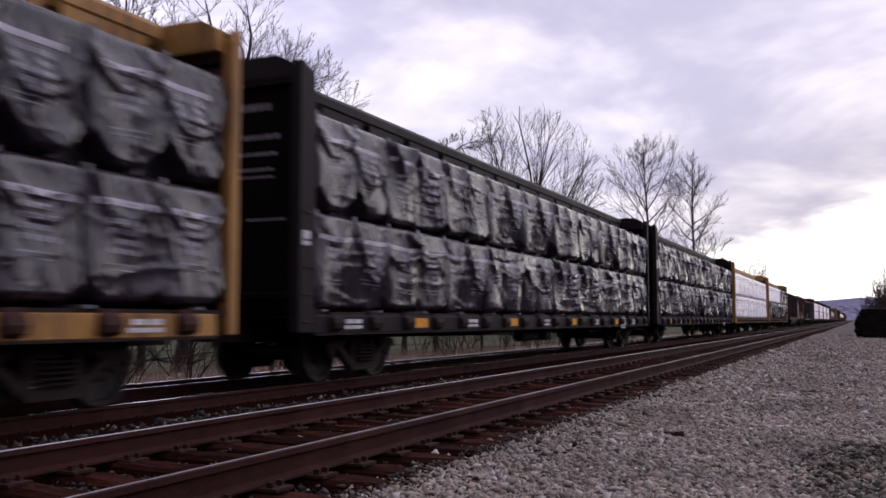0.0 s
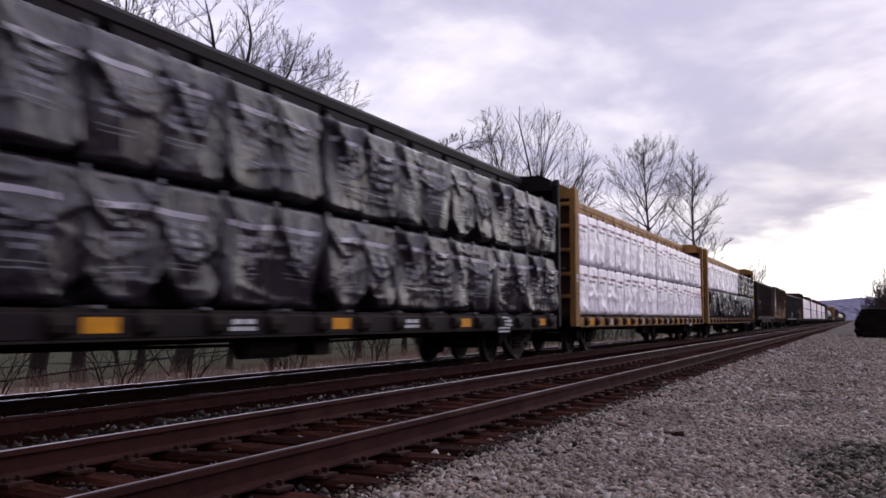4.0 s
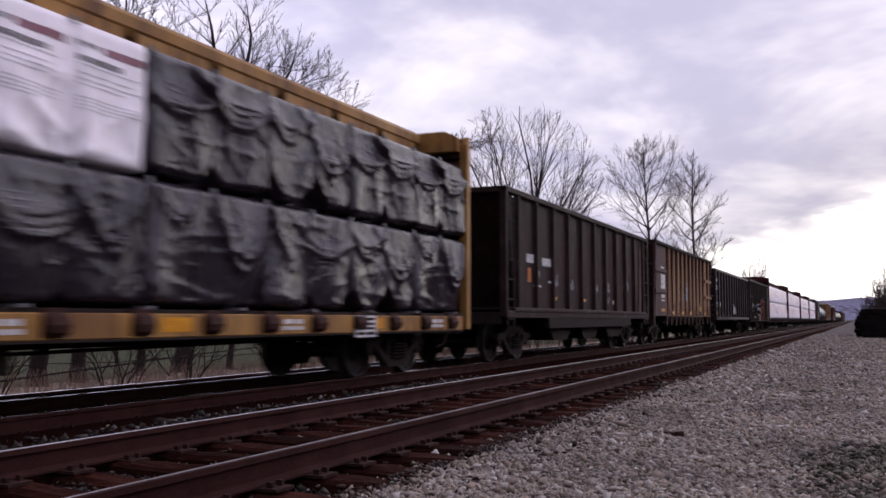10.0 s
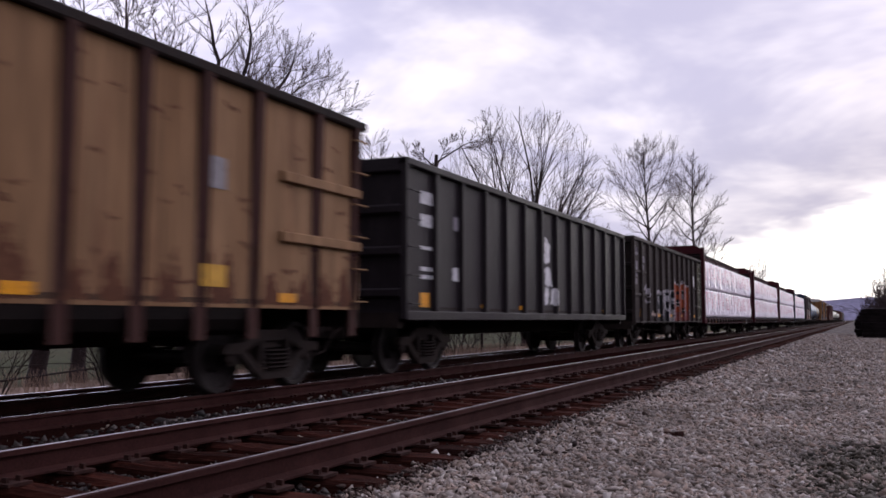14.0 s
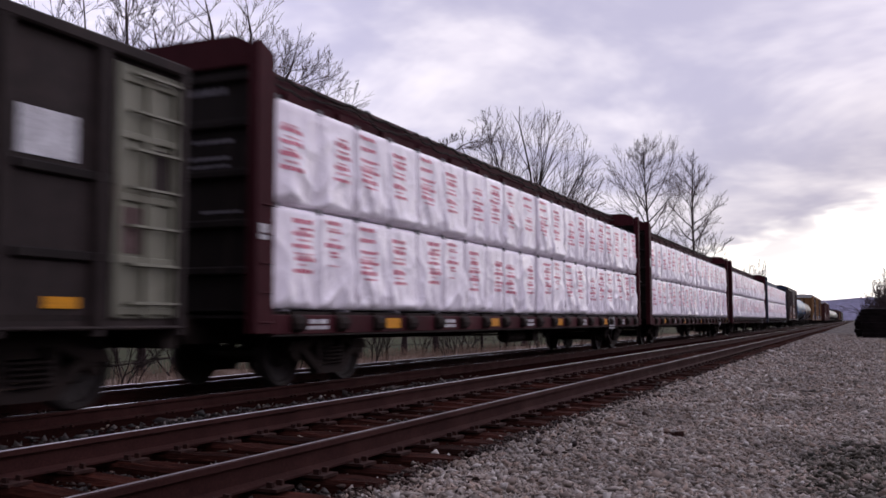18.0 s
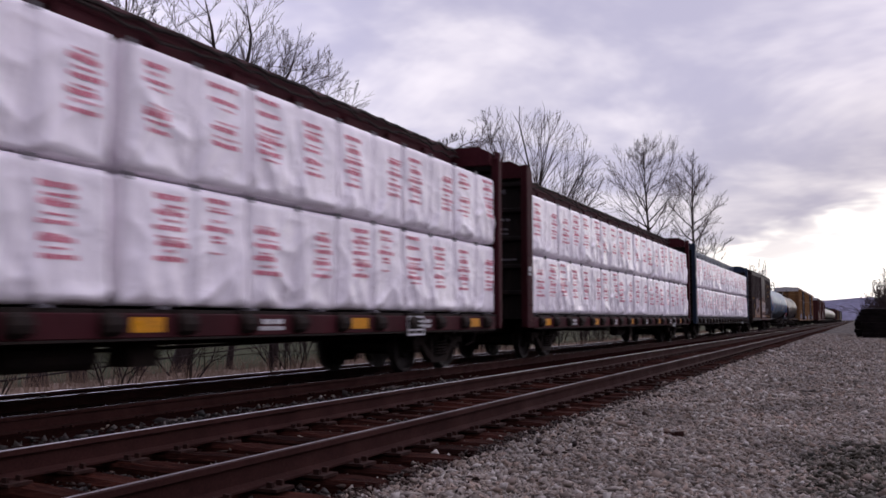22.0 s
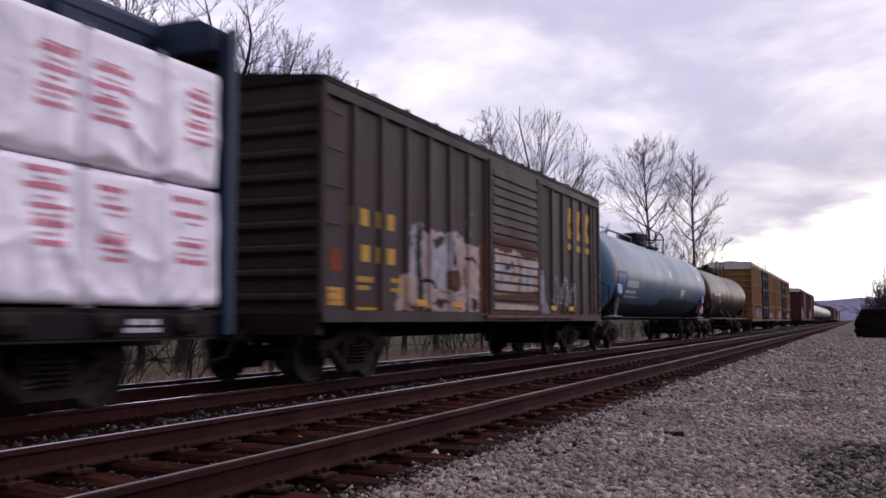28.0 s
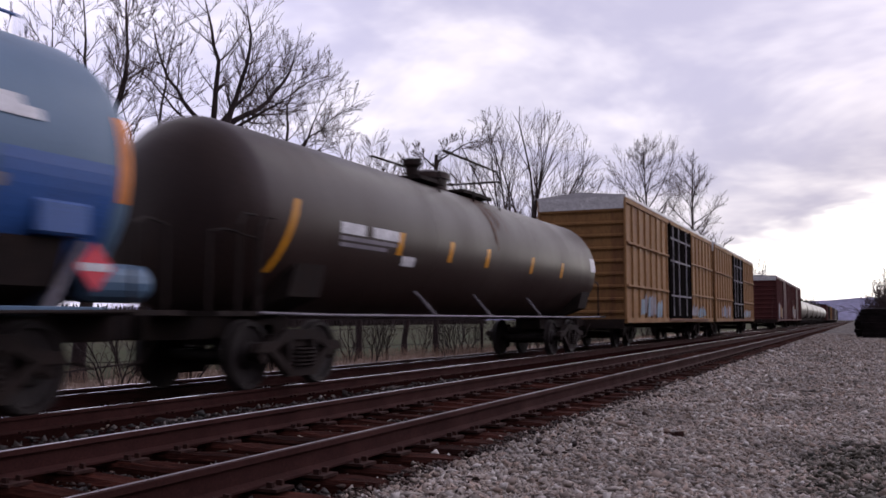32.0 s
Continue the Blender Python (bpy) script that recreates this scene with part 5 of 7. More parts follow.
def centerbeam(s, paint, label, upper, lower, ribs=(1.5, 2.1, 2.75, 3.4, 4.0), panel=None, seed=0, dirty=False, CB_L=22.65):
    """A centerbeam flatcar with its load. upper, lower: the kinds of the ten bundles a side, front to rear."""
    rnd = random.Random(seed)
    panel = panel or paint
    car = thing("centerbeam_flatcar", label, "flatcar", "flatcars of the freight train")
    part("deck", blocks((-1.36, 1.36, 0.1, CB_L - 0.1, 0.99, 1.045)), M["iron"], car)
    part("center_sill", blocks((-0.35, 0.35, 0.0, CB_L, 0.62, 0.99)), M["iron"], car)
    for x in (1, -1):
        sill = part("side_sill", bevelled(min(x * 1.34, x * 1.42), max(x * 1.34, x * 1.42), 0.4, CB_L - 0.4, 0.74, 1.0, 0.012), panel, car, "side sill with lashing winches")
        part("sill_flange", blocks((min(x * 1.22, x * 1.44), max(x * 1.22, x * 1.44), 0.4, CB_L - 0.4, 0.715, 0.74)), M["iron"], car)
        for k in range(19):
            y = 0.95 + k * (CB_L - 1.9) / 18

            def winch():
                bm = bmesh.new()
                lathe(bm, [(-0.15, 0.10), (-0.12, 0.125), (0.12, 0.125), (0.15, 0.10)], "y", 10)
                block(bm, -0.16, 0.02, -0.13, 0.13, 0.0, 0.16)
                return bm
            w = part("winch", shared("winch " + paint.name, winch), M["ribbrown"] if paint is M["yellow"] else M["iron"], car)
            w.location = (x * 1.40, y, 0.885)
            if x > 0 and k < 18:
                c = y + (CB_L - 1.9) / 36
                q = (k + seed) % 4
                if q == 0:
                    plate(car, "reflector", 1.42, c - 0.28, c + 0.22, 0.80, 0.96, M["reflector"], "yellow reflective marker")
                elif q == 2:
                    lettering(car, 1.42, c - 0.3, 0.78, [(0, 0.02, 0.55, 0.05, 3), (0.05, 0.10, 0.5, 0.06, 2)], M["white"], "stencil")
        for k in range(14):
            y = 0.7 + k * (CB_L - 1.4) / 13
            rs = part("riser", shared("riser", lambda: blocks((-0.62, 0.655, -0.06, 0.06, 0, 0.035))), M["spray_grey"], car)
            rs.matrix_basis = pose(x * 0.75, y, 1.045, 0, 0, 0 if x > 0 else 180)
    bulkhead(car, 0, 1, paint, ribs)
    bulkhead(car, CB_L, -1, paint, ribs, 0.17)
    # the centre beam: posts, a web with openings under the top chord
    n = 10
    for k in range(n + 1):
        y = 0.4 + k * (CB_L - 0.8) / n
        part("beam_post", shared("beam_post " + paint.name, lambda: blocks((-0.06, 0.06, -0.09, 0.09, 1.045, 4.34))), paint, car).location = (0, y, 0)
    part("beam_web", blocks((-0.012, 0.012, 0.4, CB_L - 0.4, 2.2, 3.86)), paint, car)
    chord = part("top_chord", bevelled(-0.55, 0.55, 0.38, CB_L - 0.38, 4.29, 4.58, 0.08), paint, car, "boxed top chord of the centre beam")
    for x in (1, -1):
        for k in range(14):
            y = 0.42 + k * (CB_L - 0.84) / 14
            g = part("chord_gusset", shared("chord_gusset " + paint.name, lambda: prism(bmesh.new(), [(-0.03, 4.34), (0.03, 4.34), (0.03, 4.14), (-0.03, 4.14)], "y", 0.0, 1.34)), paint, chord)
            g.location = (x * 0.5, y, 0)
    for x in (1, -1) if paint is M["maroon"] else ():  # slack lashing cables hung along the chord
        bm = bmesh.new()
        pts = []
        for k in range(121):
            y = 0.6 + k * (CB_L - 1.2) / 120
            pts.append((x * (0.60 + 0.03 * rnd.random()), y, 4.49 + rnd.uniform(-0.03, 0.03) - 0.04 * math.sin(k * 0.9) ** 2))
        tube(bm, pts, 0.03, 5)
        tube(bm, [(a + x * 0.02, b + 0.1, c - 0.11 + 0.05 * math.sin(b * 2.3)) for a, b, c in pts], 0.022, 5)
        tagged(part("lashing_cable", bm, M["iron"], chord, "slack dark lashing cable"), kind="stuff")
    bm = bmesh.new()                                   # brake rods and reservoir under the deck
    tube(bm, [(0.8, 3.6, 0.66), (0.8, 10.2, 0.60), (0.8, 12.4, 0.60), (0.8, CB_L - 3.6, 0.66)], 0.022, 6)
    lathe(bm, [(10.4, 0.05), (10.45, 0.15), (11.6, 0.15), (11.65, 0.05)], "y", 12, (0.85, 0, 0.56))
    block(bm, 0.7, 1.05, 12.0, 12.45, 0.42, 0.74)
    part("brake_gear", bm, M["iron"], car, "grimy brake rods and reservoir")
    truck(car, 2.45)
    truck(car, CB_L - 2.45)
    couplers(car, CB_L)
    ladder(car, 1.36, 0.12, 0.36, 0.9, 2.4, paint, 5)
    lettering(car, 1.42, 0.06, 0, [(0.03, 2.86, 0.20, 0.30, 1)], M["white"], "placard") if seed % 2 else plate(car, "placard", 1.42, 0.08, 0.26, 1.95, 2.15, M["white"], "round white decal")
    bm = blocks(*[(x0 + 0.13 * k, x0 + 0.13 * k + 0.09, -0.008, 0, z, z + h) for k in range(5) for x0, z, h in ((0.25, 3.86, 0.10), (0.4, 3.45, 0.07), (0.35, 3.22, 0.05), (0.3, 3.0, 0.05), (0.3, 2.9, 0.04), (0.5, 2.3, 0.04))])
    for v in bm.verts:
        v.co.y += 0.099
    part("stencil", bm, M["spray_grey"], car, "faded stencilled lines")["kind"] = "stuff"
    plate(car, "sign_board", 1.43, CB_L - 4.6, CB_L - 3.95, 0.66, 1.0, M["iron"], "dark consolidated stencil board with white frame and lines", 0.02)
    lines = [(1.452, 1.456, CB_L - 4.58, CB_L - 3.97, z, z + 0.032) for z in (0.67, 0.75, 0.82, 0.89, 0.965)]
    lines += [(1.452, 1.457, y, y + 0.035, 0.67, 0.985) for y in (CB_L - 4.59, CB_L - 4.3, CB_L - 3.98)]
    part("stencil", blocks(*lines), M["white"], car, "white stencilled frame and lines")["kind"] = "stuff"
    for layer, kinds, z in (("lower", lower, DECK), ("upper", upper, DECK + BUN_H + 0.06)):
        for i, kind in enumerate(kinds):
            fit = (CB_L - 0.72 - 0.20 - 9 * 0.008) / (10 * BUN_L)
            y = 0.50 + i * (BUN_L * fit + 0.008) + (0.20 if i > 4 else 0)
            for flip in (False, True):
                bundle(kind, rnd.randrange(7), s, y, 1.33, z + rnd.uniform(-0.006, 0.006), flip, fit)
    rides(car, s)
    return car


K = {c: [k] * 10 for c, k in (("B", "black"), ("R", "red"), ("P", "plum"), ("C", "charcoal"))}
centerbeam(-13.78, M["yellow"], "faded yellow centerbeam flatcar with black wrapped lumber", K["B"], K["B"], seed=1, CB_L=23.1)
centerbeam(10.67, M["black"], "black centerbeam flatcar stacked with black wrapped lumber", K["B"], K["B"], ribs=(1.2, 4.2), seed=2, CB_L=23.12)
centerbeam(35.20, M["black"], "black centerbeam flatcar stacked with black wrapped lumber", K["B"], K["B"], ribs=(1.2, 4.2), seed=3, CB_L=23.12)
centerbeam(59.70, M["yellow"], "faded yellow centerbeam flatcar with white wrapped lumber", K["P"], ["plum"] * 8 + ["crimson"] * 2, seed=4)
centerbeam(83.74, M["yellow"], "faded yellow centerbeam flatcar with black and white lumber bundles", ["plum"] * 6 + ["charcoal"] * 4, K["C"], seed=5, CB_L=22.85)
for i, (s, paint, col) in enumerate(((173.88, "maroon", "maroon"), (198.15, "maroon", "maroon"), (222.43, "maroon", "maroon"), (246.72, "blue", "navy blue"))):
    centerbeam(s, M[paint], f"{col} centerbeam flatcar stacked with white wrapped lumber", K["R"], K["R"], panel=M["black"] if paint == "blue" else None, seed=6 + i, CB_L=22.6 if i < 3 else 22.86)


# ---- gondolas ----
def gondola(s, length, top, bottom, side, rib_mat, label, n_ribs, name="gondola", taper=0.0, cap=None, end_ribs=4, hw=1.45, rib_w=0.14, rib_d=0.10, curved=False, tr=1.75, end_mat=None, inset=0.0, rib_at=None, sill_h=0.13):
    """An open-top car: side sheets between ribs, a top cap, ribbed ends, a coal-black floor inside."""
    car = thing(name, label, "gondola car", "open-top cars of the freight train")
    cap, end_mat = cap or side, end_mat or side
    inner = hw - rib_d
    part("floor", blocks((-inner, inner, 0.1, length - 0.1, bottom + 0.05, bottom + 0.11)), M["iron"], car)
    part("center_sill", blocks((-0.35, 0.35, 0, length, 0.62, bottom + 0.05)), M["iron"], car)
    for x in (1, -1):
        part("side_sheet", blocks((min(x * inner, x * (inner - 0.03)), max(x * inner, x * (inner - 0.03)), 0.08 + inset, length - 0.08 - inset, bottom, top - 0.05)), side, car, "steel side sheet between upright ribs")
        if curved:                                     # the sheet rounds in under the car between the trucks
            out = [(inner, bottom + 0.02), (inner - 0.06, bottom - 0.14), (inner - 0.18, bottom - 0.27), (inner - 0.4, bottom - 0.34), (inner - 0.4, bottom - 0.3), (inner - 0.2, bottom + 0.02)]
            part("tub_sheet", prism(bmesh.new(), [(x * u, v) for u, v in out], "y", 2.5, length - 2.6), M["gon_dark"], car, "dark rounded bottom sheet")
        else:
            part("side_sill", bevelled(min(x * (inner - 0.05), x * (hw + 0.01)), max(x * (inner - 0.05), x * (hw + 0.01)), 0.04, length - 0.04, bottom - sill_h, bottom + 0.03 * (sill_h > 0.05)), rib_mat, car)
        part("top_cap", bevelled(min(x * (inner - 0.06), x * (hw + 0.005)), max(x * (inner - 0.06), x * (hw + 0.005)), 0.0, length, top - 0.13, top, 0.02), cap, car)
        for y in rib_at or [0.07 + inset + k * (length - 0.14 - 2 * inset) / (n_ribs - 1) for k in range(n_ribs)]:

            def rib():
                bm = bmesh.new()
                w = rib_w / 2
                prism(bm, [(0, -w), (rib_d, -w * 0.65), (rib_d, w * 0.65), (0, w)], "z", bottom - 0.1 - (0.28 if curved else 0), top - 0.1)
                if curved:
                    for v in bm.verts:
                        if v.co.z < bottom - 0.2 and v.co.x > 0.01:
                            v.co.x -= 0.16
                return bm
            r = part("rib", shared(f"rib{s}", rib), rib_mat, car)
            r.matrix_basis = pose(x * inner, y, 0, 0, 0, 0 if x > 0 else 180)
    for y, sg in ((0, 1), (length, -1)):
        if inset:
            slope = [(y + sg * 0.1, top - 0.05), (y + sg * 0.15, top - 0.05), (y + sg * (inset + 1.3), bottom + 0.1), (y + sg * (inset + 1.25), bottom + 0.1)]
            part("slope_sheet", prism(bmesh.new(), slope, "x", -inner + 0.03, inner - 0.03), side, car, "sloped end sheet")
            for x in (1, -1):
                part("corner_post", bevelled(min(x * (inner - 0.05), x * hw), max(x * (inner - 0.05), x * hw), min(y, y + sg * 0.12), max(y, y + sg * 0.12), bottom - 0.1, top - 0.1, 0.01), side, car)
                part("gusset", prism(bmesh.new(), [(y + sg * inset, bottom + 0.05), (y + sg * (inset + 0.08), bottom + 0.05), (y + sg * (inset + 0.08), top - 0.2), (y + sg * (inset - 0.45), top - 0.15)], "x", min(x * inner, x * (inner - 0.03)), max(x * inner, x * (inner - 0.03))), end_mat, car, "slanted corner sheet")
        else:
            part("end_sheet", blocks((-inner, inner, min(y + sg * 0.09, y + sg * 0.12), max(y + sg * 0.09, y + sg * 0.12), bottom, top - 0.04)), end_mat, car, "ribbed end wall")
        part("end_cap", bevelled(-hw, hw, min(y, y + sg * 0.14), max(y, y + sg * 0.14), top - 0.13, top - 0.002), cap, car)
        for k in range(0 if inset else end_ribs):
            z = bottom + 0.25 + k * (top - bottom - 0.5) / max(1, end_ribs - 1)
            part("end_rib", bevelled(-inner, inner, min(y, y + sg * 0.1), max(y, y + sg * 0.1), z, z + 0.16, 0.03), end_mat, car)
        part("end_sill", blocks((-1.35, 1.35, min(y, y + sg * 0.2), max(y, y + sg * 0.2), bottom - 0.25, bottom)), M["iron"], car)
    truck(car, tr)
    truck(car, length - tr)
    couplers(car, length)
    rides(car, s)
    return car


hop = gondola(108.4, 14.75, 3.80, 1.10, M["brown"], M["brown"], "dark brown open-top coal hopper with worn lettering", 11, "coal_hopper", hw=1.5, inset=0.8, end_mat=M["brown"])
for y in (0.12, 14.2):
    for a in (y, y + 0.42):
        part("ladder_stile", blocks((1.46, 1.485, a - 0.02, a + 0.02, 0.75, 3.66)), M["gon_dark"] if y < 1 else M["rib_worn"], hop)
    ladder(hop, 1.42, y, y + 0.42, 0.95, 3.5, M["gon_dark"] if y < 1 else M["rib_worn"], 7)
part("corner_sheet", prism(bmesh.new(), [(13.35, 1.15), (13.72, 1.15), (13.95, 2.3), (14.12, 3.62), (13.62, 3.62), (13.55, 2.4)], "x", 1.415, 1.435), M["rib_worn"], hop, "worn pinkish corner sheet")
part("sill_lip", bevelled(1.40, 1.53, 0.5, 14.2, 1.10, 1.20, 0.02), M["brown"], hop, "scraped bottom lip of the side")
for y in (3.3, 6.1, 8.9):
    bm = bmesh.new()
    prism(bm, [(y, 1.0), (y + 2.6, 1.0), (y + 1.9, 0.42), (y + 0.7, 0.42)], "x", -1.3, 1.3)
    part("hopper_bay", bm, M["iron"], hop, "black sloped hopper bay")
part("side_skirt", bevelled(1.36, 1.50, 3.0, 11.8, 0.72, 0.99), M["iron"], hop)
lettering(hop, 1.41, 1.6, 2.12, [(0, 0.12, 0.85, 0.20, 5), (1.15, 0.10, 0.72, 0.19, 3), (0.55, -0.2, 0.4, 0.16, 2), (0.5, -0.42, 0.5, 0.05, 1), (1.6, -0.3, 0.4, 0.05, 1)], M["white"], label="worn white lettering")
plate(hop, "decal", 1.41, 1.68, 1.86, 1.80, 2.12, M["orange"], "faded orange decal")
for y in (3.5, 6.2, 9.75):
    plate(hop, "reflector", 1.41, y, y + 0.4, 1.42, 1.5, M["reflector"])
plate(hop, "decal", 1.41, 9.72, 10.0, 1.40, 1.52, M["white"])
plate(hop, "decal", 1.41, 12.7, 12.95, 1.5, 1.85, M["orange"], "orange decal")
tub = gondola(124.55, 14.6, 3.92, 1.08, M["tan"], M["ribbrown"], "weathered tan gondola with oxide red ends", 13, "coal_gondola", cap=M["iron"], hw=1.5, curved=True, end_mat=M["brown"], rib_w=0.21, rib_at=[0.07] + [2.58 + 1.03 * k for k in range(10)] + [13.27, 14.35])
for x in (1.405,):
    part("end_panel", blocks((1.37, 1.402, 0.1, 2.35, 1.08, 3.8)), M["oxide"], tub, "faded oxide red side panel")
    for z in (1.95, 2.75):
        part("stiffener", bevelled(1.40, 1.47, 0.1, 2.3, z, z + 0.14), M["oxide"], tub)
        part("stiffener", bevelled(1.40, 1.47, 12.4, 14.5, z, z + 0.14), M["tan"], tub)
    plate(tub, "sign_board", 1.405, 1.38, 2.18, 2.13, 2.68, M["white"], "white panel with worn lettering")
    lettering(tub, 1.412, 1.45, 2.2, [(0, 0.25, 0.62, 0.15, 3), (0, 0.02, 0.62, 0.15, 4)], M["ink_grey"], "lettering")
    lettering(tub, 1.405, 1.42, 1.5, [(0, 0.28, 0.7, 0.13, 1), (0, 0.14, 0.7, 0.07, 4), (0, 1.42, 0.6, 0.06, 1), (0, 0.54, 0.7, 0.05, 1)], M["white"])
    plate(tub, "reflector", 1.405, 1.42, 2.1, 1.25, 1.36, M["reflector"], "yellow reflective marker")
    for y in (3.75, 6.0, 8.05, 12.4):
        plate(tub, "reflector", 1.405, y, y + 0.4, 1.16, 1.28, M["reflector"])
    plate(tub, "placard", 1.405, 10.95, 11.25, 2.48, 2.86, M["ink_dark"], "dark worn decal")
    plate(tub, "decal", 1.405, 10.82, 11.28, 1.32, 1.58, M["gold"], "faded stencil square")
    plate(tub, "decal", 1.405, 6.98, 7.36, 1.75, 2.05, M["patch_blue"], "small blue decal")
    plate(tub, "placard", 1.405, 6.98, 7.36, 2.1, 2.55, M["spray_grey"], "pale blue and white decal")
    plate(tub, "decal", 1.412, 7.0, 7.34, 2.15, 2.32, M["tank_blue"])
bm = blocks((-0.3, 1.2, -0.02, 0.0, 3.15, 3.68))
part("sign_board", bm, M["white"], tub, "white board with a worn mark on the end wall")
part("lettering", blocks((0.0, 0.9, -0.03, -0.021, 3.35, 3.5)), M["ink_grey"], tub)
ladder(tub, 1.46, 14.2, 14.55, 1.2, 3.6, M["tan"], 6)

def near_line(Y, Z, pts, width):
    """Which cells lie on a sprayed line through the points."""
    hit = np.zeros(Y.shape, bool)
    pts = [Vector(p) for p in pts]
    line = [pts[0]]
    for k in range(len(pts) - 1):                      # rounded corners
        p0, p1, p2, p3 = pts[max(k - 1, 0)], pts[k], pts[k + 1], pts[min(k + 2, len(pts) - 1)]
        for t in (0.25, 0.5, 0.75, 1.0):
            line.append(0.5 * (2 * p1 + (p2 - p0) * t + (2 * p0 - 5 * p1 + 4 * p2 - p3) * t * t + (3 * p1 - p0 - 3 * p2 + p3) * t ** 3))
    for p, q in zip(line, line[1:]):
        dy, dz = q - p
        f = np.clip(((Y - p[0]) * dy + (Z - p[1]) * dz) / (dy * dy + dz * dz + 1e-9), 0, 1)
        hit |= np.hypot(Y - p[0] - f * dy, Z - p[1] - f * dz) < width / 2
    return hit


def in_field(Y, Z, pts):
    hit = np.zeros(Y.shape, bool)
    for (a, b), (c, d) in zip(pts, pts[1:] + pts[:1]):
        hit ^= ((b > Z) != (d > Z)) & (Y < (c - a) * (Z - b) / (d - b + 1e-12) + a)
    return hit


def mural(car, y0, y1, z0, z1, surface, layers, step=(0.025, 0.014), slots=None, name="graffiti"):
    """Spray paint that lies on sheets and ribs alike; later layers cover earlier ones. One mesh for each paint."""
    ys, zs = np.arange(y0, y1, step[0]), np.arange(z0, z1, step[1])
    Y, Z = np.meshgrid(ys + step[0] / 2, zs + step[1] / 2)
    jy = Y + 0.022 * np.sin(Z * 21 + Y * 9) + 0.014 * np.sin(Z * 47 - Y * 31)
    jz = Z + 0.022 * np.sin(Y * 19 - Z * 7) + 0.014 * np.sin(Y * 53 + Z * 23)
    paint = np.full(Y.shape, -1)
    kinds = []
    for mat, shape, *arg in layers:
        if mat not in kinds:
            kinds.append(mat)
        hit = near_line(jy, jz, *arg) if shape == "line" else in_field(jy, jz, *arg)
        paint[hit] = kinds.index(mat)
    if slots:                                          # bare where the panels are set back
        paint[((Z - slots[0]) / slots[1]) % 1.0 > slots[2]] = -1
    xs = [surface(y) for y in (*ys, ys[-1] + step[0])]
    for k, mat in enumerate(kinds):
        vs, fs = [], []
        for i, j in zip(*np.nonzero(paint == k)):
            n = len(vs)
            y, z = ys[j], zs[i]
            vs += [(xs[j], y, z), (xs[j + 1], y + step[0], z), (xs[j + 1], y + step[0], z + step[1]), (xs[j], y, z + step[1])]
            fs.append((n, n + 1, n + 2, n + 3))
        me = bpy.data.meshes.new("graffiti")
        me.from_pydata(vs, [], fs)
        coat = part("rust_stain" if mat == "rust_run" else name, me, M[mat], car, {"spray_black": "black sprayed letter fill", "spray_white": "white sprayed letter outlines", "spray_orange": "rusty orange sprayed letters", "spray_red": "dull red sprayed fade", "spray_grey": "grey sprayed strokes", "white": "white geometric emblem", "pink": "pinkish sprayed mark", "rust_run": "rust stains and dents"}[mat])
        tagged(coat, kind="stuff")


def tub_side(y):
    return 1.404


rr = random.Random(5)
chalk = []
for y, z, w, h in ((3.5, 1.75, 0.6, 0.3), (5.0, 1.7, 0.5, 0.3), (7.4, 1.72, 0.65, 0.22), (8.65, 1.75, 0.75, 0.36), (8.7, 1.42, 0.7, 0.25), (11.15, 1.85, 0.8, 0.42)):
    for q in range(3):                                  # loose looped handwriting
        a = y + w * q / 3
        chalk.append(("spray_grey", "line", [(a, z), (a + w * 0.12, z + h * rr.uniform(0.7, 1)), (a + w * 0.25, z + h * 0.3), (a + w * 0.1, z + h * rr.uniform(0.1, 0.5)), (a + w * 0.33, z + h * rr.uniform(0, 0.4))], rr.uniform(0.035, 0.06)))
for q in range(22):                                     # scraped streaks down the sheets
    a, z = rr.uniform(1.0, 13.6), rr.uniform(1.6, 3.4)
    chalk.append(("rust_run", "line", [(a, z), (a + rr.uniform(-0.05, 0.08), z - rr.uniform(0.2, 0.5)), (a + rr.uniform(-0.05, 0.1), z - rr.uniform(0.5, 0.9))], rr.uniform(0.02, 0.05)))
mural(hop, 0.95, 13.8, 1.15, 3.6, tub_side, chalk, (0.025, 0.016))
rr = random.Random(77)
runs, dents = [], []
for c in range(2, 12):
    y = 0.07 + c * (14.46 / 12)
    for q in range(rr.randint(3, 5)):
        a, w, h = y + rr.uniform(0.1, 1.0), rr.uniform(0.06, 0.22), rr.uniform(0.2, 0.75)
        runs.append(("rust_run", "field", [(a - w, 1.12), (a - w * 0.8, 1.12 + h * 0.6), (a - w * 0.1, 1.12 + h), (a + w * 0.5, 1.12 + h * 0.5), (a + w, 1.12)]))
    for q in range(7):
        a, z = y + rr.uniform(0.12, 0.85), rr.uniform(1.3, 3.6)
        w = rr.uniform(0.06, 0.16)
        dents.append(("rust_run", "line", [(a, z), (a + w, z - 0.02), (a + w * 1.7, z + rr.uniform(-0.05, 0.0))], rr.uniform(0.02, 0.045)))
mural(tub, 2.4, 14.3, 1.12, 3.75, tub_side, runs + dents, (0.03, 0.02))
coal = gondola(140.5, 15.9, 3.65, 1.05, M["gon_black"], M["gon_black"], "black steel coal gondola with white lettering", 14, "coal_gondola", hw=1.5)
lettering(coal, 1.405, 0.75, 1.6, [(0, 1.35, 0.75, 0.22, 4), (0, 0.95, 0.7, 0.22, 5), (0, 0.55, 0.6, 0.06, 6), (0, 0.18, 0.75, 0.07, 2), (0, 0.04, 0.75, 0.07, 2)], M["white"], label="white stencilled lettering")
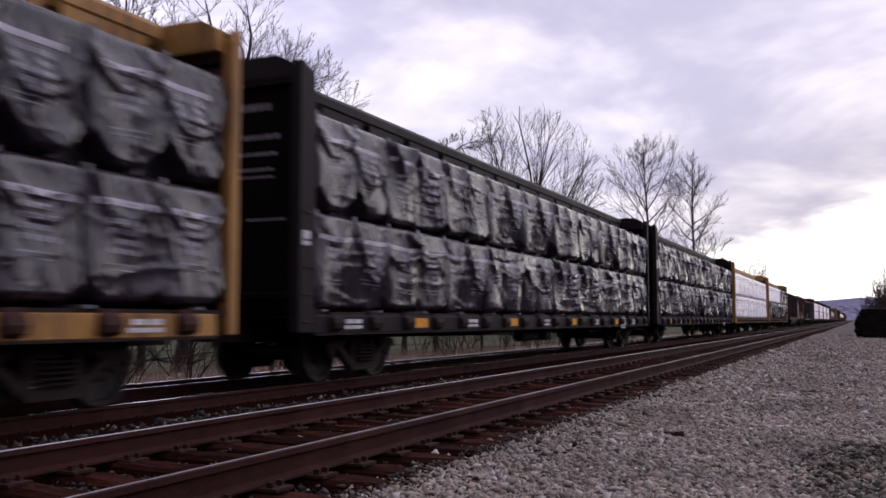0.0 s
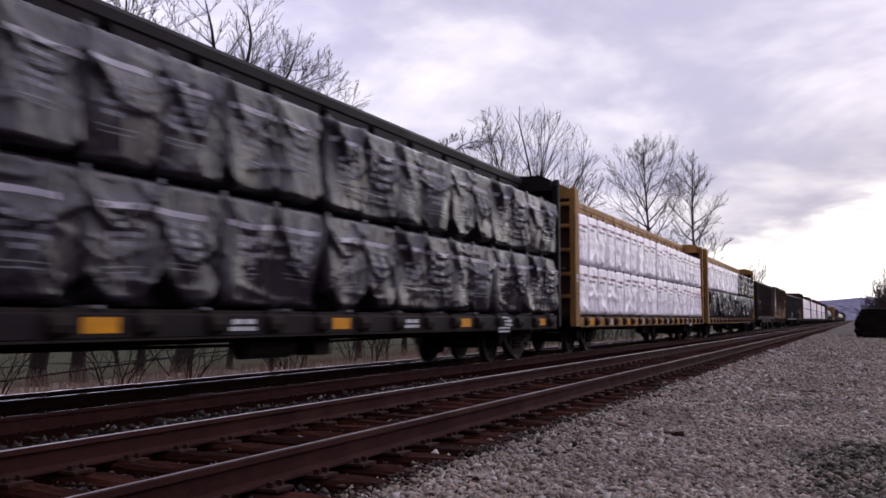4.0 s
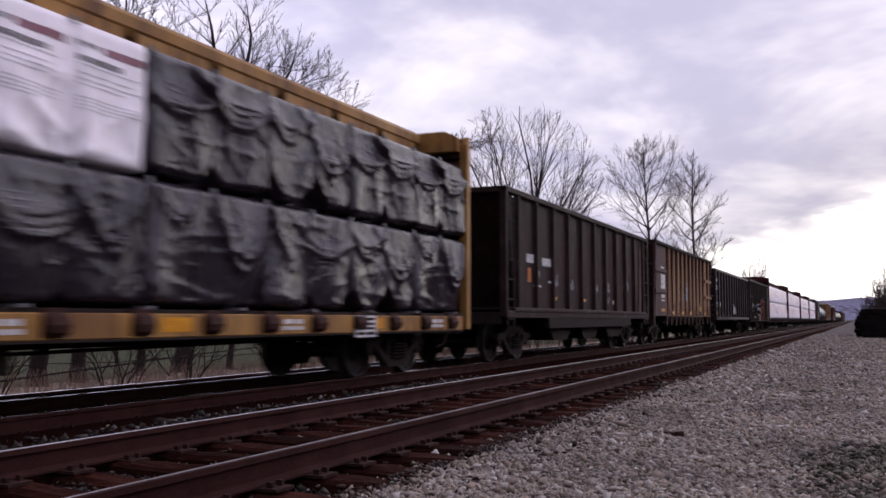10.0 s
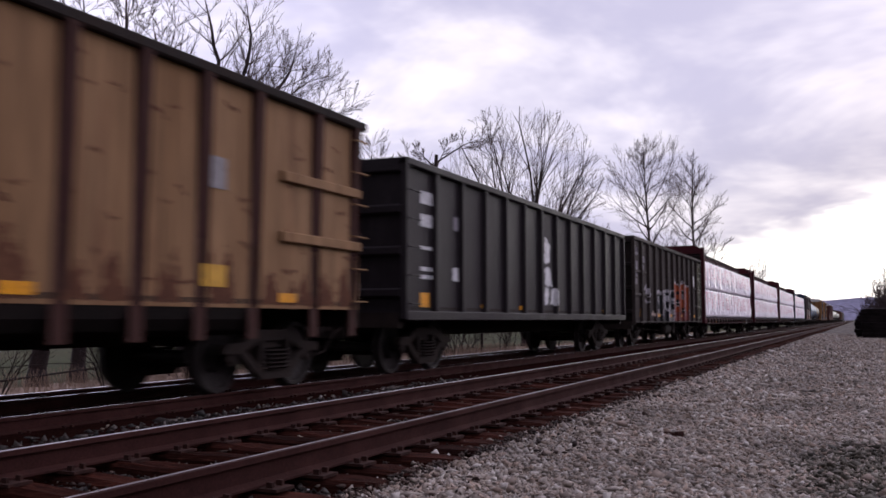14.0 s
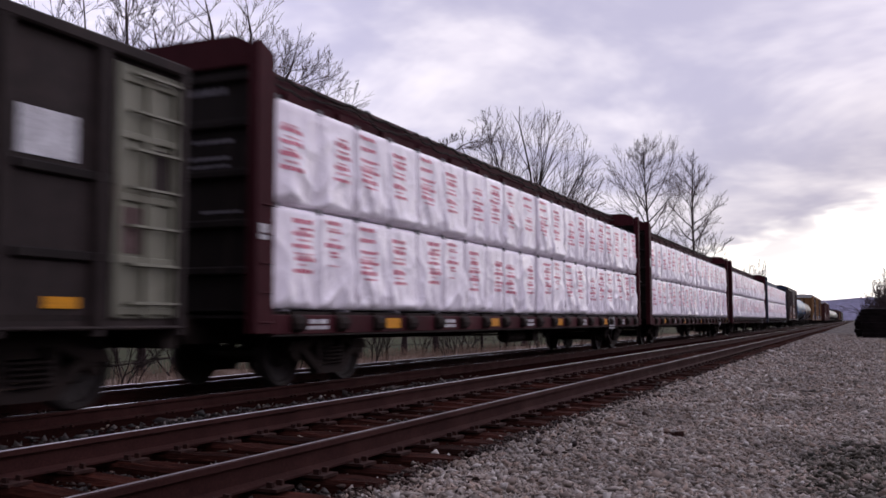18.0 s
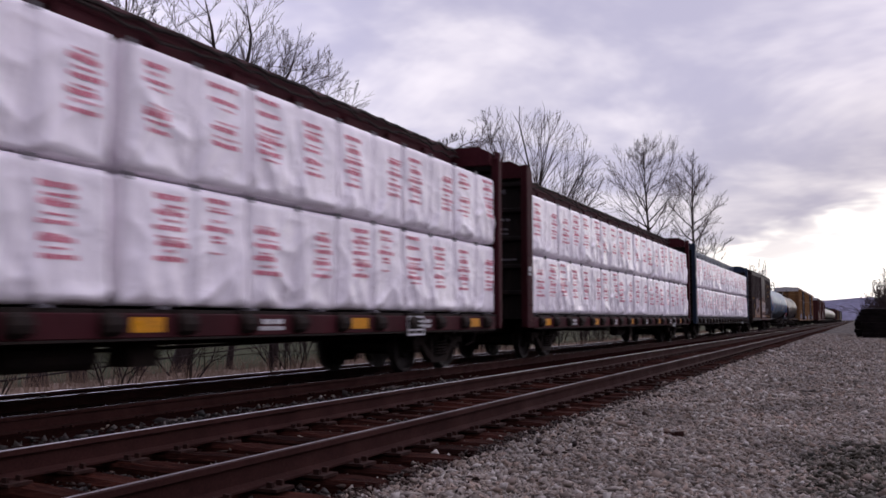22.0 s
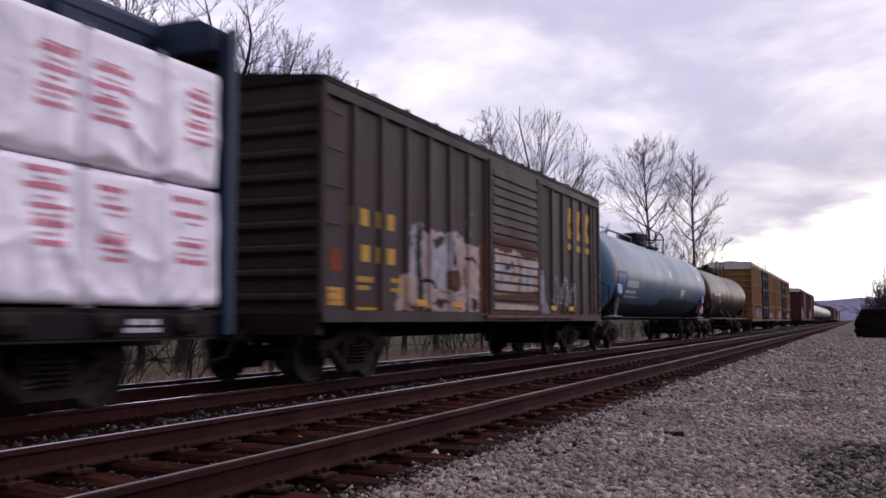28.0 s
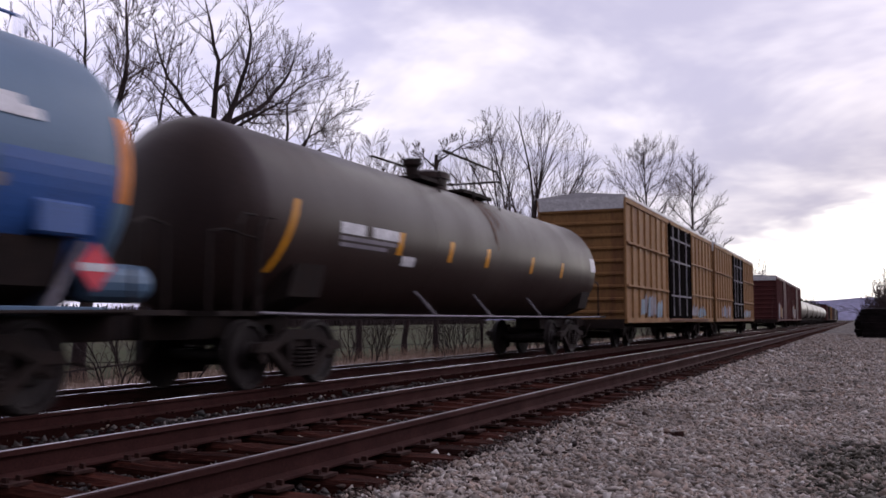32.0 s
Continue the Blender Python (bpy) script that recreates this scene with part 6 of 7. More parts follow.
plate(coal, "reflector", 1.405, 0.75, 1.1, 1.15, 1.4, M["reflector"], "yellow reflective marker")
plate(coal, "placard", 1.405, 2.15, 2.4, 1.65, 1.9, M["white"])
plate(coal, "decal", 1.405, 2.2, 2.4, 2.6, 2.85, M["spray_grey"])


def coal_side(y):
    d = abs((y - 0.07) - round((y - 0.07) / 1.2123) * 1.2123)
    return 1.404 + 0.10 * min(1.0, max(0.0, (0.074 - d) / 0.025))


E0 = 7.75
mural(coal, E0 - 0.1, E0 + 1.4, 1.1, 3.3, coal_side, [
    ("white", "field", [(E0, 2.30), (E0 + 0.05, 2.95), (E0 + 0.45, 2.75), (E0 + 0.40, 2.30)]), ("white", "field", [(E0 + 0.05, 1.75), (E0 + 0.05, 2.2), (E0 + 0.42, 2.2), (E0 + 0.62, 1.75)]),
    ("white", "field", [(E0 - 0.02, 1.3), (E0 + 0.05, 1.7), (E0 + 0.35, 1.7), (E0 + 0.3, 1.3)]), ("white", "field", [(E0 + 0.45, 1.3), (E0 + 0.55, 1.68), (E0 + 0.8, 1.68), (E0 + 1.15, 1.3)]),
], name="emblem")
for y in (3.6, 5.9, 8.6, 11.0, 13.3):
    plate(coal, "reflector", 1.405, y, y + 0.3, 1.15, 1.24, M["reflector"])
ladder(coal, 1.47, 0.1, 0.5, 1.2, 3.1, M["gon_black"], 5)

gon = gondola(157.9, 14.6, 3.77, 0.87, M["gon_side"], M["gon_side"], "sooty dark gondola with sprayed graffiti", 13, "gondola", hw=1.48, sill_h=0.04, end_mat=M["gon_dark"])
part("corner_panel", blocks((1.36, 1.384, 13.55, 14.55, 0.95, 3.6)), M["green_grey"], gon, "pale green grey repainted corner")
for y in (13.58, 14.02, 14.46):
    part("corner_batten", bevelled(1.384, 1.44, y - 0.045, y + 0.045, 0.95, 3.58, 0.012), M["green_grey"], gon)
for z in (1.02, 1.55, 2.2, 2.85, 3.45):
    part("corner_batten", bevelled(1.384, 1.42, 13.6, 14.44, z - 0.04, z + 0.04, 0.01), M["green_grey"], gon)
plate(gon, "patch", 1.386, 13.68, 13.95, 1.62, 2.1, M["rib_worn"], "rusty worn patch")
plate(gon, "patch", 1.386, 14.1, 14.38, 2.3, 2.76, M["gon_side"], "sooty patch")
ladder(gon, 1.4, 13.75, 14.45, 1.1, 3.5, M["green_grey"], 7, r=0.022)
plate(gon, "placard", 1.385, 12.35, 13.05, 2.45, 2.9, M["white"], "white square decal")
for z in (1.75, 2.55):
    part("stiffener", bevelled(1.38, 1.44, 0.1, 2.2, z, z + 0.1), M["gon_side"], gon)
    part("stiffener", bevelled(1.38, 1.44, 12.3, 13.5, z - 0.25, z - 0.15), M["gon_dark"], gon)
lettering(gon, 1.385, 1.35, 2.7, [(0, 0.25, 0.75, 0.22, 4), (0.1, -0.02, 0.5, 0.22, 3)], M["spray_grey"], label="worn white lettering")
lettering(gon, 1.385, 0.2, 2.3, [(0, 0.35, 0.75, 0.3, 2), (0.1, 0.1, 0.6, 0.22, 2), (0.3, -0.15, 0.3, 0.2, 1)], M["spray_grey"], "chalk_mark")
plate(gon, "reflector", 1.385, 1.2, 1.6, 1.05, 1.3, M["reflector"], "yellow reflective marker")
for y in (4.35, 6.85, 9.43, 12.7):
    plate(gon, "reflector", 1.392, y, y + 0.42, 1.04, 1.15, M["reflector"])


def graffiti(car, x, y0, y1, z0, z1, mats, seed, n=9, name="graffiti", label=""):
    """Sprayed shapes: leaning angular letters, each in its own paint, one lying over the other."""
    rnd = random.Random(seed)
    by = {}
    for k in range(n):
        c = y0 + (k + 0.5) * (y1 - y0) / n
        w = (y1 - y0) / n * rnd.uniform(0.35, 0.75)
        lo, hi = z0 + rnd.uniform(0, 0.18) * (z1 - z0), z1 - rnd.uniform(0, 0.35) * (z1 - z0)
        lean = rnd.uniform(-0.12, 0.12)
        m = rnd.choice(mats)
        out = [(c - w, lo), (c - w * 0.2, lo + 0.05), (c + w * rnd.uniform(0.2, 0.9), lo), (c + w * 0.8 + lean, hi - 0.2), (c + w * rnd.uniform(0, 0.5) + lean, hi), (c - w * 0.9 + lean, hi - rnd.uniform(0, 0.25))]
        by.setdefault(m, []).append((out, x + 0.002 * k))
    for m, outs in by.items():
        for out, xx in outs:
            part(name, prism(bmesh.new(), out, "x", xx, xx + 0.002), M[m], car, label or "sprayed graffiti shape")


def sprayed(car, x, outline, mat, k, label="sprayed graffiti shape"):
    """One sprayed field or stroke on the side, over the ribs."""
    part("graffiti", prism(bmesh.new(), outline, "x", x + 0.0025 * k, x + 0.0025 * k + 0.002), M[mat], car, label)


def blob(y, z, w, h, seed, n=14, jag=0.16):
    """A rounded uneven outline."""
    rnd = random.Random(seed)
    return [(y + w / 2 * math.cos(a) * (1 + rnd.uniform(-jag, jag)), z + h / 2 * math.copysign(abs(math.sin(a)) ** 0.6, math.sin(a)) * (1 + rnd.uniform(-jag, jag))) for a in np.linspace(0, 2 * math.pi, n, endpoint=False)]


def gon_side(y):
    """The side of the sooty gondola: flat sheet with raised ribs."""
    d = abs((y - 0.07) - round((y - 0.07) / 1.205) * 1.205)
    return 1.384 + 0.10 * min(1.0, max(0.0, (0.074 - d) / 0.025))


L, F, W, B, G, O = "line", "field", "spray_white", "spray_black", "spray_grey", "spray_orange"
mural(gon, 1.6, 12.2, 0.87, 2.75, gon_side, [
    (B, F, [(3.92, 0.87), (3.85, 1.74), (4.27, 1.98), (5.06, 1.97), (6.43, 2.08), (7.73, 1.98), (7.73, 0.87)]),
    (W, L, [(4.13, 0.87), (4.08, 1.48), (3.93, 1.69), (4.08, 1.87), (4.44, 1.98), (4.83, 1.97), (4.99, 1.80), (4.88, 1.68)], 0.13),
    (W, L, [(4.22, 0.95), (4.18, 1.40)], 0.11), (W, L, [(4.90, 1.7), (5.02, 1.46), (5.06, 1.31), (4.85, 1.15)], 0.10),
    (W, L, [(4.49, 1.70), (4.53, 1.64)], 0.22), (W, L, [(4.56, 1.26), (4.58, 1.2)], 0.20),
    (W, L, [(5.06, 1.95), (5.2, 1.98), (5.31, 1.61), (5.20, 1.25)], 0.10), (G, L, [(5.27, 1.9), (5.38, 1.5), (5.28, 1.2)], 0.08),
    (W, L, [(5.40, 1.99), (5.57, 2.02), (5.66, 1.56), (5.44, 1.1), (5.21, 0.87)], 0.10), (G, L, [(5.52, 1.0), (5.74, 1.5), (5.68, 1.95)], 0.07),
    (W, L, [(5.76, 2.03), (6.31, 2.05), (6.58, 1.84), (6.21, 1.49), (6.5, 1.2), (6.75, 1.15)], 0.09),
    (W, L, [(5.81, 1.9), (5.88, 1.51), (6.16, 1.11), (6.11, 0.87)], 0.10), (W, L, [(6.03, 1.80), (6.06, 1.72)], 0.16), (G, L, [(6.15, 0.87), (6.2, 1.3)], 0.15),
    (W, L, [(6.57, 1.96), (6.77, 2.04), (6.92, 1.85), (7.02, 2.06), (7.45, 2.07), (7.62, 1.92), (7.80, 1.86)], 0.075),
    (G, L, [(6.92, 1.85), (6.96, 1.27), (7.0, 1.0)], 0.13), (W, L, [(6.75, 1.5), (6.8, 1.1), (6.95, 0.87)], 0.12), (W, L, [(7.3, 1.72), (7.31, 1.62)], 0.17), (W, L, [(7.22, 1.28), (7.24, 1.18)], 0.15), (W, L, [(7.15, 0.87), (7.3, 1.0)], 0.14),
    (O, F, [(7.78, 0.87), (7.86, 2.55), (8.2, 2.42), (8.6, 2.30), (9.30, 2.31), (9.28, 0.87)]),
    (O, F, [(9.38, 0.87), (9.36, 2.46), (10.1, 2.46), (10.5, 2.40), (11.2, 2.42), (11.18, 0.87)]),
    ("spray_red", F, [(7.78, 0.87), (7.8, 1.5), (8.5, 1.25), (9.28, 1.6), (9.28, 0.87)]), ("spray_red", F, [(9.38, 0.87), (9.38, 1.3), (10.4, 1.5), (11.18, 1.2), (11.18, 0.87)]),
    (G, L, [(8.02, 1.98), (8.08, 1.1)], 0.13), (G, L, [(8.75, 2.25), (8.83, 0.95)], 0.14), (G, L, [(9.64, 2.13), (9.67, 1.84)], 0.11), (G, L, [(10.55, 2.37), (10.62, 1.13)], 0.14), (G, L, [(11.39, 2.29), (11.46, 0.95)], 0.18),
    (B, F, [(8.23, 1.5), (8.23, 1.76), (8.56, 1.76), (8.56, 1.5)]), (B, F, [(9.59, 2.0), (9.59, 2.14), (9.94, 2.14), (9.94, 2.0)]), (B, F, [(9.87, 1.68), (9.87, 1.86), (10.22, 1.86), (10.22, 1.68)]), (B, F, [(9.6, 1.2), (9.6, 1.42), (9.9, 1.42), (9.9, 1.2)]), (B, F, [(8.3, 2.0), (8.3, 2.12), (8.5, 2.12), (8.5, 2.0)]),
    (W, L, [(8.2, 1.64), (8.55, 1.62)], 0.035), (W, L, [(8.2, 1.48), (8.6, 1.47)], 0.035), (W, L, [(9.75, 2.0), (9.97, 2.0)], 0.03), (W, L, [(9.7, 1.67), (10.25, 1.66)], 0.03), (W, L, [(9.65, 1.3), (9.9, 1.3)], 0.03),
    (W, L, [(7.86, 2.44), (8.2, 2.47), (8.45, 2.38)], 0.07), (W, L, [(8.55, 2.31), (9.26, 2.32)], 0.07), (W, L, [(9.36, 2.44), (9.9, 2.52), (10.42, 2.44)], 0.06), (W, L, [(10.5, 2.38), (10.84, 2.42), (11.31, 2.34), (11.6, 2.06)], 0.06),
    (W, L, [(8.05, 2.45), (8.1, 2.62)], 0.06), (W, L, [(9.6, 2.48), (9.66, 2.6)], 0.05), (G, L, [(11.42, 1.6), (11.75, 1.59)], 0.05), (G, L, [(11.42, 1.35), (11.75, 1.34)], 0.05), (W, L, [(11.45, 1.2), (11.75, 1.19)], 0.04),
    (W, L, [(2.0, 2.0), (2.3, 2.14), (2.2, 1.8), (2.55, 2.05), (2.5, 1.75), (2.85, 1.95), (2.8, 1.7), (3.05, 1.85)], 0.11), (G, L, [(2.1, 1.6), (2.7, 1.55), (3.0, 1.65)], 0.10),
    ("pink", L, [(3.3, 1.1), (3.5, 1.22), (3.62, 1.08), (3.75, 1.2)], 0.10),
])
tank = part("brake_reservoir", lathe(bmesh.new(), [(6.9, 0.05), (6.95, 0.18), (7.05, 0.24), (8.2, 0.24), (8.3, 0.18), (8.35, 0.05)], "y", 14, (0.95, 0, 0.56)), M["iron"], gon, "grimy black air reservoir")
part("brake_cylinder", bevelled(0.75, 1.2, 8.5, 8.95, 0.36, 0.8, 0.05), M["iron"], gon)
part("brake_rod", tube(bmesh.new(), [(0.9, 3.2, 0.62), (0.9, 6.9, 0.5), (0.9, 11.6, 0.6)], 0.02, 6), M["iron"], gon)
for k in range(3):
    ring = [(0.25 + 0.26 * k + 0.14 * math.cos(a), 3.3 + 0.13 * math.sin(a)) for a in np.linspace(0.5 + k, 5.4 + k, 12)]
    part("graffiti", tube(bmesh.new(), [(1.385, a, b) for a, b in ring], 0.028, 5), M["spray_grey"], gon, "pale sprayed loop")


# ---- boxcars ----
def boxcar(s, length, top, bottom, side, roof_mat, label, n_ribs, door, door_mat, hw=1.5, ridge=0.16, end_mat=None, tr=1.75, slats=0, name="boxcar"):
    """A closed car: ribbed side sheets, corrugated ends, a ridged roof and a sliding door on each side."""
    car = thing(name, label, "boxcar", "boxcars of the freight train")
    end_mat = end_mat or side
    rd = 0.06
    part("body", blocks((-hw + rd, hw - rd, 0.06, length - 0.06, bottom, top - 0.04)), side, car)
    bm = bmesh.new()
    prism(bm, [(-hw, top - 0.08), (hw, top - 0.08), (hw, top), (0, top + ridge), (-hw, top)], "y", 0.0, length)
    rf = part("roof", bm, roof_mat, car, "ridged sheet roof")
    part("roof_seams", blocks(*[(-0.95 * hw, 0.95 * hw, y - 0.03, y + 0.03, top + 0.01, top + ridge * 0.55) for y in np.linspace(0.5, length - 0.5, 13)]), roof_mat, rf)
    part("center_sill", blocks((-0.35, 0.35, 0, length, 0.62, bottom)), M["iron"], car)
    for x in (1, -1):
        def span(a, b):
            return min(x * a, x * b), max(x * a, x * b)
        part("side_sill", blocks((*span(hw - 0.1, hw + 0.01), 0.03, length - 0.03, bottom - 0.12, bottom + 0.05)), side, car)
        part("top_rail", bevelled(*span(hw - 0.07, hw + 0.004), 0.02, length - 0.02, top - 0.26, top - 0.09, 0.01), side, car)
        for k in range(n_ribs + 1):
            y = 0.05 + k * (length - 0.1) / n_ribs
            if door[0] - 0.1 < y < door[1] + 0.1:
                continue
            r = part("rib", shared(f"boxrib{s}", lambda: prism(bmesh.new(), [(0, -0.075), (rd, -0.05), (rd, 0.05), (0, 0.075)], "z", bottom, top - 0.2)), side, car)
            r.matrix_basis = pose(x * (hw - rd), y, 0, 0, 0, 0 if x > 0 else 180)
        d = part("door", bevelled(*span(hw - 0.06, hw + 0.02), door[0], door[1], bottom + 0.03, top - 0.25, 0.012), door_mat, car, "sliding door")
        if slats:
            for k in range(slats):
                z = bottom + 0.12 + k * (top - bottom - 0.45) / slats
                part("panel", bevelled(*span(hw + 0.02, hw + 0.055), door[0] + 0.12, door[1] - 0.12, z, z + (top - bottom - 0.45) / slats * 0.72, 0.015), door_mat, d)
        for y in (door[0], door[1]):
            part("door_post", blocks((*span(hw - 0.02, hw + 0.05), y - 0.06, y + 0.06, bottom, top - 0.2)), door_mat, d)
        part("door_track", blocks((*span(hw - 0.02, hw + 0.07), door[0] - 0.3, door[1] + (door[1] - door[0]), bottom - 0.05, bottom + 0.01)), M["rust"], car)
    for y, sg in ((0, 1), (length, -1)):
        n = 9
        for k in range(n):
            z = bottom + 0.15 + k * (top - bottom - 0.3) / n
            part("end_corrugation", bevelled(-hw + 0.08, hw - 0.08, min(y, y + sg * 0.08), max(y, y + sg * 0.08), z, z + 0.16, 0.05), end_mat, car)
        for x in (1, -1):
            part("corner_post", bevelled(min(x * (hw - 0.09), x * (hw + 0.002)), max(x * (hw - 0.09), x * (hw + 0.002)), min(y, y + sg * 0.1), max(y, y + sg * 0.1), bottom, top - 0.08, 0.01), side, car)
        part("end_sill", blocks((-1.4, 1.4, min(y, y + sg * 0.2), max(y, y + sg * 0.2), bottom - 0.3, bottom)), M["iron"], car)
    truck(car, tr)
    truck(car, length - tr)
    couplers(car, length)
    rides(car, s)
    return car


box = boxcar(271.45, 15.35, 4.40, 1.02, M["box_grey"], M["gon_dark"], "dark weathered boxcar with yellow lettering and graffiti", 17, (6.45, 9.55), M["box_grey"], slats=15)
for y, w in ((0.86, 0.22), (1.18, 0.24), (1.70, 0.23), (2.06, 0.24)):
    lettering(box, 1.445, y, 2.36, [(0, 0, w, 0.26, 1)], M["gold"], "letter")
for y, w in ((0.98, 0.1), (1.20, 0.26), (1.70, 0.24), (2.06, 0.26)):
    lettering(box, 1.445, y, 1.81, [(0, 0, w, 0.26, 1)], M["gold"], "letter")
lettering(box, 1.445, 1.1, 1.1, [(0, 0.40, 0.5, 0.09, 3), (0, 0.28, 0.4, 0.07, 3), (1.1, 0.42, 0.5, 0.08, 3), (1.1, 0.28, 0.5, 0.06, 3), (0, -0.02, 0.6, 0.04, 1)], M["gold"], "stencil")
for y, w in ((12.25, 0.58), (13.1, 0.52), (13.95, 0.52)):
    bm = bmesh.new()
    for out in ([(0, 0), (w, 0), (w, 0.16), (0, 0.16)], [(0.05, 0.3), (w * 0.9, 0.3), (w, 0.5), (w * 0.7, 0.55), (w * 0.55, 0.46), (w * 0.3, 0.6), (0, 0.75)], [(0, 0.75), (w * 0.3, 0.66), (w * 0.6, 0.9), (w, 0.85), (w * 0.9, 1.08), (0.08, 1.1)]):
        prism(bm, [(y + a, 2.75 + b) for a, b in out], "x", 1.441, 1.449)
    part("letter", bm, M["gold"], box, "large yellow mark underlined")
plate(box, "decal", 1.445, 0.30, 0.60, 1.64, 1.96, M["spray_orange"], "faded orange decal")
plate(box, "reflector", 1.445, 0.24, 0.66, 1.14, 1.40, M["reflector"], "yellow reflective decal")
lettering(box, 1.452, 0.26, 1.16, [(0, 0.04, 0.36, 0.03, 3), (0, 0.16, 0.3, 0.03, 2)], M["ink_dark"], "stencil")
plate(box, "decal", 1.445, 14.33, 14.62, 1.62, 1.90, M["spray_orange"])
lettering(box, 1.452, 14.36, 1.66, [(0, 0.03, 0.22, 0.04, 3), (0.02, 0.12, 0.18, 0.06, 1)], M["gold"], "stencil")
plate(box, "reflector", 1.445, 14.33, 14.62, 1.14, 1.38, M["reflector"])
lettering(box, 1.452, 14.36, 1.16, [(0, 0.03, 0.22, 0.03, 3), (0, 0.12, 0.2, 0.03, 2)], M["ink_dark"], "stencil")
part("door_edge", bevelled(1.44, 1.475, 14.72, 14.80, 1.1, 4.2, 0.01), M["box_grey"], box)
ladder(box, 1.45, 14.85, 15.25, 1.2, 2.7, M["box_grey"], 4)
ladder(box, 1.45, 0.12, 0.5, 2.3, 3.9, M["box_grey"], 4)
for y in (3.05, 4.6, 8.0, 10.6, 12.1):
    plate(box, "reflector", 1.505, y, y + 0.42, 1.16, 1.27, M["reflector"])



def box_side(y):
    """The boxcar's side: sheet with raised ribs."""
    d = abs((y - 0.05) - round((y - 0.05) / 0.897) * 0.897)
    return 1.444 + 0.06 * min(1.0, max(0.0, (0.078 - d) / 0.025))


def box_door(y):
    return 1.558


rr = random.Random(91)
grime = []
for c in range(60):                                     # rust that creeps up from the sill and down from the ribs
    a, w, h = rr.uniform(0.2, 15.0), rr.uniform(0.08, 0.3), rr.uniform(0.05, 0.28)
    if not 6.3 < a < 9.7:
        grime.append(("rust_run", "field", [(a - w, 1.03), (a - w * 0.7, 1.03 + h * 0.6), (a - w * 0.1, 1.03 + h), (a + w * 0.5, 1.03 + h * 0.5), (a + w, 1.03)]))
for c in range(26):
    a, z = rr.uniform(0.3, 15.0), rr.uniform(2.4, 4.0)
    if not 6.3 < a < 9.7:
        grime.append(("rust_run", "line", [(a, z), (a + rr.uniform(-0.02, 0.02), z - rr.uniform(0.15, 0.6))], rr.uniform(0.02, 0.04)))
mural(box, 0.15, 15.1, 1.03, 4.0, lambda y: box_side(y) - 0.0025, grime, (0.03, 0.02))
P = "pink"
mural(box, 2.2, 6.36, 1.08, 2.75, box_side, [
    (P, F, [(2.5, 1.08), (2.7, 1.7), (3.0, 2.3), (3.5, 2.45), (4.2, 2.3), (4.9, 2.5), (5.6, 2.3), (6.3, 2.45), (6.34, 1.08)]),
    (P, F, [(2.36, 1.08), (2.5, 1.6), (2.75, 1.75), (2.95, 1.9), (3.2, 1.08)]), (P, F, [(3.5, 1.08), (3.5, 1.35), (4.6, 1.4), (6.2, 1.35), (6.2, 1.08)]),
    (W, F, [(2.92, 1.70), (2.96, 2.54), (3.40, 2.62), (3.42, 1.5)]), (W, F, [(3.54, 1.55), (3.60, 2.52), (4.3, 2.5), (4.93, 2.58), (4.88, 1.74), (4.2, 1.5)]),
    (P, F, [(4.95, 1.5), (5.02, 2.54), (5.5, 2.3), (5.98, 2.38), (5.9, 1.55)]), (P, F, [(3.6, 2.2), (3.62, 2.52), (4.0, 2.5), (3.95, 2.3)]),
    (B, L, [(3.26, 2.48), (3.22, 2.0), (3.30, 1.5), (3.34, 1.1)], 0.24), (B, L, [(3.30, 1.55), (3.7, 1.62), (3.95, 1.52)], 0.08),
    (B, F, [(3.81, 2.36), (4.4, 2.47), (4.3, 2.36), (4.0, 2.16)]), (B, L, [(4.68, 2.52), (4.72, 2.25), (4.80, 2.0)], 0.17), (B, L, [(5.3, 2.08), (5.7, 2.12), (5.9, 2.04)], 0.07),
    ("rust_run", F, [(4.41, 1.47), (4.45, 1.84), (5.12, 1.86), (5.08, 1.47)]), (B, L, [(4.75, 1.5), (4.8, 1.25), (5.1, 1.2)], 0.12), (B, F, [(3.8, 1.22), (4.1, 1.32), (4.5, 1.28), (4.2, 1.12)]),
    (B, F, [(5.55, 1.12), (5.6, 1.34), (5.95, 1.34), (5.95, 1.12)]), (B, L, [(5.25, 1.9), (5.28, 1.62)], 0.10), (G, L, [(5.45, 2.6), (5.6, 2.45), (5.55, 2.3)], 0.10), (G, L, [(3.62, 1.2), (4.1, 1.45), (4.7, 1.38), (5.3, 1.42)], 0.06),
    ("rust_run", F, [(6.0, 1.08), (6.02, 2.35), (6.2, 2.6), (6.36, 2.5), (6.34, 1.08)]), ("rust_run", L, [(2.7, 1.2), (3.0, 1.12), (3.6, 1.1)], 0.06),
])
for y, z, w in ((5.45, 3.25, 0.2), (5.5, 3.0, 0.28), (5.42, 2.8, 0.16)):
    sprayed(box, 1.444, blob(y, z, w, 0.14, int(y * 100)), "spray_white", 0, "white sprayed dab")
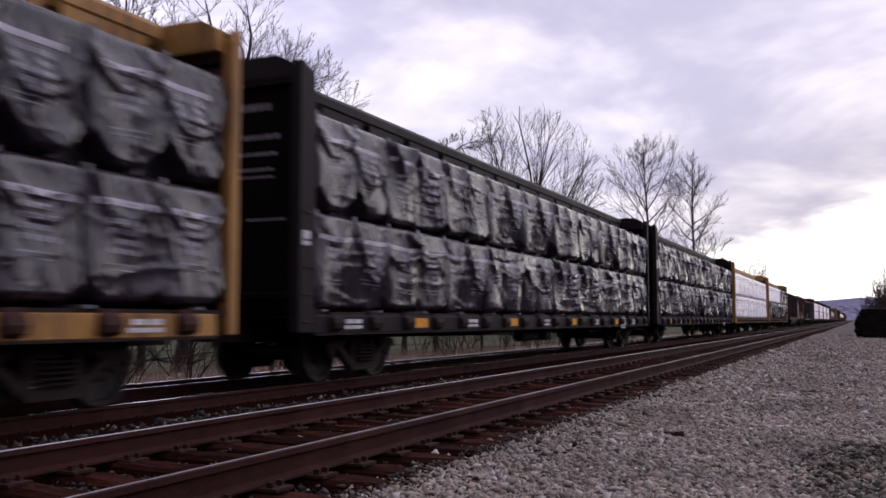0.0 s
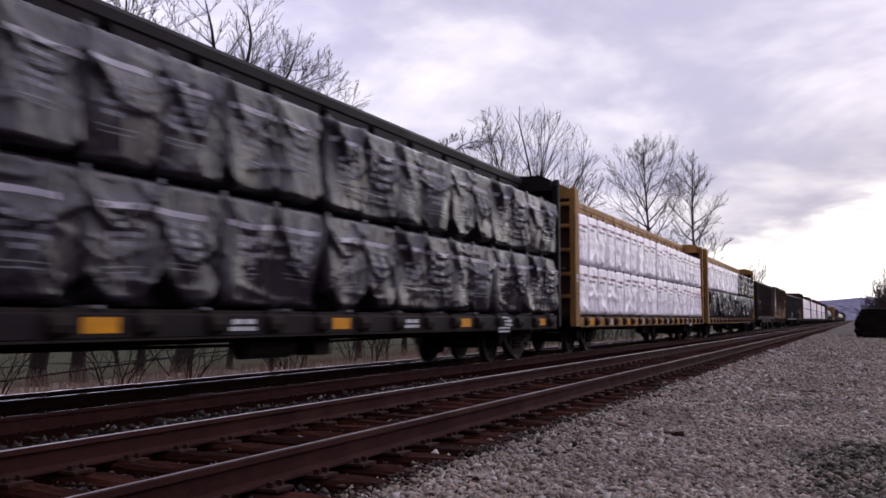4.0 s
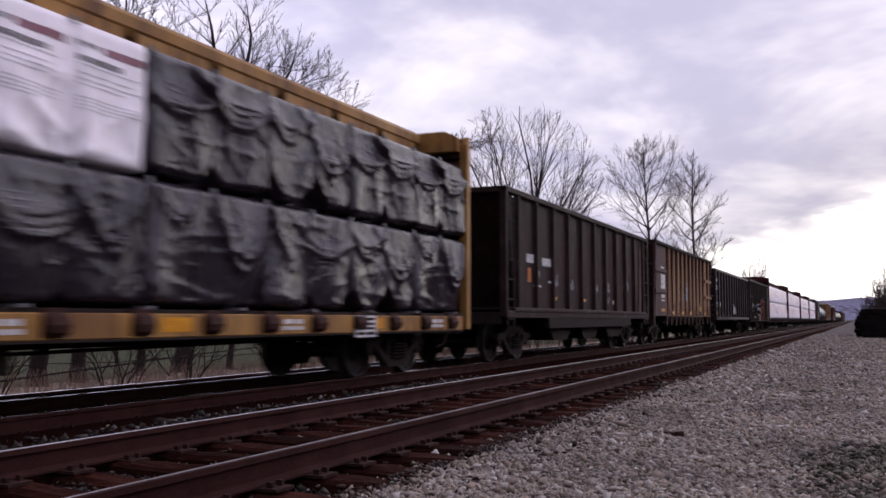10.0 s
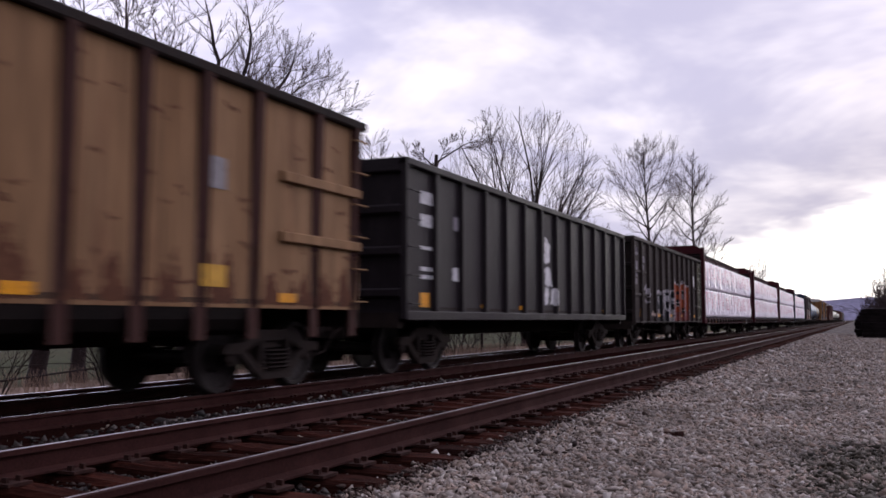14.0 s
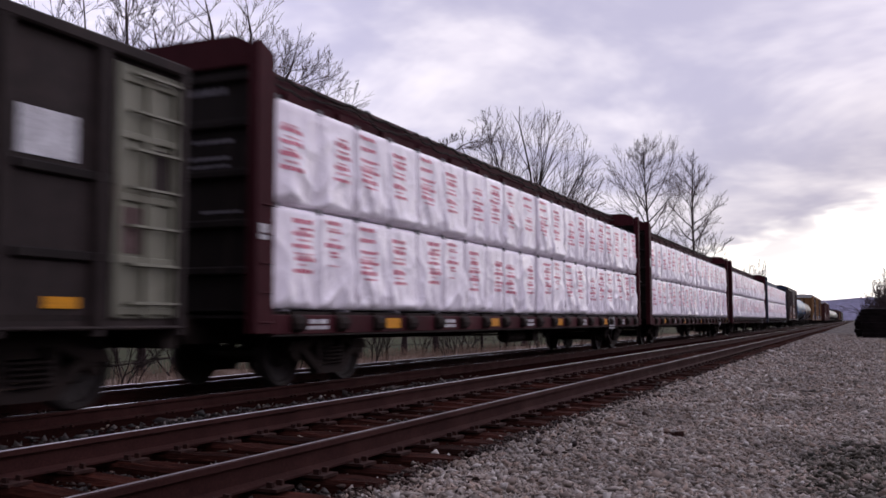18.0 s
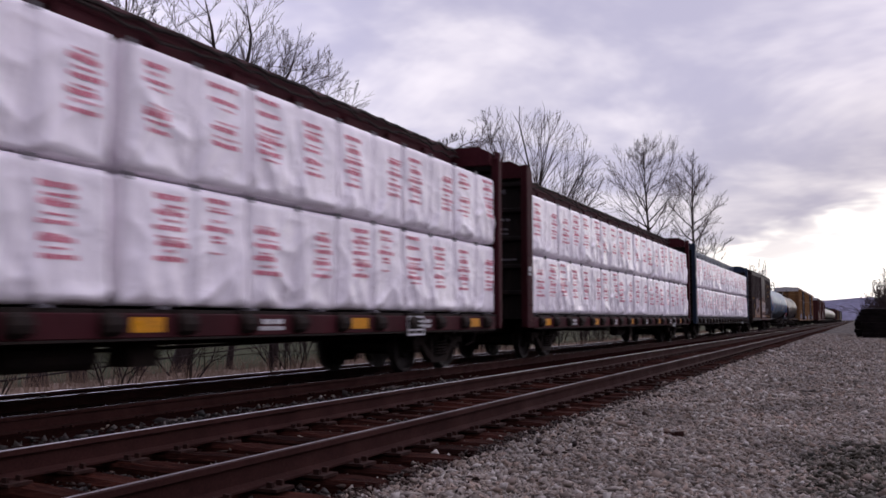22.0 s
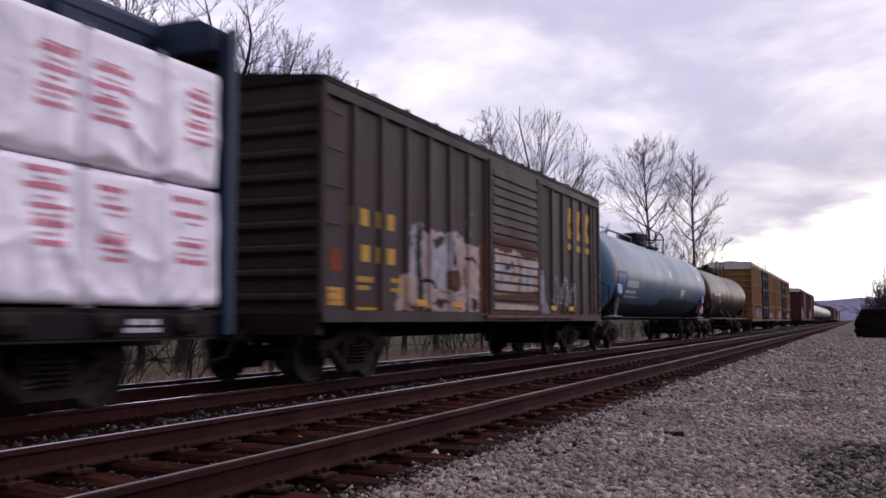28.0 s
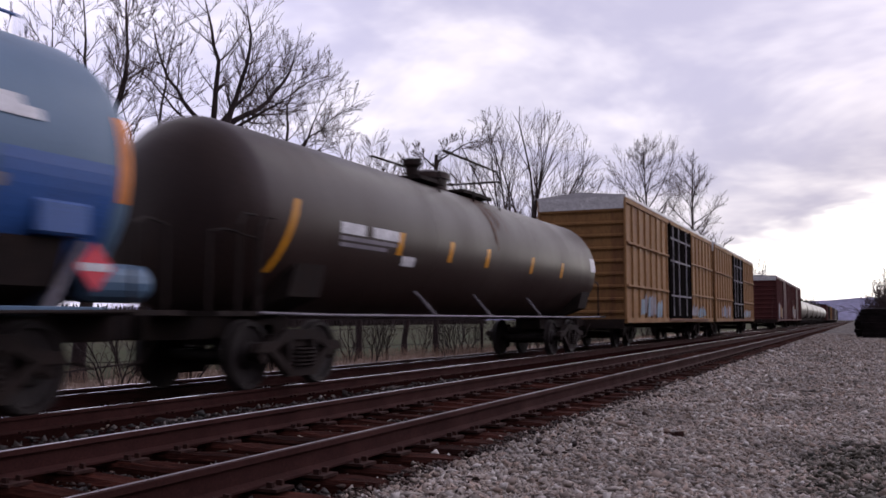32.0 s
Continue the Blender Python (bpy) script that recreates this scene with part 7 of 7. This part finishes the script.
mural(box, 6.58, 9.42, 1.06, 2.85, box_door, [
    ("rust_run", F, [(6.6, 1.08), (6.6, 2.5), (7.6, 2.6), (7.9, 3.0), (8.2, 2.62), (9.4, 2.55), (9.4, 1.08)]),
    (P, F, [(6.6, 1.45), (6.6, 2.4), (7.3, 2.3), (7.9, 2.45), (8.5, 2.25), (9.4, 2.34), (9.4, 1.6), (8.2, 1.5)]), (W, F, [(6.7, 1.6), (6.75, 2.2), (7.3, 2.15), (7.4, 1.62)]), (W, F, [(8.3, 1.6), (8.4, 2.15), (9.0, 2.2), (9.1, 1.66)]),
    ("rust_run", F, [(6.6, 2.4), (6.62, 2.62), (7.8, 2.58), (8.0, 2.85), (8.15, 2.55), (9.4, 2.56), (9.4, 2.38), (8.4, 2.3), (7.9, 2.42)]), (B, L, [(7.3, 2.0), (7.7, 2.1), (7.75, 1.9)], 0.09), (B, L, [(8.0, 1.5), (8.15, 1.8), (8.2, 2.1)], 0.09), (G, L, [(8.6, 1.55), (8.7, 2.0)], 0.10),
    (P, F, [(6.6, 1.12), (6.6, 1.28), (9.4, 1.24), (9.4, 1.1)]), ("rust_run", F, [(6.6, 1.3), (6.6, 1.42), (9.4, 1.4), (9.4, 1.26)]), ("rust_run", L, [(8.05, 2.8), (8.0, 2.4), (8.1, 2.1)], 0.08),
], slots=(1.14, 0.1953, 0.72))
mural(box, 9.62, 13.4, 1.08, 2.2, box_side, [
    (G, F, [(9.65, 1.08), (9.65, 1.8), (9.85, 2.1), (10.2, 2.0), (10.3, 1.4), (10.9, 1.08)]), (W, F, [(9.8, 1.3), (9.82, 1.95), (10.1, 1.9), (10.1, 1.4)]),
    (G, L, [(10.8, 1.4), (11.0, 1.85), (11.3, 1.95), (11.4, 1.5), (11.2, 1.25)], 0.09), (W, L, [(11.6, 1.3), (11.7, 1.9), (12.1, 1.95), (12.2, 1.5), (12.0, 1.3)], 0.08), (G, L, [(12.4, 1.4), (12.6, 1.8), (12.9, 1.75), (12.9, 1.3)], 0.12),
])
for i, s in enumerate((329.6, 350.3)):
    # closed door panel coloured near black for the shade inside an open doorway
    b = boxcar(s, 19.6, 5.0, 0.95, M["tan_box"], M["roof"], "tall ochre boxcar with a dark open-frame door", 19, (7.6, 12.6), M["void"], ridge=0.13, tr=2.4)
    part("end_top", blocks((-1.45, 1.45, -0.012, 0.0, 4.55, 4.95)), M["white"], b, "white painted band across the end")
    for y in (8.3, 9.6, 11.4):
        part("door_bar", blocks((1.522, 1.55, y - 0.05, y + 0.05, 1.1, 4.7)), M["spray_grey"], b, "pale upright bar across the door")
    for z in (1.9, 3.3, 4.2):
        part("door_bar", blocks((1.522, 1.545, 7.7, 12.5, z - 0.035, z + 0.035)), M["spray_grey"], b, "pale level bar across the door")
    for z in (2.0, 3.4):
        part("stiffener", bevelled(1.48, 1.55, 0.1, 7.3, z, z + 0.08), M["tan_box"], b)
        part("stiffener", bevelled(1.48, 1.55, 12.8, 19.5, z, z + 0.08), M["tan_box"], b)
    graffiti(b, 1.505, 2.2, 6.0, 0.98, 1.9, ["spray_grey", "tank_blue", "pink"], 20 + i, 7)
    graffiti(b, 1.505, 13.0, 17.0, 0.98, 1.7, ["spray_grey", "tank_blue"], 24 + i, 6)
for i, s in enumerate((391.6, 412.2)):
    b = boxcar(s, 19.4, 5.0, 0.95, M["red_box"], M["roof"], "tall dull red boxcar with a pale roof", 17, (7.6, 12.2), M["maroon"], ridge=0.13, tr=2.4)
    part("end_top", blocks((-1.45, 1.45, -0.012, 0.0, 4.6, 4.95)), M["white"], b, "white painted band across the end")
    graffiti(b, 1.505, 1.5, 7.0, 1.0, 2.6, ["spray_grey", "tan"], 30 + i, 6)


# ---- tank cars ----
def tank_bm(length, r, rings):
    head = [(0.0, 0.02), (0.03, 0.35 * r), (0.12, 0.66 * r), (0.28, 0.88 * r), (0.46, 0.975 * r), (0.62, r)]
    prof = head + [(length * k / 14, r) for k in range(1, 14)] + [(length - a, q) for a, q in head[::-1]]
    bm = lathe(bmesh.new(), prof, "y", 48)
    return bm


def tank_car(s, length, mat, label, r=1.45, zc=2.37, dome=None, name="tank_car", lid=0.48):
    car = thing(name, label, "tank car", "tank cars of the freight train")
    t = part("tank", tank_bm(length, r, 3), mat, car, smooth=True)
    t.location = (0, 0, zc)
    for k in (1, 2):
        y = length * k / 3
        b = part("weld_band", lathe(bmesh.new(), [(y - 0.03, r - 0.01), (y - 0.015, r + 0.0015), (y + 0.015, r + 0.0015), (y + 0.03, r - 0.01)], "y", 48), mat, t, smooth=True)
    for y in (0.0, length):
        sg = 1 if y == 0 else -1
        part("stub_sill", blocks((-0.35, 0.35, min(y - sg * 0.55, y + sg * 2.6), max(y - sg * 0.55, y + sg * 2.6), 0.68, 1.02)), M["iron"], car)
        part("end_platform", blocks((-1.4, 1.4, min(y - sg * 0.5, y + sg * 0.35), max(y - sg * 0.5, y + sg * 0.35), 0.98, 1.04)), M["iron"], car)
        for x in (1, -1):
            bm = bmesh.new()
            prism(bm, [(x * 0.45, 0.95), (x * 1.25, 1.25), (x * 1.38, 1.7), (x * 1.05, 1.5), (x * 0.3, 1.1)], "y", min(y + sg * 1.2, y + sg * 2.0), max(y + sg * 1.2, y + sg * 2.0))
            part("saddle", bm, M["iron"], car)
            rail_bm = tube(bmesh.new(), [(x * 1.38, y + sg * 0.3, 1.0), (x * 1.38, y + sg * 0.3, 1.95), (x * 1.2, y - sg * 0.1, 2.05), (x * 1.2, y - sg * 0.42, 2.0), (x * 1.2, y - sg * 0.42, 1.0)], 0.022, 6)
            part("handrail", rail_bm, M["iron"], car)
    for x in (1, -1):
        part("handrail", tube(bmesh.new(), [(x * 1.43, 0.3, 1.02), (x * 1.47, 2.0, 1.0), (x * 1.47, length - 2.0, 1.0), (x * 1.43, length - 0.3, 1.02)], 0.02, 6), M["spray_grey"] if mat is M["tank_dark"] else M["iron"], car)
    d = length / 2 if dome is None else dome
    up = 0.30 if lid < 0.55 else 0.45
    part("manway", lathe(bmesh.new(), [(zc + r - 0.12, lid * 0.88), (zc + r + up * 0.6, lid * 0.88), (zc + r + up * 0.6, lid), (zc + r + up, lid), (zc + r + up + 0.06, lid * 0.7)], "z", 24, (0, d, 0)), mat if lid < 0.55 else M["soot_shade_blue"], car, "round manway under a hinged lid", smooth=False)
    part("platform", blocks((-0.62, 0.62, d - 1.7, d - 0.5, zc + r - 0.04, zc + r + 0.03)), M["iron"], car)
    pf = part("platform", blocks((-0.62, 0.62, d + 0.5, d + 2.2, zc + r - 0.04, zc + r + 0.03)), M["iron"], car)
    bm = bmesh.new()
    for x in (0.8, -0.8):
        tube(bm, [(x, d - 1.2, zc + r - 0.3), (x, d - 1.2, zc + r + 0.55), (x, d - 1.0, zc + r + 0.6), (x, d + 2.0, zc + r + 0.6), (x, d + 2.2, zc + r + 0.45), (x, d + 2.2, zc + r - 0.3)], 0.026, 6)
        tube(bm, [(x, d + 0.6, zc + r - 0.3), (x, d + 0.6, zc + r + 0.6)], 0.026, 6)
    tube(bm, [(0.8, d + 2.2, zc + r + 0.4), (-0.8, d + 2.2, zc + r + 0.4)], 0.026, 6)
    part("guard_rail", bm, M["iron"], pf)
    part("valve", lathe(bmesh.new(), [(zc + r - 0.05, 0.14), (zc + r + 0.25, 0.14), (zc + r + 0.3, 0.2), (zc + r + 0.42, 0.2)], "z", 12, (0.2, d - 1.2, 0)), M["iron"], car)
    truck(car, 1.9)
    truck(car, length - 1.9)
    couplers(car, length, 0.75)
    rides(car, s)
    return car


def on_tank(car, name, y0, y1, a0, a1, mat, r=1.45, zc=2.37, label="", lift=0.006, slope=0.0):
    """A marking that lies on the tank's curve between two heights, given as degrees above the middle."""
    bm = bmesh.new()
    n, m = max(2, round(abs(a1 - a0) / 4)), max(1, round(abs(y1 - y0) / 0.5))
    g = [[bm.verts.new(((r + lift) * math.cos(radians(a)), y + slope * (a - a0), zc + (r + lift) * math.sin(radians(a)))) for a in np.linspace(a0, a1, n + 1)] for y in np.linspace(y0, y1, m + 1)]
    for p, q in zip(g, g[1:]):
        for i in range(n):
            bm.faces.new((p[i], p[i + 1], q[i + 1], q[i]))
    return part(name, bm, mat, car, label)


BT_R, BT_Z = 1.50, 2.42
bt = tank_car(288.0, 19.6, M["tank_blue"], "pale blue tank car with bright blue saddle patches", dome=10.05, lid=0.6, r=BT_R, zc=BT_Z)
BT = dict(r=BT_R, zc=BT_Z)
# soot and the shade of the rounded belly, both coloured onto the front half
on_tank(bt, "skirt_paint", 2.4, 8.6, -88, -40, M["soot_shade_blue"], **BT, label="lower flank dark with soot and painted belly shade", lift=0.003)
on_tank(bt, "skirt_paint", 8.6, 17.4, -88, -27, M["soot_shade_blue"], **BT, label="dark repainted lower flank", lift=0.004)
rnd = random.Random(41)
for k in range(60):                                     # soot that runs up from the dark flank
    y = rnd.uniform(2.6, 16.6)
    on_tank(bt, "soot_streak", y, y + rnd.uniform(0.05, 0.22), -60, rnd.uniform(-40, -34) if y < 8.4 else rnd.uniform(-27, -23), M["soot_shade_blue"], **BT, lift=0.0055, slope=rnd.uniform(-0.004, 0.004))
on_tank(bt, "patch_frame", 1.02, 2.34, -45, 2, M["soot_shade_blue"], **BT, label="dark frame round the blue patch", lift=0.007)
on_tank(bt, "patch", 1.15, 2.2, -42, -1, M["patch_blue"], **BT, label="bright blue patch", lift=0.009)
on_tank(bt, "patch", 17.5, 18.9, -50, 2, M["patch_blue"], **BT, label="bright blue patch", lift=0.009)
for y, w in ((0.70, 0.14), (18.95, 0.16)):
    on_tank(bt, "band", y, y + w, -12, 22, M["orange"], **BT, label="orange reflective band", lift=0.010)
for y in (4.6, 8.0, 11.05, 13.7, 16.4):
    on_tank(bt, "band", y, y + 0.16, -15, -3, M["orange"], **BT, label="orange reflective strip", lift=0.010)
for a, h, y0, y1, n in ((-16, 8.5, 2.5, 4.2, 6), (-24, 3.5, 2.4, 4.0, 5), (-30, 2.5, 2.5, 4.6, 7)):
    for k in range(n):
        st = (y1 - y0) / n
        on_tank(bt, "lettering", y0 + k * st, y0 + (k + 0.82) * st, a, a + h, M["white"], lift=0.010, **BT)
on_tank(bt, "placard", 5.4, 5.7, -17, -8, M["spray_grey"], lift=0.010, **BT)
on_tank(bt, "decal", 9.8, 10.28, 6, 17, M["white"], **BT, label="white top of a decal", lift=0.010)
on_tank(bt, "decal", 9.88, 10.38, -4, 6, M["patch_blue"], **BT, label="blue foot of a decal", lift=0.010)
for a, y0, y1, m in ((-13, 12.45, 13.35, "white"), (-18, 12.5, 13.3, "white"), (-23, 12.45, 13.25, "gold"), (17, 17.0, 17.8, "white"), (13, 17.2, 18.0, "white"), (-12, 16.3, 17.6, "spray_grey"), (-18, 14.8, 15.6, "spray_grey")):
    on_tank(bt, "stencil", y0, y1, a, a + 4.5, M[m], lift=0.011, **BT)
res = part("air_reservoir", lathe(bmesh.new(), [(-0.55, 0.05), (-0.5, 0.16), (-0.42, 0.21), (0.42, 0.21), (0.5, 0.16), (0.55, 0.05)], "y", 16, (1.05, 19.3, 1.32)), M["tank_blue"], bt, "pale blue air reservoir")
part("placard", prism(bmesh.new(), [(18.75, 1.2), (19.0, 1.45), (18.75, 1.7), (18.5, 1.45)], "x", 1.40, 1.41), M["sign_red"], bt, "red diamond warning placard")
part("stripe", prism(bmesh.new(), [(18.56, 1.41), (18.94, 1.41), (18.94, 1.49), (18.56, 1.49)], "x", 1.411, 1.416), M["white"], bt, "white stripe across the placard")
for a, c in ((0.2, 7.6), (11.2, 18.6)):
    top = [(0.45, a, BT_Z + BT_R - 0.06), (0.45, a, BT_Z + BT_R + 0.14), (0.45, c, BT_Z + BT_R + 0.14), (0.45, c, BT_Z + BT_R - 0.06)]
    part("handrail", tube(bmesh.new(), top, 0.02), M["patch_blue"], bt, "blue grab rail along the top")
for y in (1.0, 18.0):
    part("jacking_pad", bevelled(1.34, 1.50, y - 0.05, y + 0.6, 1.72, 2.05, 0.03), M["patch_blue"], bt, "bright blue jacking pad")
    part("saddle_edge", prism(bmesh.new(), [(y + 0.62, 1.70), (y + 0.68, 1.70), (y + 0.28, 1.04), (y + 0.20, 1.04)], "x", 1.30, 1.36), M["spray_grey"], bt, "pale edge of the saddle plate")
    part("step_edge", bevelled(1.30, 1.42, y - 0.9, y + 0.9, 1.0, 1.06, 0.008), M["tank_blue"], bt)

dt = tank_car(309.2, 17.5, M["tank_dark"], "dark brown tank car with yellow reflective strips", dome=8.4, r=1.38, zc=2.33)
for y, a in ((0.75, -32),):
    on_tank(dt, "band", y, y + 0.12, -34, 10, M["reflector"], r=1.38, zc=2.33, label="yellow reflective band", slope=0.010)
for y in (4.25, 6.35, 8.25, 11.1, 13.5):
    on_tank(dt, "band", y, y + 0.16, -14, 2, M["reflector"], r=1.38, zc=2.33, label="yellow reflective strip", slope=0.006)
for k, (a, y0, y1, h) in enumerate(((-5, 2.4, 3.15, 7), (-5, 3.4, 4.3, 7), (-9, 2.4, 4.2, 2.5), (-13, 2.4, 3.9, 2.5))):
    on_tank(dt, "lettering", y0, y1, a, a + h, M["white"] if h > 5 else M["spray_grey"], r=1.38, zc=2.33, label="white panel with worn lettering" if h > 5 else "")
rnd = random.Random(43)
for k in range(9):
    y = 9.35 + rnd.gauss(0, 0.3)
    on_tank(dt, "rust_streak", y, y + rnd.uniform(0.02, 0.07), rnd.uniform(0, 45), 86, M["rust_run"], r=1.38, zc=2.33, lift=0.004 + 0.0003 * k)
on_tank(dt, "placard", 4.5, 5.0, -21, -14, M["white"], r=1.38, zc=2.33)
on_tank(dt, "placard", 16.4, 16.9, -2, 14, M["white"], r=1.38, zc=2.33)
for y in (5.6, 8.3, 11.6):
    part("brace", tube(bmesh.new(), [(1.47, y, 1.0), (1.28, y - 0.5, 1.42)], 0.022, 6), M["spray_grey"], dt, "pale slanted brace")
for y in (0.18, 0.62):
    part("end_ladder_stile", tube(bmesh.new(), [(1.40, y - 0.3, 1.0), (1.42, y - 0.3, 2.1), (1.36, y - 0.12, 2.25), (1.36, y + 0.1, 2.25)], 0.022, 6), M["iron"], dt)
s = 433.0
for i in range(6):
    tank_car(s, 16.0, M["tank_grey"], "dull grey tank car far down the train", name="tank_car", r=1.5)
    s += 17.8
for i, m in enumerate(("red_box", "gon_dark", "tan_box", "oxide", "box_grey", "tank_grey", "tank_grey", "gon_dark")):
    boxcar(s, 16.6, 4.5, 1.0, M[m], M["gon_dark"], "distant boxcar far down the train", 9, (6.5, 9.8), M[m])
    s += 18.2


# ---- what moves: the train comes towards the camera, its wheels roll ----
def motions():
    for ob, s, x, z, turn in MOVING:
        walk(ob, [(t, pose(FAR_X + x, s - run(t), z, 0, 0, turn)) for t in TIMES])
    rows = [(k / 15, math.degrees(run(k / 15) / WHEEL_R)) for k in range(0, 481)]
    for ob, place in ROLLING:
        walk(ob, [(t, Matrix.Translation(place) @ Matrix.Rotation(radians(a), 4, "X")) for t, a in rows])


motions()
